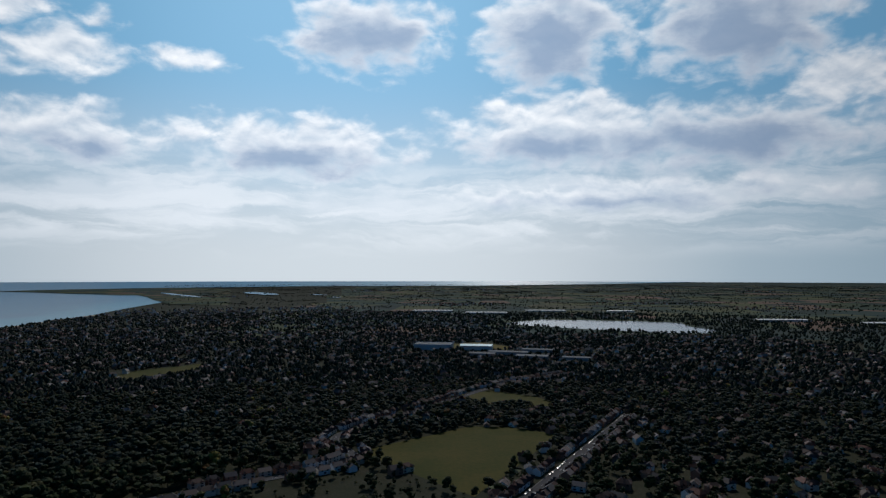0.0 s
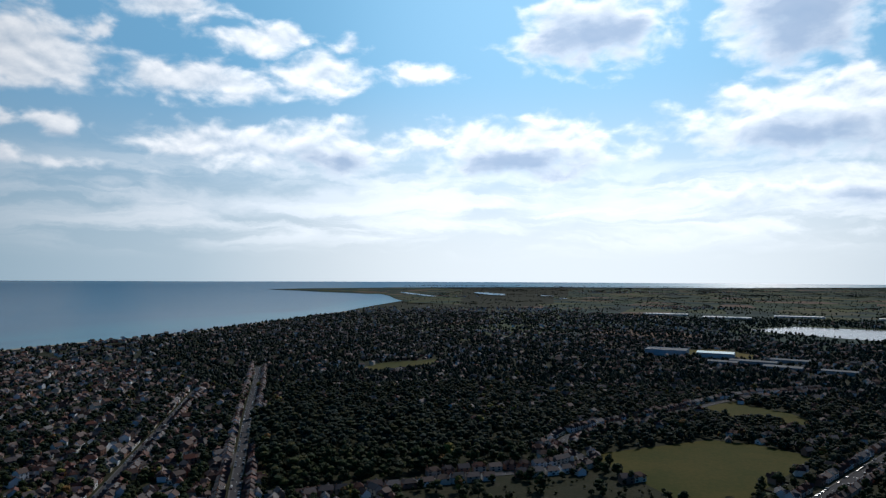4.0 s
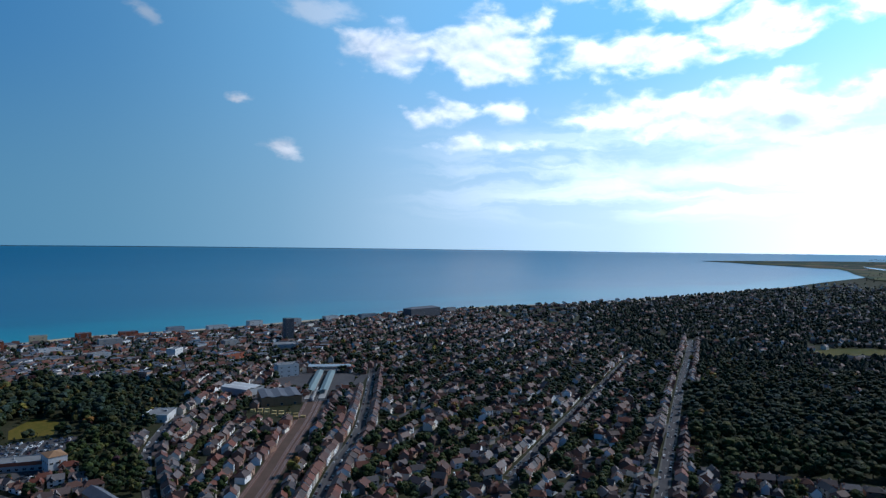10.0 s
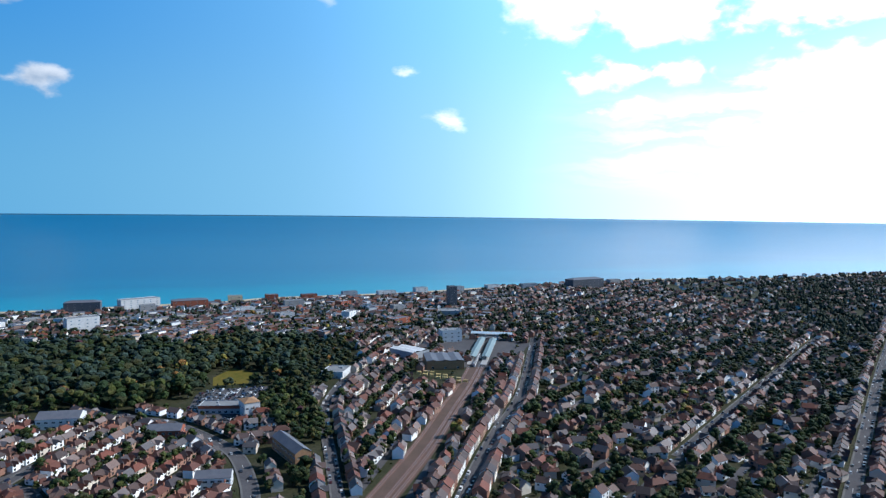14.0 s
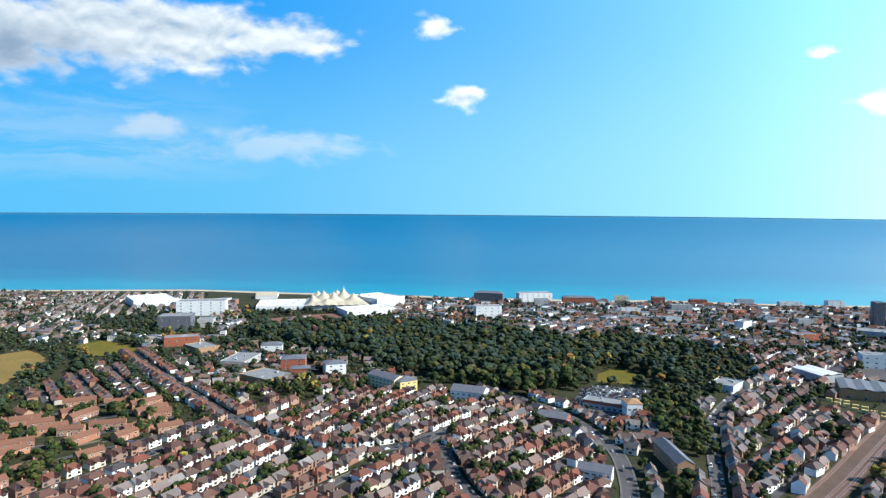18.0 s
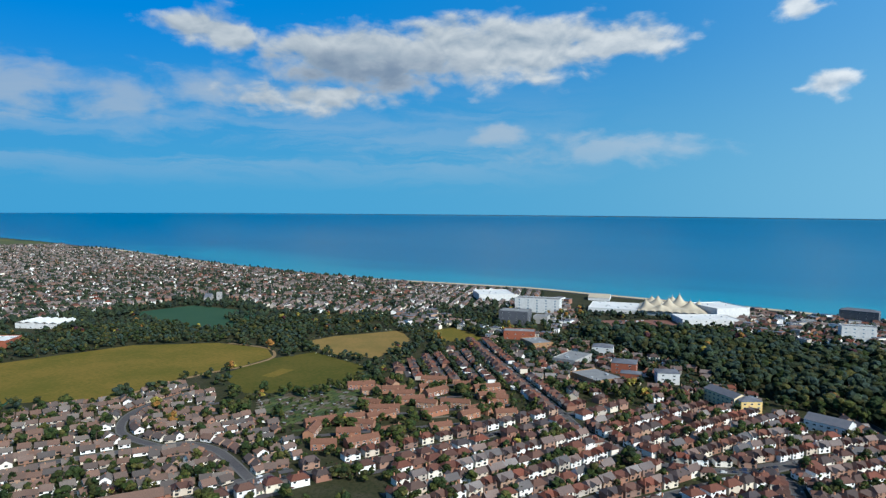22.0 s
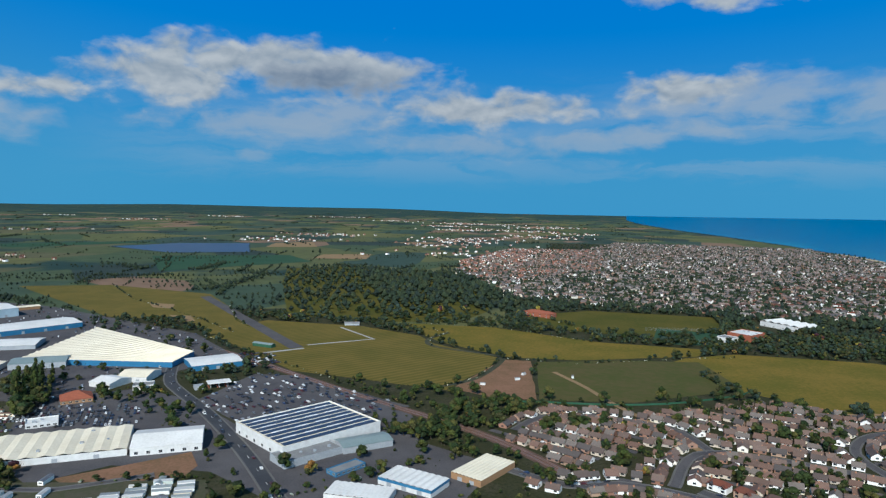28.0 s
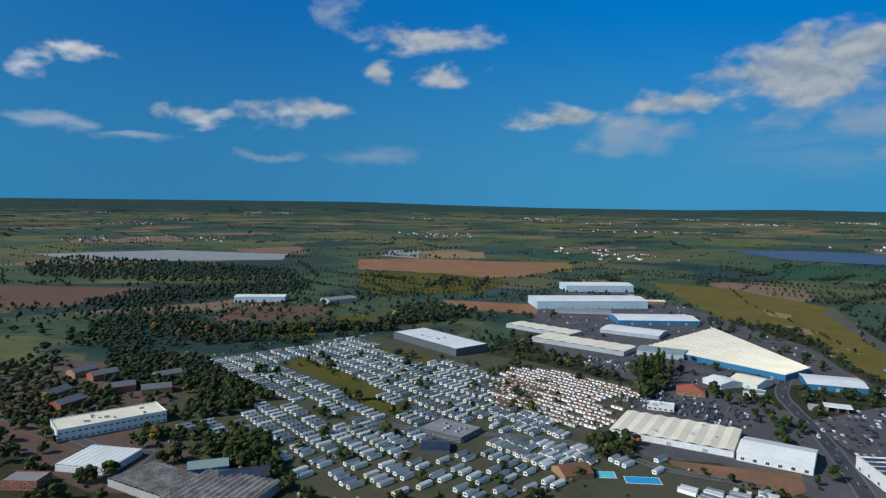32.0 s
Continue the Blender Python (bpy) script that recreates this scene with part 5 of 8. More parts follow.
def wood(poly, spacing, size, kind="tree"):
    x0, x1, y0, y1 = min(p[0] for p in poly), max(p[0] for p in poly), min(p[1] for p in poly), max(p[1] for p in poly)
    y = y0
    while y < y1:
        x = x0
        while x < x1:
            px, py = x + rnd.uniform(-0.5, 0.5) * spacing, y + rnd.uniform(-0.5, 0.5) * spacing
            if inside(poly, px, py) and all((px - a) ** 2 + (py - b) ** 2 > (r * 0.8) ** 2 for a, b, r in SITES):
                stand(px, py, size / 10 * rnd.choice((0.8, 0.95, 1.0, 1.15)), kind)
            x += spacing
        y += spacing * 0.9


def hedge(line, spacing, size, kinds=("tree", "bush", "bush", "flower")):
    for (ax, ay), (bx, by) in zip(line, line[1:]):
        n = int(math.hypot(bx - ax, by - ay) / spacing) + 1
        for i in range(n):
            k = (i + rnd.random()) / n
            stand(ax + (bx - ax) * k + rnd.uniform(-1.5, 1.5), ay + (by - ay) * k + rnd.uniform(-1.5, 1.5), size * rnd.uniform(0.7, 1.3), rnd.choice(kinds))


def along(name, kind, pitch, back, density=0.92):
    """A row of houses on each side of one of the main streets."""
    line, width = ROADS[name]
    run = smooth_line(line, pitch)
    for (ax, ay), (bx, by) in zip(run, run[1:]):
        a = math.atan2(by - ay, bx - ax)
        for side in (-1, 1):
            o = side * (width / 2 + back)
            x, y = (ax + bx) / 2 - math.sin(a) * o, (ay + by) / 2 + math.cos(a) * o
            if rnd.random() < density and free(x, y, 0.0, False) and all(near_line(smooth_line(l, 25.0), x, y) > w / 2 + 6.0 for k, (l, w) in ROADS.items() if k != name) and near_line(RAIL, x, y) > 17:
                homes[rnd.choice(kind)].append((x, y, a + (0 if side > 0 else math.pi)))
                SITES.append((x, y, 5.5))
                if rnd.random() < 0.7:
                    o2 = side * (width / 2 + back + 11)
                    stand((ax + bx) / 2 - math.sin(a) * o2, (ay + by) / 2 + math.cos(a) * o2, rnd.choice((0.4, 0.55, 0.75)))


# ---- larger buildings, one by one ----
WINDOW_CACHE = {}


def window_mesh(w, h, frame_mat="white", pane="glass"):
    key = (round(w, 2), round(h, 2), frame_mat, pane)
    if key not in WINDOW_CACHE:
        s = Solid()
        a, t = w / 2, 0.09
        for x0, x1, z0, z1 in ((-a, -a + t, 0, h), (a - t, a, 0, h), (-a + t, a - t, 0, t), (-a + t, a - t, h - t, h)):
            s.box(x0, x1, -0.07, 0.02, z0, z1, 0)
        if w > 1.1:
            s.box(-t / 2, t / 2, -0.06, 0.02, t, h - t, 0)
        s.quad(0, -0.02, t, w - 2 * t, h - 2 * t, 1, "y-", 0.0)
        WINDOW_CACHE[key] = s.mesh("window", frame_mat, pane)
    return WINDOW_CACHE[key]


SIDES = {"y-": (0, -1, 0), "y+": (0, 1, 180), "x+": (1, 0, 90), "x-": (-1, 0, -90)}


def windows(root, side, half_w, half_d, width, count, z, w, h, shift=0.0, frame_mat="white", pane="glass", name="window"):
    """A row of windows along one side of a building w x d."""
    sx, sy, turn = SIDES[side]
    for i in range(count):
        u = shift + (i - (count - 1) / 2) * (width / count)
        x, y = (u, sy * half_d) if sy else (sx * half_w, u)
        part(name, window_mesh(w, h, frame_mat, pane), root, at=pose(x, y, z, 0, 0, turn))


def building(name, x, y, turn, w, d, h, wall, roof, label, category, style="flat", rise=2.0, storeys=0, per=0, sides=("y-", "x+", "x-"), pane="glass", frame_mat="white",
             parapet=0.6, ribs=0, band=None, wh=1.5, vents=0, doors=0):
    """A building centred at x, y: walls, roof with parapet, ridge or arch, and what sits on and in them."""
    SITES.append((x, y, 0.5 * math.hypot(w, d) + 2))
    if len(label.split()) < 4:
        label += {"slate": " under a slate roof", "felt": " with a flat felt roof", "whiteroof": " under a white metal roof", "creamroof": " under a cream metal roof"}.get(roof, " under a coloured roof")
    root = thing(name, x, y, turn, label, category)
    s = Solid()
    if style == "flat":
        s.walls(w, d, h, 0, 0)
        part("wall", s.mesh("wall", wall), root)
        r = Solid().box(-w / 2 + 0.25, w / 2 - 0.25, -d / 2 + 0.25, d / 2 - 0.25, h - parapet - 0.25, h - parapet)
        part("roof", r.mesh("roof", roof), root)
        p = Solid()
        for x0, x1, y0, y1 in ((-w / 2 - 0.05, w / 2 + 0.05, -d / 2 - 0.05, -d / 2 + 0.25), (-w / 2 - 0.05, w / 2 + 0.05, d / 2 - 0.25, d / 2 + 0.05),
                               (-w / 2 - 0.05, -w / 2 + 0.25, -d / 2 + 0.25, d / 2 - 0.25), (w / 2 - 0.25, w / 2 + 0.05, -d / 2 + 0.25, d / 2 - 0.25)):
            p.box(x0, x1, y0, y1, h - parapet, h + 0.12)
        part("parapet", p.mesh("parapet", wall), root)
    elif style == "gable":
        s.walls(w, d, h, h + rise, 0)
        part("wall", s.mesh("wall", wall), root)
        part("roof", Solid().gable_roof(w, d, h, h + rise, 0, 0.35).mesh("roof", roof), root)
    elif style == "hip":
        s.walls(w, d, h, 0, 0)
        part("wall", s.mesh("wall", wall), root)
        part("roof", Solid().hip_roof(w, d, h, h + rise).mesh("roof", roof), root)
    elif style == "shed":
        # several shallow ridges side by side
        s.walls(w, d, h, 0, 0)
        part("wall", s.mesh("wall", wall), root)
        n = max(1, ribs)
        bay = w / n
        for i in range(n):
            r = Solid().gable_roof(d - 0.5, bay - 0.06, h, h + rise, 0, 0.02)
            part("roof_bay", r.mesh("roof_bay", roof), root, at=pose(-w / 2 + bay * (i + 0.5), 0, 0, 0, 0, 90))
    if band:
        b = Solid()
        for x0, x1, y0, y1 in ((-w / 2 - 0.08, w / 2 + 0.08, -d / 2 - 0.08, -d / 2), (-w / 2 - 0.08, -w / 2, -d / 2, d / 2), (w / 2, w / 2 + 0.08, -d / 2, d / 2), (-w / 2 - 0.08, w / 2 + 0.08, d / 2, d / 2 + 0.08)):
            b.box(x0, x1, y0, y1, h * 0.62, h - 0.05)
        part("cladding_band", b.mesh("cladding_band", band), root)
    if math.hypot(x, y) > 720:
        per = max(2, per // 2) if per > 3 else per
    for k in range(storeys):
        z = 0.9 + k * (h - 0.4) / storeys
        for side in sides:
            span = w if side[0] == "y" else d
            n = per if side[0] == "y" else max(1, round(per * d / w))
            windows(root, side, w / 2, d / 2, span, n, z, min(span / n * 0.62, 2.6), wh, 0.0, frame_mat, pane)
    for k in range(doors):
        q = Solid().box(-1.8, 1.8, -0.12, 0.02, 0, min(4.0, h * 0.6))
        part("loading_door", q.mesh("loading_door", "greyclad"), root, at=pose((k - (doors - 1) / 2) * w / (doors + 0.5), -d / 2, 0))
    vr = random.Random(name + str(x))
    top = h - parapet if style == "flat" else h + rise * 0.5
    for k in range(vents):
        a, b, e = vr.uniform(0.6, 1.6), vr.uniform(0.6, 1.4), vr.uniform(0.7, 1.6)
        q = Solid().box(-a, a, -b, b, -0.1, e).box(-a * 0.8, a * 0.8, -b * 0.8, b * 0.8, e, e + 0.15)
        part("roof_unit", q.mesh("roof_unit", "greyclad"), root, at=pose(vr.uniform(-0.36, 0.36) * w, vr.uniform(-0.34, 0.34) * d, top))
    return root


# the seafront tents: a membrane hung from masts
tent_x, tent_y, tent_turn = -1156.0, -464.0, 112.0
tent = thing("tent_pavilion", tent_x, tent_y, tent_turn, "huge cream membrane tent pavilion with pointed masts", "tent pavilion")
SITES.append((tent_x, tent_y, 76))
masts = [(-45, -27, 22), (-25, 7, 25), (-6, -24, 26), (-18, -45, 18), (12, 9, 30), (30, -21, 23), (46, 6, 20), (0, 36, 22), (-36, 39, 19)]
s, nx, ny = Solid(), 56, 44
for j in range(ny + 1):
    for i in range(nx + 1):
        u, v = -57 + 114 * i / nx, -54 + 108 * j / ny
        edge_f = min(1.0, min(57 - abs(u), 54 - abs(v)) / 13.0)
        z = 7.0 + 6.0 * edge_f
        for mx, my, mz in masts:
            d = math.hypot(u - mx, v - my)
            z = max(z, 7.0 + (mz - 8.0) * math.exp(-d / 9.0) * (0.25 + 0.75 * edge_f) + 6.0 * edge_f * math.exp(-d / 45))
        scallop = 1.8 * abs(math.sin(u * 0.23)) * (1 - edge_f)
        s.v.append((u, v, z + scallop))
for j in range(ny):
    for i in range(nx):
        a = j * (nx + 1) + i
        s.f.append((a, a + 1, a + nx + 2, a + nx + 1))
        s.m.append(0)
me = s.mesh("membrane", "membrane")
me.polygons.foreach_set("use_smooth", [True] * len(me.polygons))
part("membrane", me, tent)
part("wall", Solid().walls(105, 99, 9.0).mesh("wall", "greyclad"), tent)
for mx, my, mz in masts:
    part("mast", trunk(mz + 6.5, 0.45, 0).mesh("mast", "white"), tent, at=pose(mx, my, 0))

building("leisure_hall", -1119, -554, 113, 93, 90, 7.5, "white", "whiteroof", "low white leisure hall beside the tents", "hall", per=10, storeys=1, vents=8)
building("glass_pyramid_hall", -1226, -644, 113, 42, 51, 6.0, "white", "membrane", "white wedge-roofed pavilion by the beach", "pavilion", "gable", rise=5.5)
building("leisure_block", -1084, -381, 131, 90, 54, 10.0, "white", "whiteroof", "white stepped leisure block", "leisure block", per=12, storeys=2, vents=6)
building("arcade_hall", -1188, -393, 147, 66, 75, 17.4, "white", "whiteroof", "tall plain white hall with a flat roof", "hall", vents=5, parapet=1.0)
building("seafront_hotel", -996, -644, 113, 79.5, 30, 24.8, "white", "felt", "white hotel with blue glazed bays", "hotel", storeys=5, per=11, pane="blueglass", wh=2.2, vents=4)
building("dark_apartments", -864, -602, 112, 46.5, 33, 21.8, "darkclad", "felt", "dark clad apartment block", "apartment block", storeys=5, per=8, vents=3)
building("stair_block", -898, -574, 112, 22.5, 27, 12.0, "concrete", "felt", "plain concrete block", "building", vents=2)
building("college_building", -766, -526, 122, 43.5, 22.5, 12.0, "redbrick", "felt", "long red-brick college building", "college", storeys=2, per=9, vents=3)
building("splash_pool_hall", -1080, -808, 138, 72, 78, 13.5, "white", "whiteroof", "white curved pool hall", "pool hall", storeys=1, per=8, wh=4.0, pane="blueglass", vents=4)
building("white_villa", -750, -388, 112, 25.5, 19.5, 11.4, "white", "slate", "white Georgian villa at the park's edge", "villa", "hip", 3.1, 3, 5)
building("brick_mansion", -686, -328, 111, 27, 24, 12.0, "redbrick", "slate", "tall red-brick mansion", "mansion", "hip", 2.8, 3, 5)
building("brick_wing", -660, -308, 111, 21, 15, 7.5, "redbrick", "slate", "low red-brick wing", "building", "hip", 2.2, 1, 5)
building("white_lodge", -674, -274, 123, 22.5, 19.5, 12.0, "white", "slate", "white stucco lodge", "villa", "hip", 2.5, 3, 4)
building("school_block", -736, -478, 150, 28.5, 39, 8.4, "buff", "felt", "flat-roofed school block", "school", storeys=2, per=5, vents=3)
building("school_block", -684, -393, 95, 28.5, 48, 9.0, "concrete", "felt", "grey flat-roofed school block", "school", storeys=2, per=5, vents=4)
building("school_hall", -630, -333, 68, 45, 36, 6.6, "buff", "felt", "school hall with a grey flat roof", "school", storeys=1, per=8, vents=3)
building("cream_terrace", -634, -201, 61, 39, 16.5, 11.4, "cream", "slate", "cream stucco terrace", "terrace", "gable", 3.4, 3, 7)
building("yellow_house", -627, -180, 135, 19.5, 18, 10.8, "ochre", "slate", "bright yellow rendered house", "house", "hip", 2.5, 3, 3)
building("seafront_flats", -1302, -108, 113, 67.5, 22.5, 19.5, "white", "felt", "white balconied seafront flats", "flats", storeys=5, per=12, pane="blueglass", vents=3)
building("red_flats", -1292, -22, 99, 61.5, 25.5, 15.0, "redbrick", "slate", "red-brick seafront flats", "flats", "hip", 2.8, 3, 10)
building("office_block", -1090, -168, 112, 43.5, 21, 21.0, "white", "felt", "white office block with blue window bands", "office block", storeys=4, per=8, pane="blueglass", vents=3)
building("seafront_hotel", -1288, -196, 90, 57, 21, 18.0, "darkclad", "slate", "dark seafront hotel", "hotel", "hip", 3.5, 4, 10)
building("tower_block", -1150, 441, 89, 15, 18, 42.0, "darkclad", "felt", "tall dark tower block with a flat roof", "tower block", storeys=10, per=4, vents=2, wh=1.4)
building("tower_podium", -1068, 404, 71, 37.5, 33, 10.5, "greyclad", "felt", "grey podium by the tower", "building", storeys=2, per=7, vents=2)
building("grand_hotel", -1384, 878, 101, 99, 30, 21.0, "darkclad", "slate", "long dark seafront hotel", "hotel", "hip", 4.2, 4, 16)
building("goods_shed", -720, 266, 77, 43.5, 45, 9.8, "buff", "slate", "wide shed with a ribbed grey roof", "shed", "shed", 1.3, 1, 7, ribs=3, sides=("y-",), wh=2.5)
building("station_office", -855, 326, 88, 28.5, 18, 16.5, "white", "felt", "pale office beside the station", "office block", storeys=3, per=6, vents=2)
building("trade_shed", -783, 244, 118, 28.5, 42, 8.2, "greyclad", "whiteroof", "shed with a pale ribbed roof", "shed", "shed", 1.7, ribs=2)
building("club_hall", -712, 138, 60, 24, 30, 7.5, "white", "felt", "white flat-roofed hall by the trees", "hall", storeys=1, per=4, vents=2)
building("white_villa", -614, -111, 81, 33, 19.5, 8.4, "white", "slate", "large white gabled house", "villa", "gable", 4.2, 2, 6)
building("blue_trim_house", -446, 6, 79, 22.5, 12, 7.5, "white", "slate", "white house with dark slate roof", "house", "gable", 3.4, 2, 5)
building("car_showroom", -614, 16, 73, 37.5, 18, 7.5, "greyclad", "felt", "low grey car showroom with a red fascia", "showroom", storeys=1, per=7, band="redbrick", wh=2.0, vents=2)
building("white_office", -596, 38, 103, 13.5, 18, 12.8, "white", "buff", "white corner office with an ochre roof", "office", "hip", 2.5, 2, 3)
building("brick_house", -556, -28, 77, 25.5, 15, 7.5, "redbrick", "slate", "brick house by the main road", "house", "gable", 3.4, 2, 5)
building("dark_flats", -483, 60, 15, 45, 12, 9.8, "buff", "slate", "long brown flats by a car park", "flats", "gable", 3.4, 2, 9)
building("church_tower", -666, -1158, 139, 9, 9, 18.0, "concrete", "felt", "square stone church tower among trees", "church tower", storeys=2, per=1)
building("church_nave", -654, -1176, 139, 12, 30, 9.0, "concrete", "slate", "small stone church nave", "church", "gable", 5.6)
building("modern_school", -346, -1098, 126, 66, 45, 7.8, "white", "whiteroof", "white modern school with curved roofs", "school", "shed", 2.2, 1, 9, ribs=5)
building("sports_hall", -256, -986, 138, 34.5, 39, 9.6, "redbrick", "whiteroof", "brick sports hall with a white roof", "sports hall", vents=3)
building("school_wing", -225, -960, 138, 21, 21, 6.8, "white", "felt", "low white school wing", "school", storeys=1, per=4)
building("red_care_home", 38, -1102, 150, 51, 21, 6.9, "redbrick", "redbrick", "red-brick building at the field's edge", "building", "hip", 3.4, 2, 9)

building("airfield_hut", 370, -766, -15, 30, 8, 4.0, "netting", "greenroof", "long green airfield hut by the runway", "hut", "gable", 1.2)
building("airfield_hangar", 312, -940, 20, 22, 10, 3.0, "greyclad", "felt", "small grey airfield hangar on the grass", "hangar", "gable", 1.6, doors=2)
# mid-rise blocks along the seafront and in the town centre
br = random.Random(8)
for k, (bx, by, turn) in enumerate(((-1335, 60, 92), (-1345, 130, 92), (-1352, 205, 94), (-1358, 290, 95), (-1365, 372, 95), (-1382, 455, 97), (-1396, 545, 98), (-1404, 640, 97), (-1402, 735, 92), (-1418, 985, 98),
                                    (-1240, 160, 95), (-1225, 250, 120), (-1255, 340, 100), (-1120, 130, 110), (-1080, 230, 140), (-1130, 330, 100), (-1020, 300, 120), (-1205, 70, 100), (-1250, -90, 100), (-1180, -250, 110))):
    w, h = br.uniform(22, 42), br.uniform(8, 15)
    wall, tone = br.choice((("white", "white"), ("cream", "cream"), ("white", "white"), ("concrete", "pale grey"), ("redbrick", "red-brick"), ("greyclad", "grey")))
    building("seafront_block" if k < 10 else "town_block", bx, by, turn, w, br.uniform(14, 19), h, wall, br.choice(("felt", "slate")), tone + " mid-rise block with rows of windows", "building",
             storeys=3, per=4, sides=("y-", "x+"), vents=3, pane=br.choice(("glass", "blueglass")))

# retail park and works
store = building("supermarket", 195, -482, -126, 87, 72, 9.0, "white", "creamroof", "large white supermarket with solar panels on its roof", "supermarket", storeys=1, per=7, sides=("x-",), wh=2.4, parapet=0.5)
for k in range(9):
    v = -31.0 + 62 * k / 8
    q = Solid().box(-41.0, 41.0, -2.75, 2.75, 0, 0.3)
    part("solar_strip", q.mesh("solar_strip", "solar"), store, at=pose(0.0, v, 8.48))
    if k % 2:
        for u in (-28, -9, 10, 29):
            part("rooflight", Solid().box(-6.0, 6.0, -0.5, 0.5, 0, 0.6, taper=0.2).mesh("rooflight", "whiteroof"), store, at=pose(u, v + 3.9, 8.48))
building("store_annexe", 177, -434, -128, 46.5, 21, 5.2, "greyclad", "felt", "grey flat annexe behind the supermarket", "building", doors=3, vents=3)
building("store_service", 144, -464, -141, 39, 19.5, 4.8, "greyclad", "greenroof", "grey loading annexe", "building", "gable", 1.7, doors=2)
building("trade_unit", 120, -380, 178, 40.5, 19.5, 4.2, "white", "whiteroof", "trade unit with a ribbed pale roof", "trade unit", "shed", 0.45, ribs=9)
building("trade_unit", 92, -405, 160, 40.5, 22.5, 4.8, "white", "whiteroof", "white trade unit with blue doors", "trade unit", "shed", 0.45, ribs=8, band="blueclad", doors=3)
building("trade_unit", 50, -434, 153, 24, 42, 4.4, "buff", "creamroof", "trade unit with a ribbed cream roof", "trade unit", "shed", 0.45, ribs=8, doors=2)
building("site_hut", 142, -418, -122, 25.5, 10.5, 3.1, "blueclad", "felt", "long blue hut", "hut", storeys=1, per=6)
building("garden_store", 354, -408, -149, 90, 54, 4.8, "white", "creamroof", "wide store with cream ribbed roofs", "store", "shed", 1.0, ribs=8, doors=3, vents=4)
building("garden_store", 286, -435, -152, 48, 39, 5.7, "white", "whiteroof", "store with a pale glazed pitched roof", "store", "gable", 3.6, 1, 6, wh=2.2)
building("cafe_block", 408, -450, -140, 22.5, 15, 4.2, "white", "whiteroof", "small white shop block", "shop", storeys=1, per=5, vents=2)
building("pyramid_inn", 430, -514, -138, 25.5, 22.5, 3.4, "buff", "redbrick", "inn with a steep orange tiled roof", "inn", "hip", 5.6, 1, 5)
# the vast works, whose plan narrows towards the road: bays of its roof fan out
works = thing("long_works", 0, 0, 0, "vast works with a ribbed cream roof and blue walls", "factory")
EAST_END, WEST_END = ((416, -640), (423, -694)), ((583, -614), (630, -797))
corners = [EAST_END[0], EAST_END[1], WEST_END[1], WEST_END[0]]
SITES.extend([(445, -668, 34), (490, -680, 52), (535, -690, 66), (585, -705, 88)])
s = Solid()
s.add([(x, y, 0) for x, y in corners] + [(x, y, 6.2) for x, y in corners], [(i, (i + 1) % 4, 4 + (i + 1) % 4, 4 + i) for i in range(4)])
part("wall", s.mesh("wall", "blueclad"), works)
BAYS = 14
for i in range(BAYS):
    ends = []
    for (ax, ay), (bx, by) in (EAST_END, WEST_END):
        ends += [(ax + (bx - ax) * k / BAYS, ay + (by - ay) * k / BAYS, z) for k, z in ((i, 6.2), (i + 0.5, 7.3), (i + 1, 6.2))]
    part("roof_bay", Solid().add(ends, [(0, 1, 4, 3), (1, 2, 5, 4), (0, 2, 1), (3, 4, 5)]).mesh("roof_bay", "creamroof"), works)
for k in range(5):
    x, y = 440 + 32 * k, -640 + 5.2 * k
    part("loading_door", Solid().box(-1.8, 1.8, -0.1, 0.12, 0, 4.0).mesh("loading_door", "greyclad"), works, at=pose(x, y, 0, 0, 0, 8.8))
building("works_wing", 558, -615, -149, 54, 33, 6.3, "greyclad", "greenroof", "works wing with a pale green roof", "factory", "gable", 2.2)
building("blue_depot", 381, -664, -137, 54, 42, 5.7, "blueclad", "whiteroof", "blue depot with a white roof", "depot", "gable", 1.7, doors=3)
building("twin_shed", 435, -567, 171, 25.5, 28.5, 4.8, "white", "whiteroof", "white gabled workshop", "workshop", "gable", 2.8, doors=1)
building("twin_shed", 423, -594, -171, 30, 33, 5.5, "white", "creamroof", "cream gabled workshop", "workshop", "gable", 3.1, doors=2)
building("white_cube", 393, -558, -150, 18, 15, 6.3, "white", "felt", "white office cube", "office", storeys=2, per=3)
building("blue_warehouse", 900, -795, -114, 198, 72, 13.2, "paleblue", "whiteroof", "long pale blue warehouse with a white roof", "warehouse", "gable", 3.1, doors=8)
building("blue_warehouse", 1059, -960, -116, 142.5, 63, 13.2, "paleblue", "whiteroof", "second pale blue warehouse", "warehouse", "gable", 3.1, doors=6)
building("caravan_hall", 728, -399, -170, 129, 51, 9.4, "darkclad", "whiteroof", "dark hall with a wide white roof by the caravans", "hall", "flat", vents=6)
building("row_works", 742, -576, -163, 108, 33, 5.2, "greyclad", "creamroof", "works with white ridged roofs", "factory", "shed", 1.0, ribs=6)
building("row_works", 640, -561, -158, 127.5, 39, 5.7, "greyclad", "creamroof", "long works with white ribbed roofs", "factory", "shed", 1.0, ribs=7, doors=4)
building("mid_works", 672, -682, -152, 82.5, 45, 5.2, "greyclad", "whiteroof", "grey works with a white roof", "factory", "gable", 2.0, doors=3)
building("mid_works", 729, -780, -119, 123, 60, 6.9, "blueclad", "whiteroof", "blue and white works", "factory", "gable", 2.8, doors=4)
building("low_works", 840, -735, -125, 90, 21, 4.8, "greyclad", "felt", "long low grey works", "factory", "gable", 2.0)
building("low_works", 885, -900, -122, 105, 15, 4.8, "buff", "creamroof", "long low cream-roofed works", "factory", "gable", 1.7)
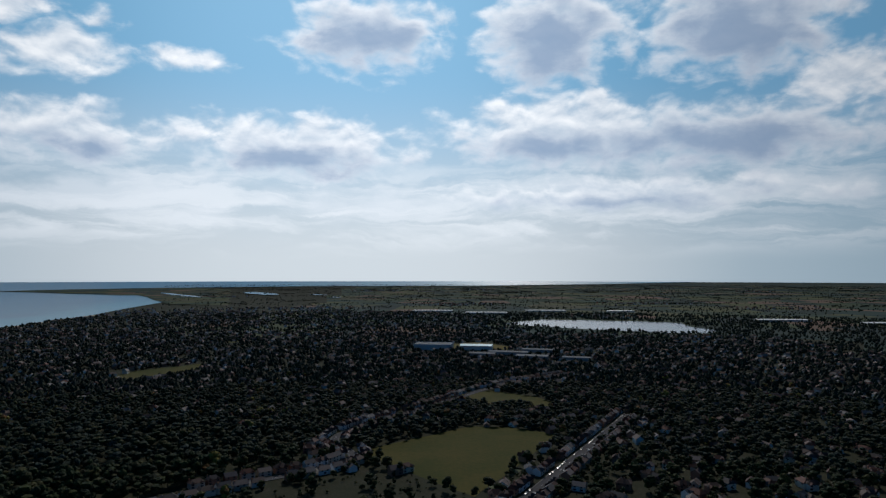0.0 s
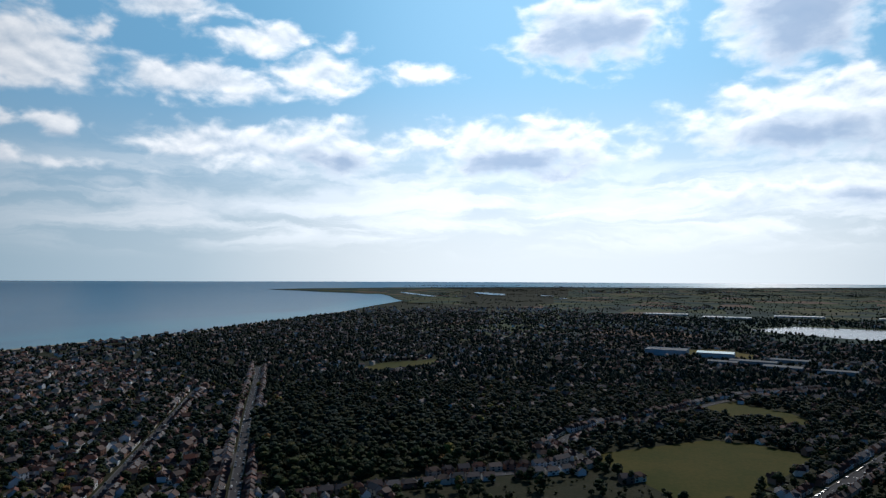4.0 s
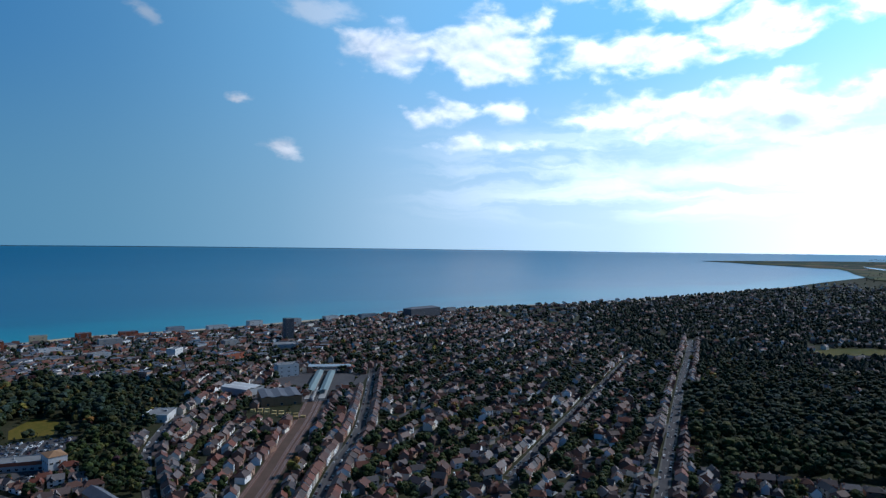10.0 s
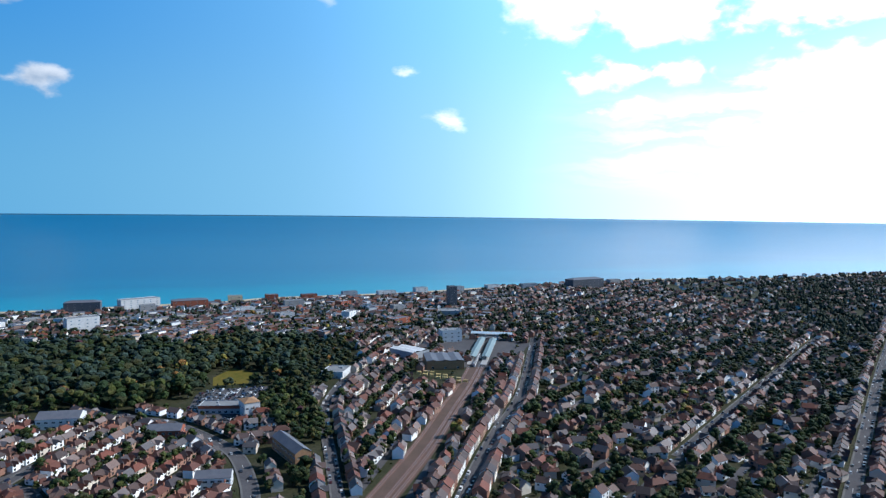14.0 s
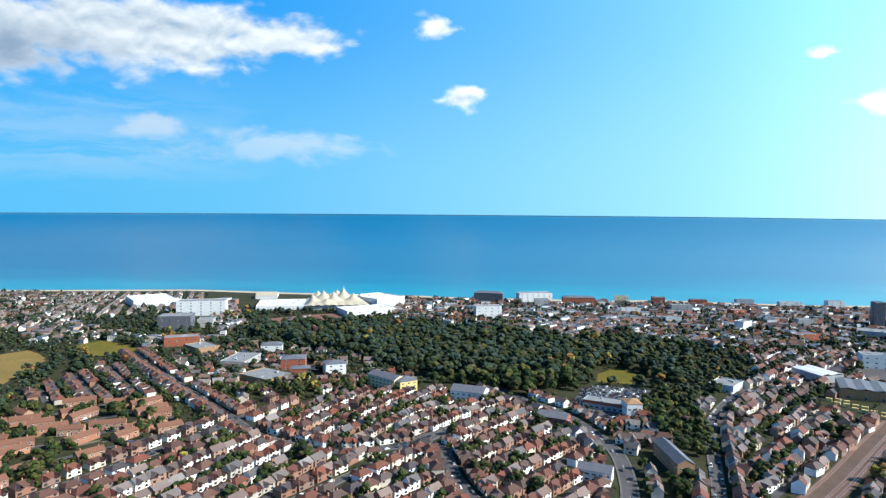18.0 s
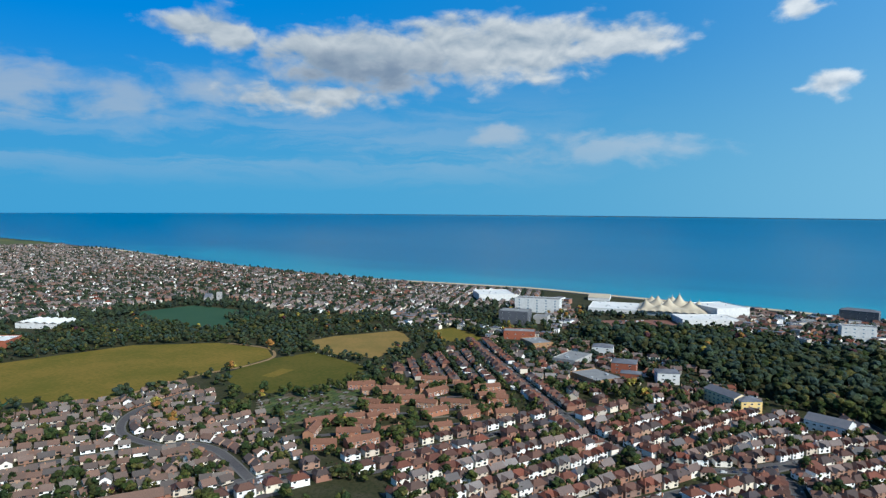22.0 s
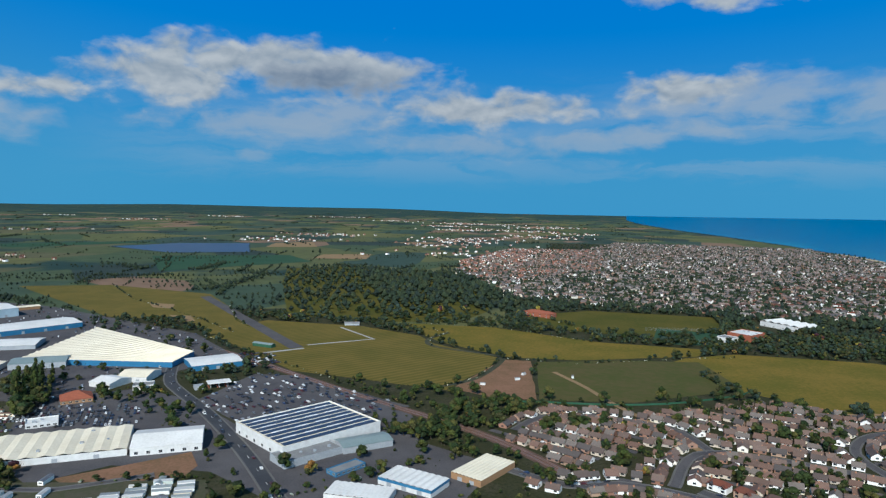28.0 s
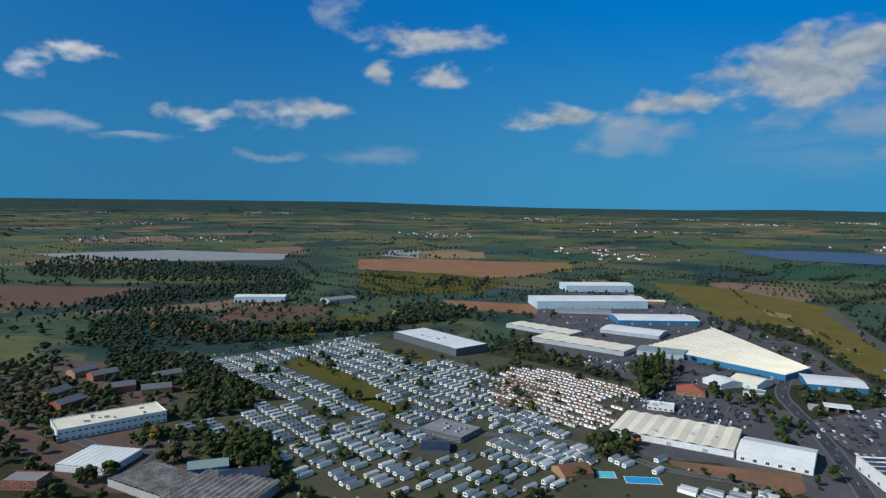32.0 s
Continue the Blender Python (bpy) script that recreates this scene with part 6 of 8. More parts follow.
building("caravan_club", 440, -252, -154, 40.5, 30, 4.4, "darkclad", "felt", "dark flat-roofed clubhouse", "clubhouse", storeys=1, per=7, vents=7)
building("club_annexe", 414, -225, -120, 21, 18, 3.4, "darkclad", "solar", "dark annexe", "annexe", "gable", 2.0)
building("swim_barn", 332, -285, -101, 21, 19.5, 3.8, "buff", "rust_roof", "brown barn by the pools", "barn", "gable", 3.6)
building("long_factory", 574, -18, -80, 78, 30, 9.4, "white", "creamroof", "long white factory with blue glazing", "factory", storeys=2, per=18, pane="blueglass", wh=1.6, vents=9, sides=("y-", "x+"))
building("press_works", 495, -9, -129, 39, 36, 4.8, "white", "whiteroof", "works with a pale flat roof", "works", "shed", 0.4, ribs=9)
building("saw_tooth_works", 435, -42, -148, 60, 33, 5.2, "concrete", "oldroof", "old works with grey ridged roofs", "works", "shed", 1.1, ribs=12)
building("saw_tooth_works", 402, -72, -137, 54, 45, 5.7, "concrete", "oldroof", "old works with brown-grey ridged roofs", "works", "shed", 1.1, ribs=12)
building("blue_workshop", 450, -72, -100, 25.5, 15, 4.4, "blueclad", "greenroof", "blue workshop with a pale roof", "workshop", "gable", 2.5)
building("blue_workshop", 422, -90, -102, 31.5, 18, 5.2, "blueclad", "solar", "blue workshop with a dark roof", "workshop", "gable", 2.5)
building("brick_office", 477, 33, -120, 24, 15, 6.3, "redbrick", "felt", "brick office by the works road", "office", storeys=2, per=5)
building("red_depot", 1192, -286, -114, 88.5, 33, 9.4, "paleblue", "whiteroof", "white depot with red lorries along it", "depot", "gable", 2.2, doors=6)
building("grey_depot", 1122, -408, -79, 57, 33, 7.3, "greyclad", "felt", "grey depot at the field's edge", "depot", "gable", 2.2)
for k, (bx, by) in enumerate(((657, -60), (678, -30), (705, -75), (735, -18), (757, 0), (645, 12), (682, 22))):
    building("old_workshop", bx, by, -94 + 9 * k, 26, 15, 6.0, "redbrick" if k % 2 else "buff", "slate", "old brick workshop", "workshop", "gable", 3.1, 1, 4)
leis = building("leisure_centre", -22, 1628, 172, 90, 60, 13.5, "paleblue", "felt", "pale blue leisure centre", "leisure centre", vents=6)
building("leisure_wing", 82, 1612, 172, 78, 39, 10.5, "white", "turquoise", "hall with a turquoise roof", "hall", "gable", 2.8)
for bx, by, w, d in ((150, 1515, 90, 30), (225, 1560, 75, 27), (195, 1440, 69, 33), (90, 1485, 60, 27), (285, 1410, 60, 24)):
    building("retail_shed", bx, by, 165, w, d, 6.5, "greyclad", "felt", "retail shed with a grey roof", "shed", "gable", 1.7)
for k, (bx, by) in enumerate(((205, 3130), (515, 3310), (1350, 2620), (1660, 2440), (-50, 3300), (880, 3270))):
    building("glasshouse", bx, by, 175, 200 if k != 5 else 130, 56, 6.0, "white", "whiteroof", "long white glasshouses", "glasshouse", "shed", 1.7, ribs=12)
# shops in a parade, each with a fascia
shops = building("shop_parade", -162, -393, 159, 44, 11, 7.0, "redbrick", "brown_roof", "parade of brick shops with white fascias", "shops", "gable", 3.4, 1, 12, sides=("y+",))
windows(shops, "y-", 22, 5.5, 44, 12, 4.2, 1.8, 1.6)
for k in range(6):
    x = -18.3 + 7.3 * k
    part("fascia", Solid().box(-3.4, 3.4, -0.35, 0.0, 2.5, 3.2).mesh("fascia", "white"), shops, at=pose(x, -5.5, 0))
    part("shop_window", window_mesh(6.0, 2.3), shops, at=pose(x, -5.5, 0.15))

def disc(radius, width, n=12):
    """A wheel on its rim, its axle along y."""
    ring = [(math.cos(2 * math.pi * k / n) * radius, math.sin(2 * math.pi * k / n) * radius) for k in range(n)]
    return Solid().add([(x, -width / 2, z) for x, z in ring] + [(x, width / 2, z) for x, z in ring],
                       [tuple(range(n)), tuple(range(2 * n - 1, n - 1, -1))] + [(k, (k + 1) % n, n + (k + 1) % n, n + k) for k in range(n)])


# the timber yard in front of the goods shed
for k in range(14):
    x, y = -640 - 8.5 * (k % 7) + (k // 7) * 3.0, 262 - 4.6 * (k % 7) - (k // 7) * 9.0
    stack = thing("timber_stack", x, y, 62 + 5 * (k % 3), "stack of fresh yellow timber in a yard", "timber stack", "timber stacks by the shed")
    for n in range(2 + k % 2):
        part("timber_block", Solid().box(-2.6, 2.6, -1.1, 1.1, 0.1 + 1.1 * n, 1.1 + 1.1 * n, taper=0.04).mesh("timber_block", "ochre"), stack, at=pose(0.1 * n, 0.05 * n, 0))
    for u in (-1.6, 1.6):
        part("bearer", Solid().box(-0.08, 0.08, -1.05, 1.05, 0.0, 0.12).mesh("bearer", "bark"), stack, at=pose(u, 0, 0))
SITES.append((-664, 246, 34))
# station: tracks, platforms, canopies, footbridge, a train
TRACKS = (-11.0, -0.2, 4.4)
s = Solid()
for o in TRACKS:
    strip(s, smooth_line(RAIL, 20.0), 1.75, 0.0, 0.25, shift=o)
for o in (-2.0, 2.0):
    strip(s, smooth_line(RAIL_NORTH, 20.0), 1.75, 0.0, 0.25, shift=o)
tagged(new("track_bed", s.mesh("track_bed", "gravel")), "rusty brown ballast under the tracks", "track bed", kind="structure")
s = Solid()
strip(s, smooth_line(RAIL, 20.0), 10.5, 0.0, 0.18, shift=-3.0)
strip(s, smooth_line(RAIL_NORTH, 20.0), 6.0, 0.0, 0.18)
tagged(new("railway_ground", s.mesh("railway_ground", "weeds")), "weedy brown ground beside the tracks", "ground", kind="structure")
for line, offs in ((RAIL, TRACKS), (RAIL_NORTH, (-2.0, 2.0))):
    run = smooth_line(line, 20.0)
    for o in offs:
        s = Solid()
        strip(s, run, 0.14, 0.2, 0.46, shift=o - 0.72)
        strip(s, run, 0.14, 0.2, 0.46, shift=o + 0.72)
        tagged(new("rail_track", s.mesh("rail_track", "steel")), "pair of steel rails on ballast", "railway track", kind="structure")
RD = Vector((-831, 376)) - Vector((-642, 270))
R_TURN = math.degrees(math.atan2(RD.y, RD.x))
for off, length in ((-5.5, 120), (10.5, 126)):
    n = Vector((-RD.y, RD.x)).normalized()
    c = Vector((-780, 347)) + n * off
    pl = thing("platform", c.x, c.y, R_TURN, "long railway platform with a ribbed pale canopy", "platform")
    part("deck", Solid().box(-length / 2 - 25, length / 2, -3.6, 3.6, 0.2, 1.15).mesh("deck", "concrete"), pl)
    part("canopy", Solid().gable_roof(length, 9.0, 4.8, 6.2).mesh("canopy", "greenroof"), pl)
    for k in range(9):
        part("column", Solid().box(-0.14, 0.14, -0.14, 0.14, 1.15, 5.2).mesh("column", "greyclad"), pl, at=pose(-length / 2 + 4 + k * (length - 8) / 8, 0, 0))
SITES.append((-795, 352, 62))
fb = thing("footbridge", -849, 387, R_TURN + 90, "pale covered concourse across the platforms", "footbridge")
part("deck", Solid().box(-29, 29, -6, 6, 4.8, 5.4).mesh("deck", "concrete"), fb)
part("roof", Solid().gable_roof(58, 12.0, 8.4, 10.4).mesh("roof", "paleblue"), fb)
for sx in (-28, -9, 9, 28):
    part("pier", Solid().box(-0.6, 0.6, -5.4, 5.4, 0, 8.6).mesh("pier", "white"), fb, at=pose(sx, 0, 0))
n = Vector((-RD.y, RD.x)).normalized()
for k in range(3):
    c = Vector((-705, 305)) + RD.normalized() * (k * 20.4) + n * 4.4
    car = thing("train_carriage", c.x, c.y, R_TURN, "white railway carriage standing at a platform", "train", "standing train", z=0.46)
    part("body", Solid().box(-9.9, 9.9, -1.35, 1.35, 0.7, 3.5, taper=0.12).mesh("body", "white"), car)
    part("roof", Solid().box(-9.8, 9.8, -1.1, 1.1, 3.5, 3.75, taper=0.25).mesh("roof", "felt"), car)
    part("window_band", Solid().box(-9.2, 9.2, -1.40, 1.40, 1.9, 2.7).mesh("window_band", "glass"), car)
    for q in (-6.8, 6.8):
        bogie = part("bogie", Solid().box(-1.6, 1.6, -1.1, 1.1, 0.3, 0.72, taper=0.1).mesh("bogie", "rubber"), car, at=pose(q, 0, 0))
        for wx in (-1.1, 1.1):
            for wy in (-0.75, 0.75):
                part("wheel", disc(0.42, 0.12).mesh("wheel", "steel"), bogie, at=pose(wx, wy, 0.42))

# the fuel station in front of the supermarket
fuel = thing("fuel_station", 330, -585, 38, "white flat fuel station canopy on slim columns", "fuel station")
part("canopy", Solid().box(-11, 11, -6.5, 6.5, 4.9, 5.7, taper=0.15).mesh("canopy", "whiteroof"), fuel)
part("kiosk", Solid().box(14, 23, -5, 5, 0.1, 3.6, taper=0.05).mesh("kiosk", "greyclad"), fuel)
for cx in (-8, 0, 8):
    for cy in (-3, 3):
        part("column", Solid().box(-0.2, 0.2, -0.2, 0.2, 0.1, 4.95).mesh("column", "white"), fuel, at=pose(cx, cy, 0))
        part("pump", Solid().box(-0.5, 0.5, -0.3, 0.3, 0.1, 1.7, taper=0.05).mesh("pump", "redbrick"), fuel, at=pose(cx + 1.6, cy, 0))
SITES.append((333, -583, 19))

# swimming pools of the caravan site
for px, py, w, d, mat, lab in ((303, -320, 22, 10, "pool", "bright blue swimming pool"), (321, -305, 11, 10, "poolpale", "pale green splash pool")):
    pool = thing("swimming_pool", px, py, -123, lab, "swimming pool")
    SITES.append((px, py, 18))
    part("terrace", Solid().box(-w / 2 - 3.5, w / 2 + 3.5, -d / 2 - 3.0, d / 2 + 3.0, 0.0, 0.25).mesh("terrace", "redlot"), pool)
    part("coping", Solid().box(-w / 2 - 0.6, w / 2 + 0.6, -d / 2 - 0.6, d / 2 + 0.6, 0.2, 0.42).mesh("coping", "white"), pool)
    part("water", Solid().box(-w / 2, w / 2, -d / 2, d / 2, 0.3, 0.47).mesh("water", mat), pool)

# sports fence and building-site fence
s = Solid()
strip(s, smooth_line([(60, -600), (18, -606), (-55, -615), (-114, -637), (-177, -680), (-186, -705)], 8.0), 0.06, 0.0, 1.8)
tagged(new("site_fence", s.mesh("site_fence", "netting")), "green netting fence round the building plot", "fence")
court = thing("court_fence", -172, -975, 12, "tall pale mesh fence posts of the sports pitch", "fence")
for k in range(12):
    part("post", trunk(5.0, 0.09, 0).mesh("post", "greyclad"), court, at=pose(-42 + k * 7.6, 45, 0))
    part("post", trunk(5.0, 0.09, 0).mesh("post", "greyclad"), court, at=pose(-42 + k * 7.6, -45, 0))
for z in (1.6, 3.2, 4.8):
    for yy in (-45, 45):
        part("rail", Solid().box(-42, 42, -0.05, 0.05, z, z + 0.1).mesh("rail", "greyclad"), court, at=pose(0, yy, 0))
for k, (bx, by) in enumerate(((78, -654), (45, -682), (40, -705), (-12, -705))):
    hut = thing("site_cabin", bx, by, 30 * k, "small white site cabin on bare ground", "cabin", "site cabins")
    part("body", Solid().box(-2.6, 2.6, -1.2, 1.2, 0.2, 2.6).mesh("body", "white"), hut)
    part("roof", Solid().box(-2.7, 2.7, -1.3, 1.3, 2.6, 2.75).mesh("roof", "felt"), hut)
    part("door", Solid().box(-0.45, 0.45, -1.26, -1.2, 0.25, 2.3).mesh("door", "darkclad"), hut)

# ---- houses in their streets ----
for name, kind, pitch, back in (("east_road", ["semi"], 14.0, 8.0), ("school_road", ["semi"], 13.5, 8.0), ("semi_road", ["semi"], 13.5, 8.0), ("west_street", ["semi", "terrace"], 13.0, 8.0),
                                ("long_street", ["semi", "villa"], 13.0, 8.5), ("middle_street", ["villa", "semi"], 13.0, 8.0),
                                ("station_road", ["terrace"], 9.8, 7.5), ("south_road", ["terrace", "villa"], 10.0, 8.0), ("bungalow_road", ["bungalow"], 10.4, 8.0),
                                ("bungalow_lane", ["bungalow"], 10.4, 7.5), ("bungalow_close", ["bungalow"], 10.2, 7.5), ("west_close", ["bungalow"], 10.2, 7.5),
                                ("cross_road", ["semi", "villa"], 13.0, 8.5), ("bypass", ["villa", "semi"], 14.0, 11.0)):
    along(name, kind, pitch, back)
zone([(-300, -384), (-345, -476), (-436, -494), (-508, -458), (-540, -402), (-495, -318), (-387, -345)], 147, 40, 34, ["block"], 0.85, 2.2, 0.6, 10.5, True, 0.6)
zone([(-495, -522), (-618, -540), (-705, -534), (-636, -435), (-518, -318), (-540, -402), (-508, -458)], 50, 36, 11.5, ["semi", "bungalow"], 0.95, 0.9, 0.5, 9.5)
zone([(-308, -333), (-480, -282), (-612, -222), (-638, -150), (-450, -150), (-322, -195), (-255, -240)], 164, 36, 12.6, ["semi", "semi", "villa"], 0.97, 1.5, 0.5, 9.5)
zone([(-322, -195), (-450, -150), (-638, -150), (-608, -68), (-525, -8), (-450, 15), (-322, 8), (-248, -120)], 150, 36, 12.6, ["semi", "semi", "villa"], 0.97, 1.5, 0.5, 9.5)
zone([(15, -424), (-22, -436), (-69, -484), (-69, -584), (-166, -645), (-322, -660), (-333, -578), (-294, -525), (-322, -495), (-300, -405), (-240, -338), (-90, -393)], 162, 31, 10.2,
     ["bungalow"], 0.9, 1.0, 0.5, 9.0, True, 0.3)
zone([(68, -513), (14, -597), (-69, -592), (-100, -540), (-45, -490), (-16, -450), (30, -477)], 152, 31, 10.6, ["bungalow"], 0.95, 0.5, 0.5, 9.0)
zone([(-1358, 630), (-1320, -30), (-1035, -90), (-960, 60), (-900, 195), (-960, 435)], 100, 34, 12.0, ["shopblock", "terrace", "villa", "terrace"], 0.72, 2.6, 0.3, 9.5, True, 0.8)
zone([(-960, 435), (-900, 195), (-780, 180), (-645, 120), (-495, 98), (-345, 75), (-240, 60), (-300, 90), (-495, 248), (-900, 450)], 148, 34, 10.0,
     ["semi", "terrace", "terrace", "villa"], 0.88, 1.6, 0.4, 9.0, True, 0.35)
zone([(-1290, -30), (-1275, -360), (-1035, -345), (-975, -135), (-1035, -90)], 100, 34, 12.0, ["villa", "shopblock", "terrace", "semi"], 0.68, 3.0, 0.3, 9.5, True, 0.9)
zone([(-1440, 630), (-960, 450), (-495, 255), (-270, 90), (90, 255), (150, 450), (-225, 495), (-495, 750), (-840, 960), (-1478, 1080)], 120, 42, 12.5,
     ["semi", "semi", "villa", "bungalow", "terrace"], 0.84, 2.6, 0.35, 10.5, True, 1.0)
zone([(-1478, 1080), (-840, 960), (-495, 750), (-180, 780), (30, 960), (-150, 1500), (-450, 2100), (-1478, 2250)], 96, 46, 13.5, ["semi", "villa", "bungalow"], 0.36, 4.0, 0.1, 11.0, False, 2.2)
zone([(150, 450), (630, 495), (1050, 1050), (960, 1950), (300, 2025), (-450, 2100), (-150, 1500), (30, 960), (-180, 780), (-135, 645)], 61, 44, 12.5, ["semi", "semi", "villa", "bungalow"], 0.36, 4.0, 0.2, 10.5, False, 2.2)
zone([(-1579, 3302), (-1478, 2250), (-600, 2250), (300, 2100), (180, 2850), (-718, 3589)], 118, 64, 17, ["villa"], 0.25, 3.0, 0.0, 12.0, False, 2.5)
zone([(-1155, -1050), (-1102, -1470), (-1092, -1950), (-750, -2025), (-375, -1500), (-256, -1200), (-352, -1170), (-450, -1185), (-705, -1245), (-720, -1050),
      (-840, -840), (-1050, -840)], 140, 44, 13.0, ["villa", "bungalow", "villa", "semi"], 0.74, 3.0, 0.1, 10.5, False, 0.7)
zone([(-1092, -1950), (-1125, -2475), (-1130, -3374), (-253, -3531), (225, -1770), (138, -1305), (-256, -1200), (-375, -1500), (-750, -2025)], 170, 44, 13.0, ["villa", "bungalow", "villa"], 0.72, 3.0, 0.05, 10.5, False, 0.7)
zone([(-1230, -780), (-1155, -1050), (-840, -840), (-705, -1245), (-682, -960), (-780, -795), (-1035, -705)], 30, 42, 13.5, ["villa"], 0.9, 1.2, 0.15, 10.5)
zone([(266, -1620), (340, -2150), (226, -2850), (-158, -2850), (-106, -1959), (99, -1612)], 150, 40, 11.0, ["redhome", "redhome", "villa"], 0.62, 2.6, 0.0, 10.0, False, 1.6)
zone([(-960, 120), (-900, 0), (-975, -128), (-1035, -90), (-1140, 60)], 140, 34, 9.5, ["terrace", "shopblock"], 0.9, 0.6, 0.3, 9.0)
zone([(-705, -534), (-818, -495), (-930, -518), (-1050, -600), (-1185, -705), (-1035, -705), (-780, -795), (-705, -705), (-735, -600)], 112, 40, 15.0, ["villa", "shopblock"], 0.8, 1.6, 0.2, 10.5, False, 0.6)
zone([(-705, -525), (-795, -450), (-758, -291), (-702, -216), (-638, -158), (-612, -225), (-518, -318), (-636, -435)], 112, 40, 15.0, ["villa", "semi"], 0.7, 2.2, 0.3, 10.5, False, 0.5)
zone([(-660, 142), (-495, 105), (-495, 30), (-608, -15), (-570, 42), (-660, 68)], 80, 34, 13.0, ["villa", "semi"], 0.9, 1.2, 0.4, 9.5, False, 0.4)


def house_shape(kind, k, far=False):
    """Parts of one house type: walls, roof, chimneys, openings."""
    wall, roof, stack, ops = Solid(), Solid(), [], []
    if kind == "semi":
        w, d, e, r = 11.6, 7.8, 5.0, 8.0
        wall.walls(w, d, e)
        roof.hip_roof(w, d, e, r, inset=3.4)
        for sx in (-3.6, 3.6):
            g_h = 7.4 if k % 2 else 6.6
            b = Solid().walls(1.3, 3.2, 5.0, g_h)
            wall.add([(y + sx, -d / 2 - 0.65 + x, z) for x, y, z in b.v], [q[::-1] for q in b.f])
            g = Solid().gable_roof(3.6, 3.4, 5.0, g_h, over=0.3)
            roof.add([(y + sx, -d / 2 + 0.1 + x, z) for x, y, z in g.v], [q[::-1] for q in g.f])
            ops += [("y-", sx, -d / 2 - 1.3, 0.8, 2.2, 1.6), ("y-", sx, -d / 2 - 1.3, 3.3, 2.0, 1.3), ("y+", sx, d / 2, 3.3, 1.8, 1.3)]
        stack = [(0.0, 0.0, r - 0.1)] if k % 2 else [(-w / 2 + 0.6, 0.4, r - 0.3), (w / 2 - 0.6, 0.4, r - 0.3)]
        doors = [(-1.2, -d / 2), (1.2, -d / 2)]
    elif kind == "villa":
        w, d, e, r = 10.6, 7.6, 5.0, 7.8
        wall.walls(w, d, e, r)
        roof = Solid().gable_roof(w, d, e, r)
        if k % 2:
            b = Solid().walls(2.4, 4.4, e, r - 0.5)
            wall.add([(y - 2.6, -d / 2 - 1.2 + x, z) for x, y, z in b.v], [q[::-1] for q in b.f])
            g = Solid().gable_roof(5.6, 4.4, e, r - 0.5)
            roof.add([(y - 2.6, -d / 2 + 0.4 + x, z) for x, y, z in g.v], [q[::-1] for q in g.f])
        ops = [("y-", -2.6, -d / 2, 0.8, 2.0, 1.5), ("y-", 2.6, -d / 2, 0.8, 2.0, 1.5), ("y-", -2.6, -d / 2, 3.3, 1.6, 1.3), ("y-", 2.6, -d / 2, 3.3, 1.6, 1.3),
               ("y+", -2.4, d / 2, 3.3, 1.6, 1.3), ("y+", 2.4, d / 2, 3.3, 1.6, 1.3), ("y+", 0, d / 2, 0.8, 2.4, 1.6)]
        stack, doors = [(w / 2 - 1.2, 0.8, r - 0.6)], [(0.0, -d / 2)]
    elif kind == "terrace":
        w, d, e, r = 9.6, 9.0, 5.6, 8.6
        wall.walls(w, d, e, r)
        roof.gable_roof(w, d, e, r, over=0.15)
        ops = [("y-", -2.4, -d / 2, 0.8, 1.8, 1.6), ("y-", 2.4, -d / 2, 0.8, 1.8, 1.6), ("y-", -2.4, -d / 2, 3.5, 1.4, 1.5), ("y-", 2.4, -d / 2, 3.5, 1.4, 1.5),
               ("y+", -2.4, d / 2, 3.5, 1.4, 1.4), ("y+", 2.4, d / 2, 3.5, 1.4, 1.4)]
        stack, doors = [(-w / 2 + 0.5, 0, r - 0.2), (w / 2 - 0.5, 0, r - 0.2)], [(-0.4, -d / 2)]
    elif kind == "shopblock":
        w, d, e = (15.0, 11.0, 8.6) if k % 2 else (11.5, 10.0, 6.4)
        wall.walls(w, d, e)
        roof.box(-w / 2 - 0.1, w / 2 + 0.1, -d / 2 - 0.1, d / 2 + 0.1, e - 0.25, e + 0.1)
        roof.box(-1.6, 1.4, -1.2, 1.6, e + 0.1, e + 1.3)
        n = 4
        for i in range(n):
            u = (i - (n - 1) / 2) * w / n
            ops += [("y-", u, -d / 2, 0.4, w / n * 0.8, 2.2), ("y-", u, -d / 2, 3.6, 1.5, 1.5), ("y+", u, d / 2, 3.6, 1.5, 1.5)]
        stack, doors = [], [(0.0, -d / 2)]
    elif kind == "block":
        w, d, e, r = (27.0 if k % 2 else 19.0), 8.4, 5.0, 7.6
        wall.walls(w, d, e, r)
        roof.gable_roof(w, d, e, r, over=0.3)
        n = round(w / 5.5)
        doors = []
        for i in range(n):
            u = (i - (n - 1) / 2) * w / n
            ops += [("y-", u + 0.8, -d / 2, 0.8, 2.0, 1.4), ("y-", u, -d / 2, 3.1, 2.2, 1.2), ("y+", u, d / 2, 3.1, 2.0, 1.2)]
            doors.append((u - 1.6, -d / 2))
        stack = [(u, 0.0, r - 0.1) for u in (-w / 3, w / 3)]
    else:
        w, d, e, r = (9.2, 7.2, 2.6, 4.9) if k % 2 else (7.6, 8.4, 2.6, 5.1)
        wall.walls(w, d, e, r)
        roof.gable_roof(w, d, e, r, over=0.45)
        ops = [("y-", -2.6, -d / 2, 0.8, 2.4, 1.3), ("y-", 2.8, -d / 2, 0.8, 2.0, 1.3), ("y+", -2.2, d / 2, 0.8, 2.2, 1.3), ("x+", w / 2, 0.0, 0.9, 1.8, 1.3), ("x-", -w / 2, 0.0, 0.9, 1.8, 1.3)]
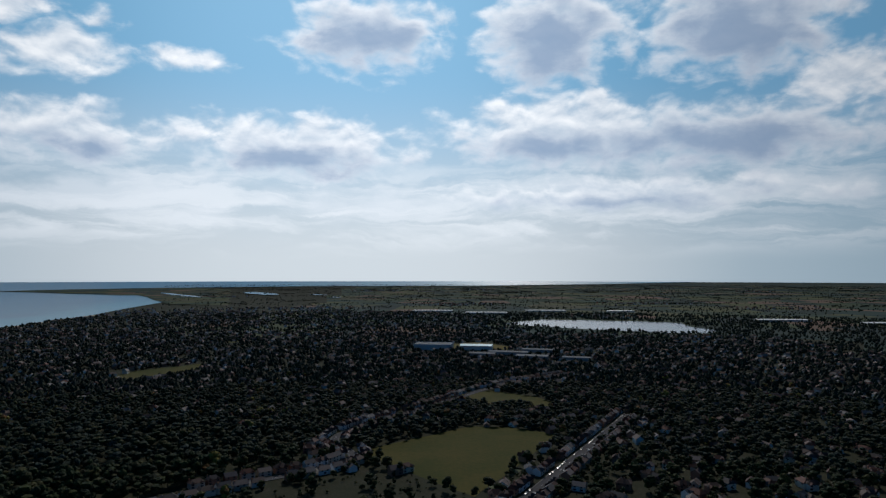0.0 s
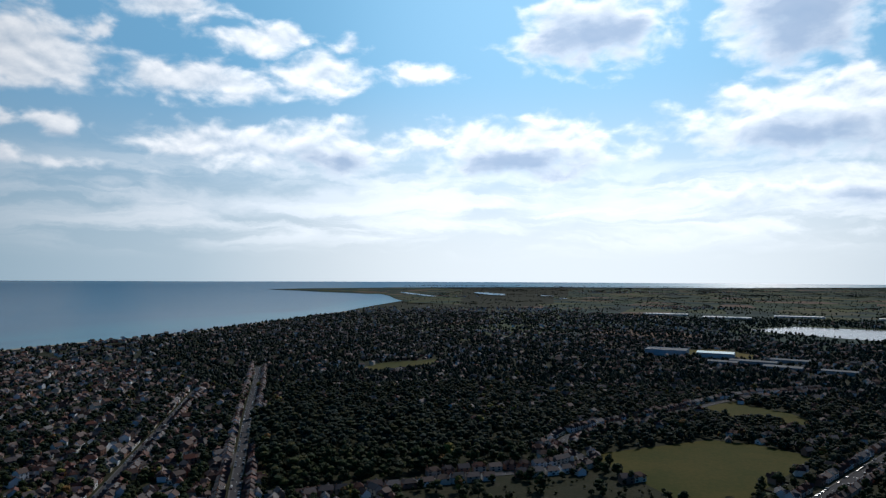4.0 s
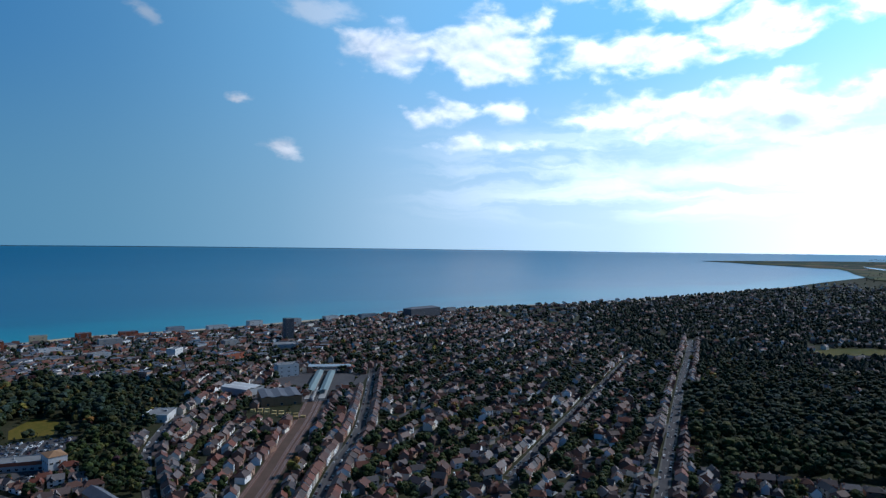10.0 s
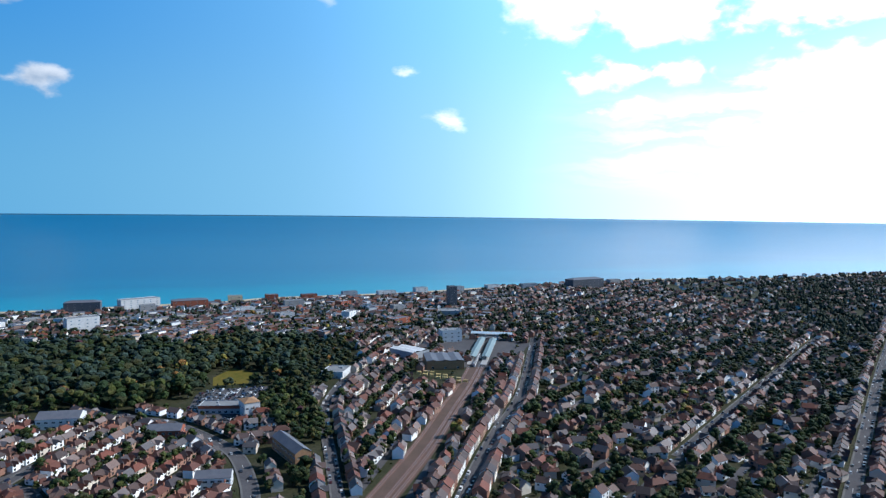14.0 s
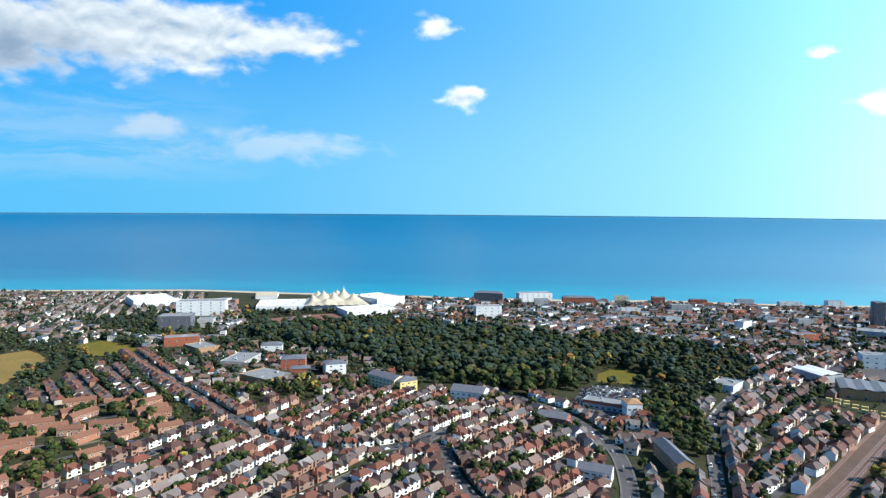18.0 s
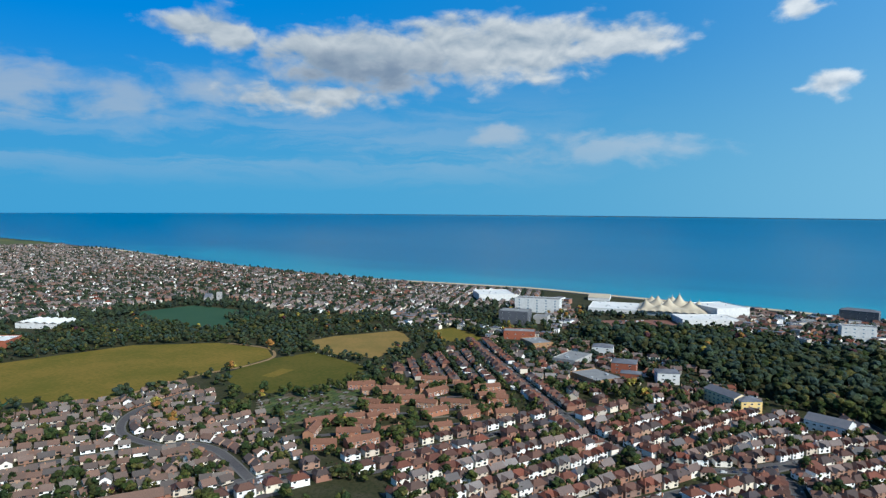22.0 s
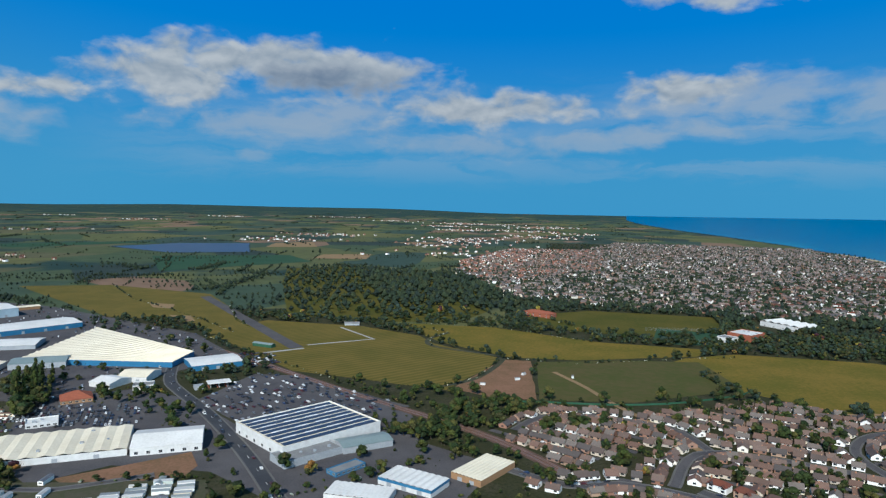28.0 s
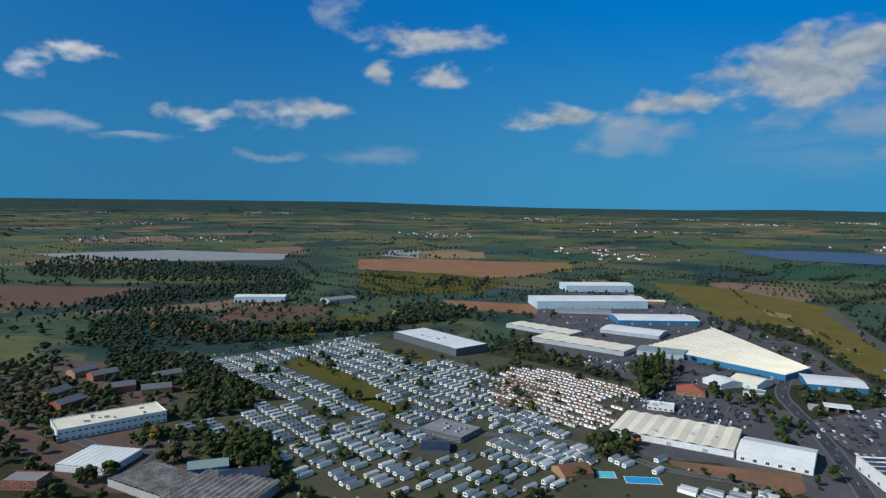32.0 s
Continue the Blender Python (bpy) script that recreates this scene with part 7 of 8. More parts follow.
        stack, doors = [(1.6, 0.6, r - 0.7)], [(0.2, -d / 2)]
    return wall, roof, stack, ops, doors


def stack_shape():
    return Solid().box(-0.45, 0.45, -0.35, 0.35, -0.9, 1.2).box(-0.52, 0.52, -0.42, 0.42, 1.2, 1.35).box(-0.3, -0.05, -0.12, 0.12, 1.35, 1.75).box(0.05, 0.3, -0.12, 0.12, 1.35, 1.75)


CHIMNEY = stack_shape().mesh("chimney", "brick")
DOOR = Solid().box(-0.45, 0.45, -0.06, 0.02, 0, 2.05).box(-0.55, 0.55, -0.5, 0.02, 2.2, 2.32).mesh("door", "door")
LABELS = {
    "semi": ("semi_detached_house", "two-storey semi-detached pair with bay fronts and tiled roof", "house", "roof", "wall", "semi-detached houses along the streets"),
    "villa": ("detached_house", "two-storey detached house with tiled roof and garden", "house", "roof", "wall", "detached houses along the streets"),
    "shopblock": ("shop_building", "pale flat-roofed shop building in the town centre", "shop", "felt", "wall", "shop buildings in the centre"),
    "terrace": ("terraced_house", "tall terraced house with slate and tile roof", "house", "roof", "wall", "terraced houses in the old town"),
    "block": ("brick_terrace", "long rust-roofed brick terrace on the estate", "terrace", "rust_roof", "brick", "brick terraces of the estate"),
    "bungalow": ("bungalow", "low gabled bungalow with brown tiled roof", "bungalow", "brown_roof", "wall", "bungalows of the estate"),
}
LIMIT = {"semi": 76, "villa": 34, "terrace": 30, "block": 36, "bungalow": 85, "shopblock": 8}
town = {k: Batch() for k in ("semi", "villa", "terrace", "block", "bungalow", "redhome", "shopblock")}
for kind, spots in homes.items():
    spots.sort(key=lambda q: q[0] ** 2 + q[1] ** 2)
    shapes = []
    for k in range(2):
        base_kind = "villa" if kind == "redhome" else kind
        wall, roof, stack, ops, doors = house_shape(base_kind, k)
        j = Solid()
        solid_n = 10 if wall.f and any(9 in q for q in wall.f[:4]) else 8
        j.add(wall.v[:solid_n], [q for q in wall.f if max(q) < solid_n], 0)
        j.add(roof.v, roof.f, 1)
        for sx, sy, sz in stack[:1]:
            j.box(sx - 0.45, sx + 0.45, sy - 0.35, sy + 0.35, sz - 0.9, sz + 1.3, 2)
        for side, a, b, z, w, h in ops:
            if side[0] == "y":
                j.quad(a, b if base_kind != "semi" else math.copysign(3.9, b), z, w, h, 3, side)
            else:
                j.quad(a, b, z, w, h, 3, side)
        plain = Solid().add(wall.v[:solid_n], [q for q in wall.f if max(q) < solid_n], 0)
        top_n = {"shopblock": 8, "villa": 24, "semi": 10}.get(base_kind, 12)
        plain.add(roof.v[:top_n], [q for q in roof.f if max(q) < top_n], 1)
        shapes.append((wall, roof, stack, ops, doors, j.arrays(), plain.arrays()))
    count = LIMIT.get(kind, 0)
    masters = []
    if count and spots:
        name, label, category, roof_mat, wall_mat, group = LABELS[kind]
        for k in range(2):
            wall, roof, stack, ops, doors = shapes[k][:5]
            x, y, turn = spots[k]
            root = thing(name, x, y, math.degrees(turn), label, category, group)
            part("wall", wall.mesh("wall", wall_mat), root)
            part("roof", roof.mesh("roof", roof_mat), root)
            for p in stack:
                part("chimney", CHIMNEY, root, at=pose(*p))
            for side, a, b, z, w, h in ops:
                part("window", window_mesh(w, h), root, at=pose(a, b, z, 0, 0, SIDES[side][2]))
            for a, b in doors:
                part("door", DOOR, root, at=pose(a, b, 0))
            masters.append(root)
        for i, (x, y, turn) in enumerate(spots[2:count]):
            copy_thing(masters[i % 2], pose(x, y, 0, 0, 0, math.degrees(turn)))
    rest = spots[count:] if count else spots
    for k in range(2):
        for level in (5, 6):
            town[kind].put(shapes[k][level], [(x, y, land_z(x, y) if math.hypot(x, y) > FLAT else 0.0, t, rnd.uniform(0.88, 1.14), rnd.uniform(0.88, 1.12)) for x, y, t in rest[k::2] if (math.hypot(x, y) > 1050) == (level == 6)])
for kind, mats, label in (("semi", ("roof_far", "wall_far"), "streets of semi-detached houses"), ("villa", ("grey_far", "wall_far"), "streets of detached houses"),
                          ("terrace", ("roof_far", "wall_far"), "crowded old terraces of the town"), ("block", ("rust_roof", "brick_far"), "further brick terraces"), ("shopblock", ("slate", "wall_far"), "pale flat-roofed shops of the town centre"),
                          ("bungalow", ("brown_far", "wall_far"), "streets of brown-roofed bungalows"), ("redhome", ("red_far", "wall_far"), "new estate of red-roofed houses")):
    town[kind].build(kind + "_streets", (mats[1], mats[0], "brick_far", "glass"), label, "houses")

# estate streets between the rows
s = Solid()
for x, y, a, p in street_bits:
    c, n, h = math.cos(a) * p * 0.5, math.sin(a) * p * 0.5, 2.9
    ox, oy = -math.sin(a) * h, math.cos(a) * h
    s.add([(x - c - ox, y - n - oy, 0.29), (x + c - ox, y + n - oy, 0.29), (x + c + ox, y + n + oy, 0.29), (x - c + ox, y - n + oy, 0.29)], [(0, 1, 2, 3)])
tagged(new("side_streets", s.mesh("side_streets", "asphalt")), "narrow asphalt side streets", "road", kind="structure")
# allotments: small dug plots in strips
ALLOT = [(-318, -452), (-375, -426), (-440, -470), (-508, -545), (-455, -513), (-372, -533), (-338, -528)]
for i in range(26):
    for jj in range(22):
        u, v = i * 8.2, jj * 13.0
        x, y = -520 + u * 0.86 + v * 0.3, -560 + u * 0.05 + v * 0.5
        if inside(ALLOT, x, y):
            plots.append((x, y, 0.35, 7.2, 6.0))
            if rnd.random() < 0.45:
                stand(x + rnd.uniform(-3, 3), y + 4.6, rnd.choice((0.3, 0.4, 0.6)), "bush" if rnd.random() < 0.7 else "tree")
s = Solid()
for x, y, a, w, d in plots:
    if d < 3 or not (inside(ALLOT, x, y) or free(x, y, -2.0)):
        continue
    c, n = math.cos(a), math.sin(a)
    q = [(x + u * c - v * n, y + u * n + v * c, 0.10) for u, v in ((-w / 2, -d / 2), (w / 2, -d / 2), (w / 2, d / 2), (-w / 2, d / 2))]
    s.add(q, [(0, 1, 2, 3)])
tagged(new("back_gardens", s.mesh("back_gardens", "plot")), "small back gardens of lawn, soil and paving", "gardens", kind="stuff")
# garden fences and sheds
b = Batch()
fence = Solid().box(-0.5, 0.5, -0.04, 0.04, 0, 1.6).arrays()
shed = Solid().walls(2.4, 1.8, 1.9, 2.4).gable_roof(2.4, 1.8, 1.9, 2.4, 1, 0.15, thick=0.08).arrays()
for x, y, a, w, d in plots:
    if d < 3 or not (inside(ALLOT, x, y) or free(x, y, -2.0)):
        continue
    if inside(ALLOT, x, y):
        if rnd.random() < 0.25:
            b.put(shed, [(x + rnd.uniform(-2, 2), y + rnd.uniform(-2, 2), 0, a + rnd.choice((0, 1.57)), 1, 1)])
        continue
    v, l, c, mi = fence
    b.put((v * np.array([d, 1, 1]), l, c, mi), [(x + math.cos(a) * w / 2, y + math.sin(a) * w / 2, 0, a + math.pi / 2, 1, 1)])
    if rnd.random() < 0.45:
        u, q = rnd.uniform(-0.4, 0.4) * w, rnd.uniform(-0.4, 0.4) * d
        b.put(shed, [(x + math.cos(a) * u - math.sin(a) * q, y + math.sin(a) * u + math.cos(a) * q, 0, a + rnd.choice((0, 1.57)), 1, 1)])
b.build("fences_and_sheds", ("bark", "felt"), "timber garden fences and little sheds", "fences")

# ---- caravans ----
van_spots = []


def vans(poly, angle, across, along, flip=False, density=0.96):
    c, n = math.cos(radians(angle)), math.sin(radians(angle))
    us, vs = [x * c + y * n for x, y in poly], [-x * n + y * c for x, y in poly]
    v, row = min(vs), 0
    while v < max(vs):
        u = min(us)
        while u < max(us):
            uu, w = u + rnd.uniform(-0.5, 0.5), v + rnd.uniform(-0.5, 0.5)
            x, y = uu * c - w * n, uu * n + w * c
            if inside(poly, x, y) and rnd.random() < density and free(x, y, 0.0) and not any(inside(q, x, y) for q in CARAVAN_GREENS):
                van_spots.append((x, y, radians(angle + (98 if flip else 0)) + rnd.uniform(-0.06, 0.06)))
                if rnd.random() < 0.3:
                    parked.append((x + rnd.uniform(-1, 1) - n * 3.4, y + c * 3.4, radians(angle)))
                if rnd.random() < 0.16:
                    stand(x - n * across * 0.5, y + c * across * 0.5, rnd.choice((0.3, 0.4, 0.6)), "bush" if rnd.random() < 0.5 else "tree")
            u += along
        v += across
        row += 1


vans([(762, -124), (813, -327), (648, -357), (586, -225), (550, -180), (602, -153)], 12, 18.5, 8.3, True)
vans([(550, -180), (586, -225), (648, -357), (483, -405), (474, -332), (418, -204), (486, -177)], 10, 18.5, 8.3, True)
vans([(483, -318), (591, -412), (544, -453), (460, -477), (382, -357)], 14, 8.6, 14.0)
vans([(537, -50), (584, -148), (429, -208), (360, -294), (304, -261), (354, -165), (405, -124), (471, -112)], 9, 17.5, 8.4, True, 0.8)
vans([(270, -322), (296, -360), (226, -380), (204, -342)], 24, 5.0, 14.0)
vans([(397, -323), (260, -388), (244, -368), (375, -305)], 4, 9.0, 6.0, True)
vans([(489, -326), (444, -343), (349, -320), (323, -288), (389, -258)], 12, 13.5, 6.4, True, 0.9)
van_spots.sort(key=lambda q: q[0] ** 2 + q[1] ** 2)


def van_solid(k):
    b, r = Solid(), Solid()
    L, W = (11.6, 3.7) if k % 2 else (10.4, 3.3)
    b.walls(L, W, 2.75, 3.3)
    b.box(-L / 2 + 0.1, L / 2 - 0.1, -W / 2 + 0.1, W / 2 - 0.1, 0.0, 0.5)
    r.gable_roof(L, W, 2.75, 3.3, 0, 0.18, thick=0.1)
    return L, W, b, r


van_masters = []
vb, vr = Batch(), Batch()
VAN_BLOCK = [(483, -318), (591, -412), (544, -453), (460, -477), (382, -357)]
VAN_THINGS = 150
for k in range(2):
    L, W, body, roof = van_solid(k)
    x, y, turn = van_spots[k]
    root = thing("static_caravan", x, y, math.degrees(turn), "pale static caravan with a shallow pitched roof", "caravan", "static caravans in rows")
    part("body", body.mesh("body", "van_wall"), root)
    part("roof", roof.mesh("roof", "van_roof"), root)
    for u in (-2.6, 1.8):
        part("window", window_mesh(1.7, 1.1), root, at=pose(u, -W / 2, 1.2))
    part("end_window", window_mesh(2.3, 1.2), root, at=pose(L / 2, 0, 1.1, 0, 0, 90))
    part("step", Solid().box(-0.6, 0.6, -0.9, 0, 0, 0.5).mesh("step", "concrete"), root, at=pose(0, -W / 2, 0))
    van_masters.append(root)
    j = Solid().add(body.v[:10], body.f[:4], 0).add(roof.v, roof.f, 1)
    for u in (-2.6, 1.8):
        j.quad(u, -W / 2, 1.2, 1.7, 1.1, 2, "y-").quad(u, W / 2, 1.2, 1.7, 1.1, 2, "y+")
    j.quad(L / 2, 0, 1.1, 2.3, 1.2, 2, "x+")
    vb.put(j.arrays(), [(x, y, 0, t, 1, 1) for x, y, t in van_spots[VAN_THINGS + k::2] if not inside(VAN_BLOCK, x, y)])
    vr.put(j.arrays(), [(x, y, 0, t, 1, 1) for x, y, t in van_spots[VAN_THINGS + k::2] if inside(VAN_BLOCK, x, y)])
for i, (x, y, turn) in enumerate(van_spots[2:VAN_THINGS]):
    copy_thing(van_masters[i % 2], pose(x, y, 0, 0, 0, math.degrees(turn)))
vr.build("brown_caravan_rows", ("van_wall_far", "rust_roof", "glass"), "rows of static caravans with brown roofs", "caravans")
vb.build("caravan_rows", ("van_wall_far", "van_roof_far", "glass"), "further rows of pale static caravans", "caravans")


# ---- vehicles ----
def lot(poly, angle, row=9.0, gap=2.7, density=0.6):
    c, n = math.cos(radians(angle)), math.sin(radians(angle))
    us, vs = [x * c + y * n for x, y in poly], [-x * n + y * c for x, y in poly]
    v = min(vs) + 3
    while v < max(vs):
        u = min(us)
        while u < max(us):
            x, y = u * c - v * n, u * n + v * c
            if inside(poly, x, y) and rnd.random() < density and all((x - a) ** 2 + (y - b) ** 2 > (r * 0.9) ** 2 for a, b, r in SITES):
                parked.append((x, y, radians(angle + 90) + rnd.choice((0, math.pi)) + rnd.uniform(-0.04, 0.04)))
            u += gap
        v += row


lot(STORE_LOT, 53, 8.5, 2.8, 0.3)
lot(WORKS, 40, 11.0, 3.4, 0.12)
lot(SHOP_LOT, 32, 8.0, 2.8, 0.55)
lot(DEALER_LOT, 75, 7.0, 2.7, 0.6)
lot([(360, -645), (420, -705), (345, -735), (308, -690)], 53, 8.0, 2.8, 0.4)
lot([(-900, 225), (-840, 285), (-818, 240), (-870, 195)], 60, 8.0, 2.8, 0.6)
lot([(-720, 260), (-735, 330), (-760, 320), (-745, 250)], 60, 8.0, 2.8, 0.5)
lot([(-990, -495), (-1050, -450), (-1035, -428), (-960, -465)], 30, 9.0, 3.2, 0.25)
lot([(495, -518), (600, -495), (630, -525), (510, -555)], 20, 9.0, 3.0, 0.35)
for name in ("west_street", "long_street", "station_road", "middle_street", "east_road", "school_road", "bungalow_road", "retail_road", "bypass", "semi_road", "south_road"):
    line, width = ROADS[name]
    run = smooth_line(line, 6.5)
    for (ax, ay), (bx, by) in zip(run, run[1:]):
        for side in (-1, 1):
            if rnd.random() < (0.16 if name in ("retail_road", "bypass") else 0.42):
                a = math.atan2(by - ay, bx - ax)
                o = side * (width / 2 - (1.1 if name not in ("retail_road", "bypass") else 3.2))
                parked.append((ax - math.sin(a) * o, ay + math.cos(a) * o, a + (math.pi if side > 0 else 0)))
parked.sort(key=lambda q: q[0] ** 2 + q[1] ** 2)


def car_body(van=False):
    """Bonnet, cabin and tail in one skin, and the glazed band."""
    L, W, H = (5.0, 1.9, 2.1) if van else (4.3, 1.76, 1.45)
    prof = [(-L / 2, 0.35), (-L / 2, 0.85), (-L / 2 + 0.25, 0.95), (-L / 2 + 0.55, H - 0.08), (L * 0.12, H), (L * 0.27, 0.95), (L / 2 - 0.1, 0.78), (L / 2, 0.6), (L / 2, 0.35)]
    n = len(prof)
    s = Solid()
    s.add([(x, -W / 2 * (0.86 if z > 1.0 else 1), z) for x, z in prof] + [(x, W / 2 * (0.86 if z > 1.0 else 1), z) for x, z in prof],
          [tuple(range(n)), tuple(range(2 * n - 1, n - 1, -1))] + [(i, n + i, n + (i + 1) % n, (i + 1) % n) for i in range(n)])
    g = Solid()
    z0, z1 = 0.98, H - 0.14
    for sy in (-1, 1):
        y0, y1 = sy * (W / 2 * 0.97), sy * (W / 2 * 0.875)
        g.add([(-L / 2 + 0.42, y0, z0), (L * 0.24, y0, z0), (L * 0.13, y1, z1), (-L / 2 + 0.62, y1, z1)], [(0, 1, 2, 3) if sy < 0 else (3, 2, 1, 0)])
    g.add([(L * 0.28, -W * 0.40, z0), (L * 0.28, W * 0.40, z0), (L * 0.145, W * 0.38, z1), (L * 0.145, -W * 0.38, z1)], [(0, 1, 2, 3)])
    g.add([(-L / 2 + 0.25, W * 0.40, z0), (-L / 2 + 0.25, -W * 0.40, z0), (-L / 2 + 0.5, -W * 0.38, z1), (-L / 2 + 0.5, W * 0.38, z1)], [(0, 1, 2, 3)])
    return L, W, s, g


def wheel_solid():
    s, n = Solid(), 10
    ring = [(math.cos(2 * math.pi * k / n) * 0.31, math.sin(2 * math.pi * k / n) * 0.31) for k in range(n)]
    s.add([(x, -0.1, z) for x, z in ring] + [(x, 0.1, z) for x, z in ring], [tuple(range(n)), tuple(range(2 * n - 1, n - 1, -1))] + [(k, (k + 1) % n, n + (k + 1) % n, n + k) for k in range(n)])
    return s


WHEEL = wheel_solid().mesh("wheel", "rubber")
CAR_THINGS = 70
car_masters, cb = [], Batch()
for k in range(2):
    L, W, body, glazing = car_body(k == 1)
    x, y, turn = parked[k]
    root = thing("parked_car" if k == 0 else "parked_van", x, y, math.degrees(turn), "parked car beside the kerb" if k == 0 else "parked van beside the kerb", "car" if k == 0 else "van", "parked vehicles", z=0.28)
    part("body", body.mesh("body", "car"), root)
    part("windows", glazing.mesh("windows", "glass"), root)
    for wx in (-L * 0.3, L * 0.3):
        for wy in (-W / 2 + 0.06, W / 2 - 0.06):
            part("wheel", WHEEL, root, at=pose(wx, wy, 0.31))
    car_masters.append(root)
    j = Solid().add(body.v, body.f, 0).add(glazing.v, glazing.f, 1)
    cb.put(j.arrays(), [(x, y, 0.1, t, 1, 1) for i, (x, y, t) in enumerate(parked[CAR_THINGS:]) if (i % 6 == 0) == (k == 1)])
for i, (x, y, turn) in enumerate(parked[2:CAR_THINGS]):
    copy_thing(car_masters[1 if i % 7 == 3 else 0], pose(x, y, 0.28, 0, 0, math.degrees(turn)))
cb.build("parked_cars", ("car_far", "glass"), "many parked cars along streets and car parks", "cars")
# red lorries by the far depot
for k in range(9):
    lorry = thing("red_lorry", 1155 - k * 2.4, -318 + k * 7.6, -204, "red lorry parked beside the depot", "lorry", "lorries by the depot")
    part("box_body", Solid().box(-4.2, 3.0, -1.25, 1.25, 1.0, 3.8).mesh("box_body", "redpaint"), lorry)
    cab = part("cab", Solid().box(3.1, 5.0, -1.2, 1.2, 0.6, 2.9, taper=0.15).mesh("cab", "white"), lorry)
    part("windscreen", Solid().box(4.86, 4.94, -1.0, 1.0, 1.6, 2.5).mesh("windscreen", "glass"), cab)
    for wx in (-3.2, -1.9, 4.0):
        for wy in (-1.0, 1.0):
            part("wheel", disc(0.5, 0.3).mesh("wheel", "rubber"), lorry, at=pose(wx, wy, 0.5))

# ---- trees, hedges, woods ----
for name, (poly, spacing, size) in WOODS.items():
    wood(poly, spacing, size, "poplar" if name == "poplar_row" else "tree")
for line, spacing, size in (([(-506, -669), (-510, -615), (-501, -558), (-591, -582), (-660, -622)], 3.5, 0.45), ([(68, -777), (-16, -771), (-90, -802), (-164, -837), (-210, -849)], 4.0, 0.45),
                            ([(117, -636), (87, -681), (72, -768)], 3.5, 0.4), ([(165, -822), (178, -866), (160, -918), (240, -960)], 4.0, 0.45), ([(-165, -705), (-150, -750), (-177, -768)], 3.0, 0.8),
                            ([(-698, -693), (-600, -735), (-532, -729)], 4.0, 0.5), ([(-698, -682), (-780, -652), (-840, -630)], 4.0, 0.6), ([(450, -840), (600, -960), (780, -1080), (960, -1260)], 5.0, 0.5),
                            ([(480, -810), (360, -720), (240, -645), (135, -570)], 4.5, 0.5), ([(450, -885), (495, -930), (570, -1050)], 5.0, 0.6), ([(-45, -900), (90, -975), (225, -982)], 4.5, 0.5),
                            ([(45, -1102), (-60, -960), (-135, -918)], 5.0, 0.6), ([(-840, 435), (-660, 308), (-525, 225), (-420, 150)], 8.0, 0.5), ([(-750, 308), (-600, 213), (-480, 138)], 8.0, 0.5),
                            ([(144, 882), (90, 862), (30, 840), (-30, 810)], 6.0, 0.9), ([(840, -540), (930, -518), (1020, -567)], 5.0, 0.6), ([(960, -393), (1050, -393), (1155, -262), (1020, -156)], 6.0, 0.6),
                            ([(780, -120), (825, -225), (832, -338), (780, -450), (660, -465)], 6.0, 0.7), ([(548, -38), (450, -90), (375, -117), (308, -240)], 5.0, 0.8), ([(405, -308), (483, -315), (600, -408)], 5.0, 0.45),
                            ([(322, -278), (352, -338), (393, -357), (420, -393)], 6.0, 0.8), ([(195, -338), (225, -384), (300, -360)], 6.0, 0.6), ([(180, -360), (135, -393), (90, -450)], 5.0, 0.8)):
    hedge(line, spacing, size)
# trees and bushes that fill gardens, verges and waste corners
TAKEN = collections.Counter()
for kind, spots in homes.items():
    for x, y, a in spots:
        for u in ((-12, -6, 0, 6, 12) if kind == "block" else (-3, 3)):
            for v in (-3, 3):
                TAKEN[(int((x + u * math.cos(a) - v * math.sin(a)) // 5), int((y + u * math.sin(a) + v * math.cos(a)) // 5))] += 1
for x, y, a in van_spots:
    for u in (-3.5, 0, 3.5):
        TAKEN[(int((x + u * math.cos(a)) // 5), int((y + u * math.sin(a)) // 5))] += 1
for x, y, a, p in street_bits:
    for u in (-5, 0, 5):
        TAKEN[(int((x + u * math.cos(a)) // 5), int((y + u * math.sin(a)) // 5))] += 1
for x, y, a in parked:
    TAKEN[(int(x // 5), int(y // 5))] += 1
for k in range(56000):
    r, a = 250 + 1050 * math.sqrt(rnd.random()), radians(rnd.uniform(-40, 282))
    x, y = -r * math.sin(a), r * math.cos(a)
    if TAKEN[(int(x // 5), int(y // 5))] or not free(x, y, -1.0):
        continue
    if noise.noise((x * 0.018, y * 0.018, 3.0)) < rnd.uniform(-0.55, 0.1):
        continue
    if country(x, y) and rnd.random() < 0.85:
        continue
    if inside(CARAVAN_SITE, x, y) and rnd.random() < 0.7 or inside(WORKS, x, y) and rnd.random() < 0.75:
        continue
    stand(x, y, rnd.choice((0.35, 0.45, 0.55, 0.7, 0.9, 1.1, 1.3)), "tree" if rnd.random() < 0.6 or r > 800 else "bush")
# the leafy western suburbs, where crowns hide most of the roofs
for k in range(42000):
    r, a = 620 + 2600 * rnd.random() ** 0.75, radians(rnd.uniform(-38, 44))
    x, y = -r * math.sin(a), r * math.cos(a)
    if TAKEN[(int(x // 5), int(y // 5))] or noise.noise((x * 0.008, y * 0.008, 9.0)) < rnd.uniform(-0.7, 0.1) or not free(x, y, -1.0):
        continue
    stand(x, y, rnd.choice((0.7, 0.9, 1.1, 1.3)))
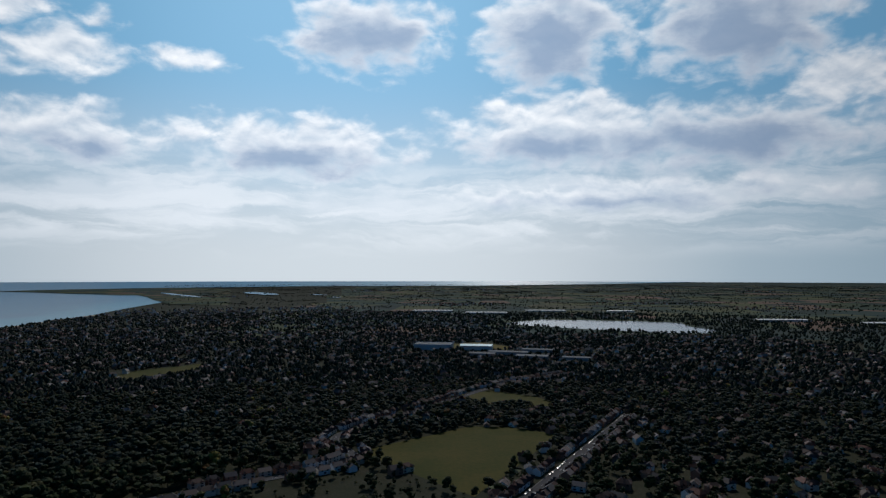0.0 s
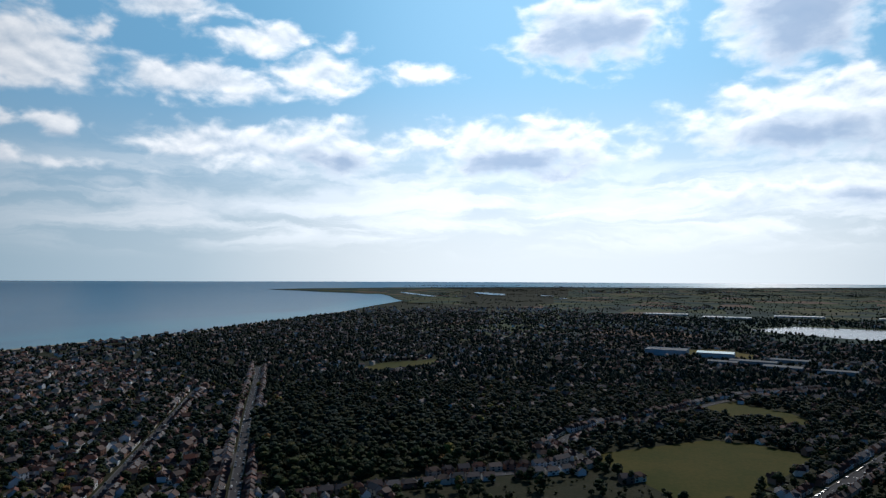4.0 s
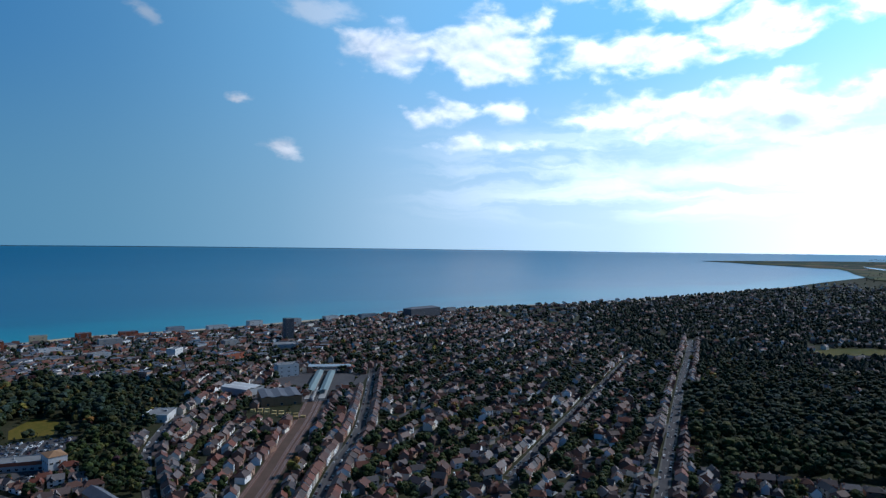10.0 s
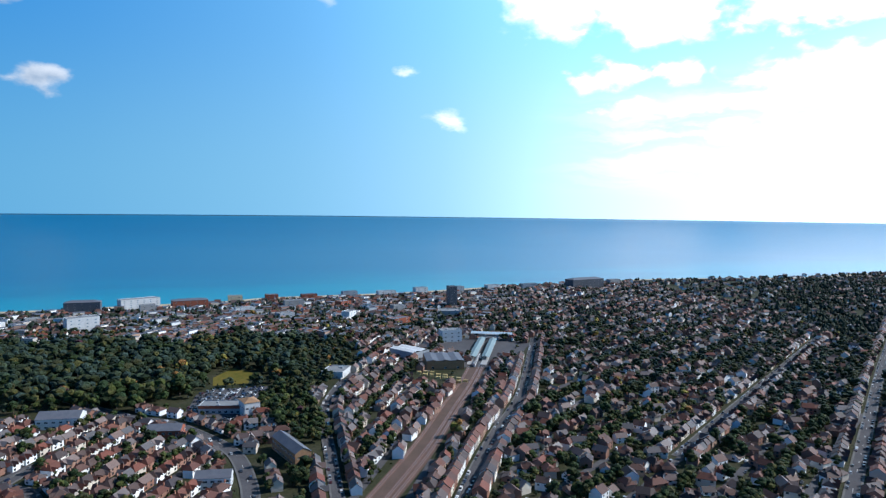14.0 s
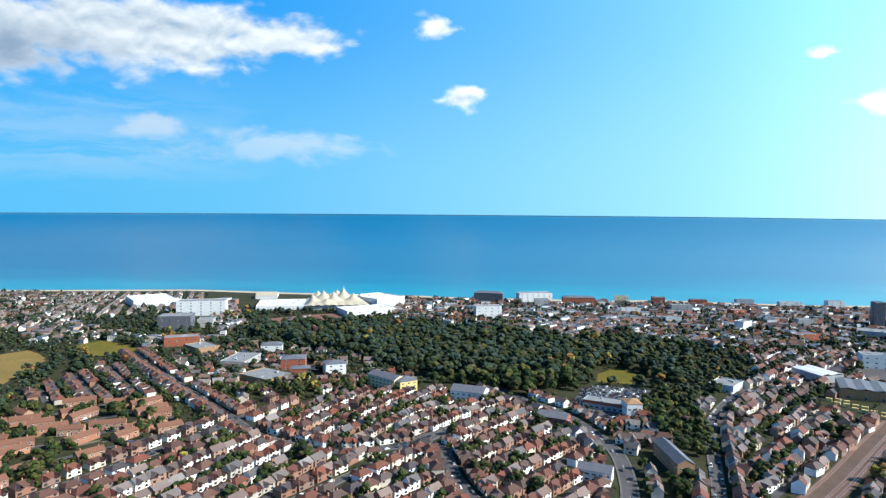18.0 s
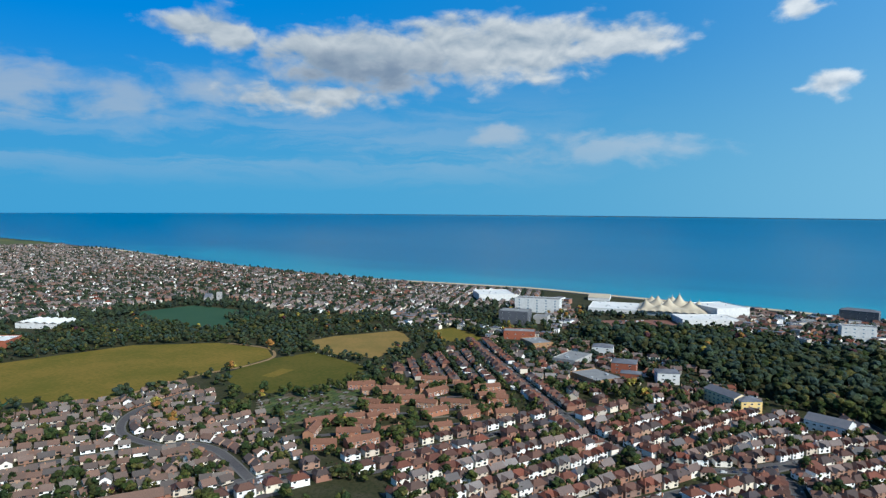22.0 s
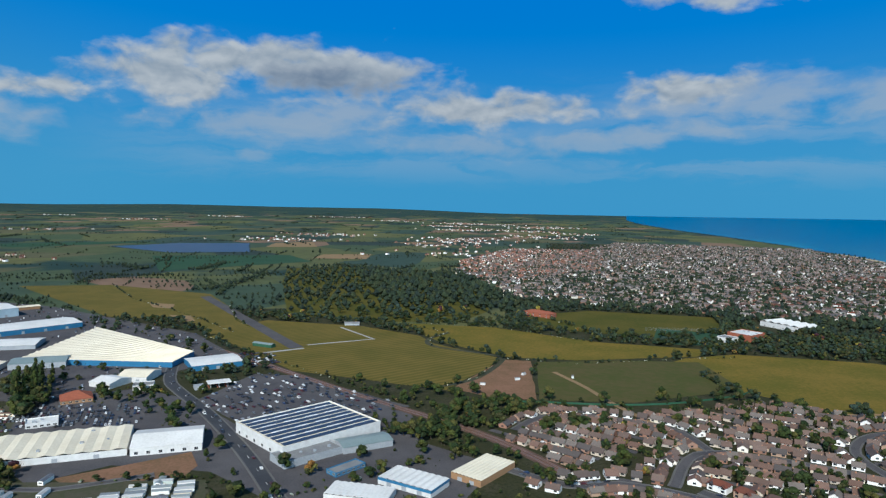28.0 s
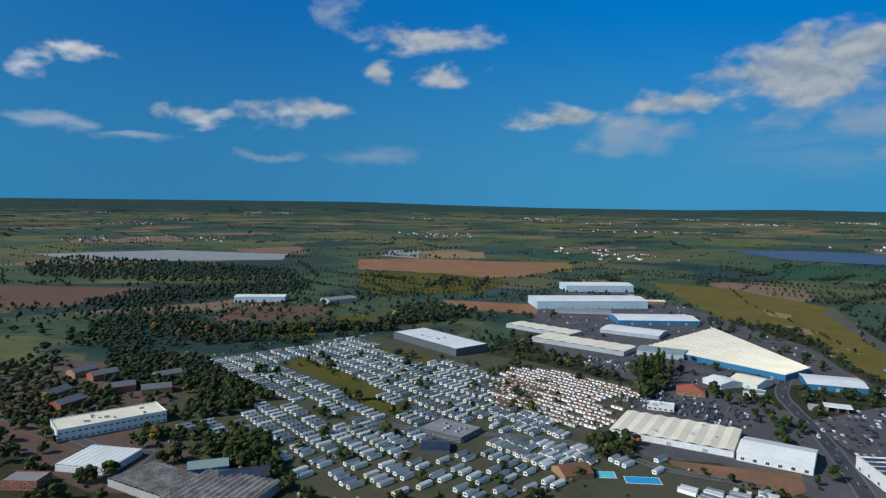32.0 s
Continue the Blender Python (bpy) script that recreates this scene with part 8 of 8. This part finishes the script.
# gardens of the coastal suburbs to the north-east
for k in range(30000):
    r, a = 1020 + 2300 * rnd.random() ** 0.8, radians(rnd.uniform(136, 186))
    x, y = -r * math.sin(a), r * math.cos(a)
    if TAKEN[(int(x // 5), int(y // 5))] or country(x, y) or noise.noise((x * 0.012, y * 0.012, 4.0)) < rnd.uniform(-0.5, 0.25) or not free(x, y, -1.0):
        continue
    stand(x, y, rnd.choice((0.5, 0.7, 0.9, 1.2)))
FAR_OPEN = (AIR_NORTH, AIR_SOUTH, AIR_EAST, LAKE, BROWN_FAR, SOLAR_FARM, SHEETED, BROWN_WEST, BROWN_NEAR)
# clumps and hedgerows of the far country
for k in range(430):
    a = radians(rnd.uniform(168, 288) if k % 3 else rnd.uniform(-40, 30))
    r = 1400 + 11000 * rnd.random() ** 1.6
    if k % 3 == 0:
        r = 2200 + 11000 * rnd.random() ** 1.5
    x, y = -r * math.sin(a), r * math.cos(a)
    t = a + math.pi / 2 + rnd.gauss(0, 0.5) if k % 4 else rnd.uniform(0, 3.14)
    n = rnd.randint(10, 34) if k % 5 else rnd.randint(30, 60)
    wide = 14 if k % 5 else 60
    step = 12
    for i in range(n):
        u, v = (i - n / 2) * step * (1.0 if k % 5 else 0.35), rnd.gauss(0, wide * 0.4)
        px, py = x + u * math.cos(t) - v * math.sin(t) * 0.5, y + u * math.sin(t) + v * math.cos(t) * 0.5
        px, py, m = lay(px, py)
        if not any(inside(q, px, py) for q in FAR_OPEN):
            stand(px, py, rnd.uniform(0.8, 1.3) * (0.35 + 0.65 * m))
for k in range(900):
    a, r = radians(rnd.uniform(-40, 23)), 2600 + 14000 * rnd.random() ** 1.4
    x, y = -r * math.sin(a), r * math.cos(a)
    for i in range(14):
        px, py, m = lay(x + rnd.gauss(0, 130), y + rnd.gauss(0, 50))
        if not inside(LAKE, px, py):
            stand(px, py, rnd.uniform(0.8, 1.3) * (0.4 + 0.6 * m))
# hedges between the far fields
for k in range(1500):
    a = radians(rnd.uniform(172, 288) if k % 4 else rnd.uniform(-40, 24))
    r = (1250 if k % 4 else 2100) + 8500 * rnd.random() ** 1.4
    x, y = -r * math.sin(a), r * math.cos(a)
    if not country(x, y):
        continue
    t = rnd.choice((0.35, 1.9)) + rnd.gauss(0, 0.15)
    for i in range(rnd.randint(8, 26)):
        px, py, m = lay(x + i * 13 * math.cos(t) + rnd.gauss(0, 1.5), y + i * 13 * math.sin(t) + rnd.gauss(0, 1.5))
        if not any(inside(q, px, py) for q in FAR_OPEN):
            stand(px, py, rnd.uniform(0.45, 0.9) * (0.35 + 0.65 * m))
# scattered far houses and roofs
fh = Batch()
hs = house_shape("villa", 1)
j = Solid().add(hs[0].v, hs[0].f, 0).add(hs[1].v, hs[1].f, 1).arrays()
rows = []
for k in range(62):
    a, r = radians(rnd.uniform(178, 275) if k % 3 else rnd.uniform(-35, 28)), rnd.uniform(2300, 9500)
    if k > 43:
        a, r = radians(rnd.uniform(176, 192)), rnd.uniform(2600, 7500)
    x, y = -r * math.sin(a), r * math.cos(a)
    for i in range(rnd.randint(8, 40)):
        px, py, m = lay(x + rnd.gauss(0, 130), y + rnd.gauss(0, 80))
        if not at_sea(px, py) and not any(inside(q, px, py) for q in (LAKE, BROWN_FAR, SOLAR_FARM, SHEETED)):
            rows.append((px, py, land_z(px, py), rnd.uniform(0, 6.28), 1.1 * (0.3 + 0.7 * m), 0.3 + 0.7 * m))
fh.put(j, rows)
fh.build("far_villages", ("wall_far", "roof_far"), "scattered far villages", "houses")

near = sorted([q for q in spots_mid if math.hypot(q[0], q[1]) < 640], key=lambda q: q[0] ** 2 + q[1] ** 2)[:230]
chosen = set(near)
tree_masters = []
TRUNK_MESH = trunk(4.2, 0.32).mesh("trunk", "bark")
for i, q in enumerate(near):
    if i < 5:
        root = thing("broadleaf_tree", q[0], q[1], math.degrees(q[3]), "leafy green broadleaf tree in a garden", "tree", "garden trees")
        part("trunk", TRUNK_MESH, root)
        part("crown", TREE_NEAR[i].mesh("crown", "leaf"), root)
        root.scale = (q[4], q[4], q[5])
        tree_masters.append(root)
    else:
        o = copy_thing(tree_masters[i % 5], pose(q[0], q[1], 0, 0, 0, math.degrees(q[3])))
        o.scale = (q[4], q[4], q[5])
b, tb = Batch(), Batch()
rest = [q for q in spots_mid if q not in chosen]
for k in range(6):
    b.put(TREE_MID[k], rest[k::6])
tb.put(TRUNK, rest[::2])
b.build("tree_crowns", ("leaf_far",), "dense green crowns of garden, park and street trees", "trees")
tb.build("tree_trunks", ("bark",), "dark trunks under the crowns", "tree trunks")
b = Batch()
for k in range(6):
    b.put(TREE_FAR[k], spots_far[k::6])
b.build("park_and_garden_crowns", ("leaf_park",), "rounded crowns of park and garden trees in mixed greens", "trees")
b = Batch()
for k in range(6):
    b.put(TREE_SPECK[k], spots_speck[k::6])
b.build("far_woodland", ("leaf_dull",), "dark far woods and hedgerows", "woodland")
b = Batch()
for k in range(3):
    b.put(POPLAR[k], spots_pop[k::3])
b.build("poplars", ("leaf_far",), "tall dark poplars in a row", "trees")
b = Batch()
for k in range(4):
    b.put(BUSH[k], spots_bush[k::4])
b.build("shrubs", ("leaf_far",), "garden shrubs and hedge bushes", "shrubs")
b = Batch()
for k in range(4):
    b.put(BUSH[k], [(x, y, z, t, a * 1.3, c * 1.3) for x, y, z, t, a, c in spots_flower[k::4]])
b.build("hawthorn", ("blossom",), "hawthorn bushes in pale blossom", "shrubs")
b = Batch()
for k in range(6):
    b.put(TREE_MID[k], spots_autumn[k::6])
b.build("copper_trees", ("autumn",), "copper and yellow-leaved trees", "trees")
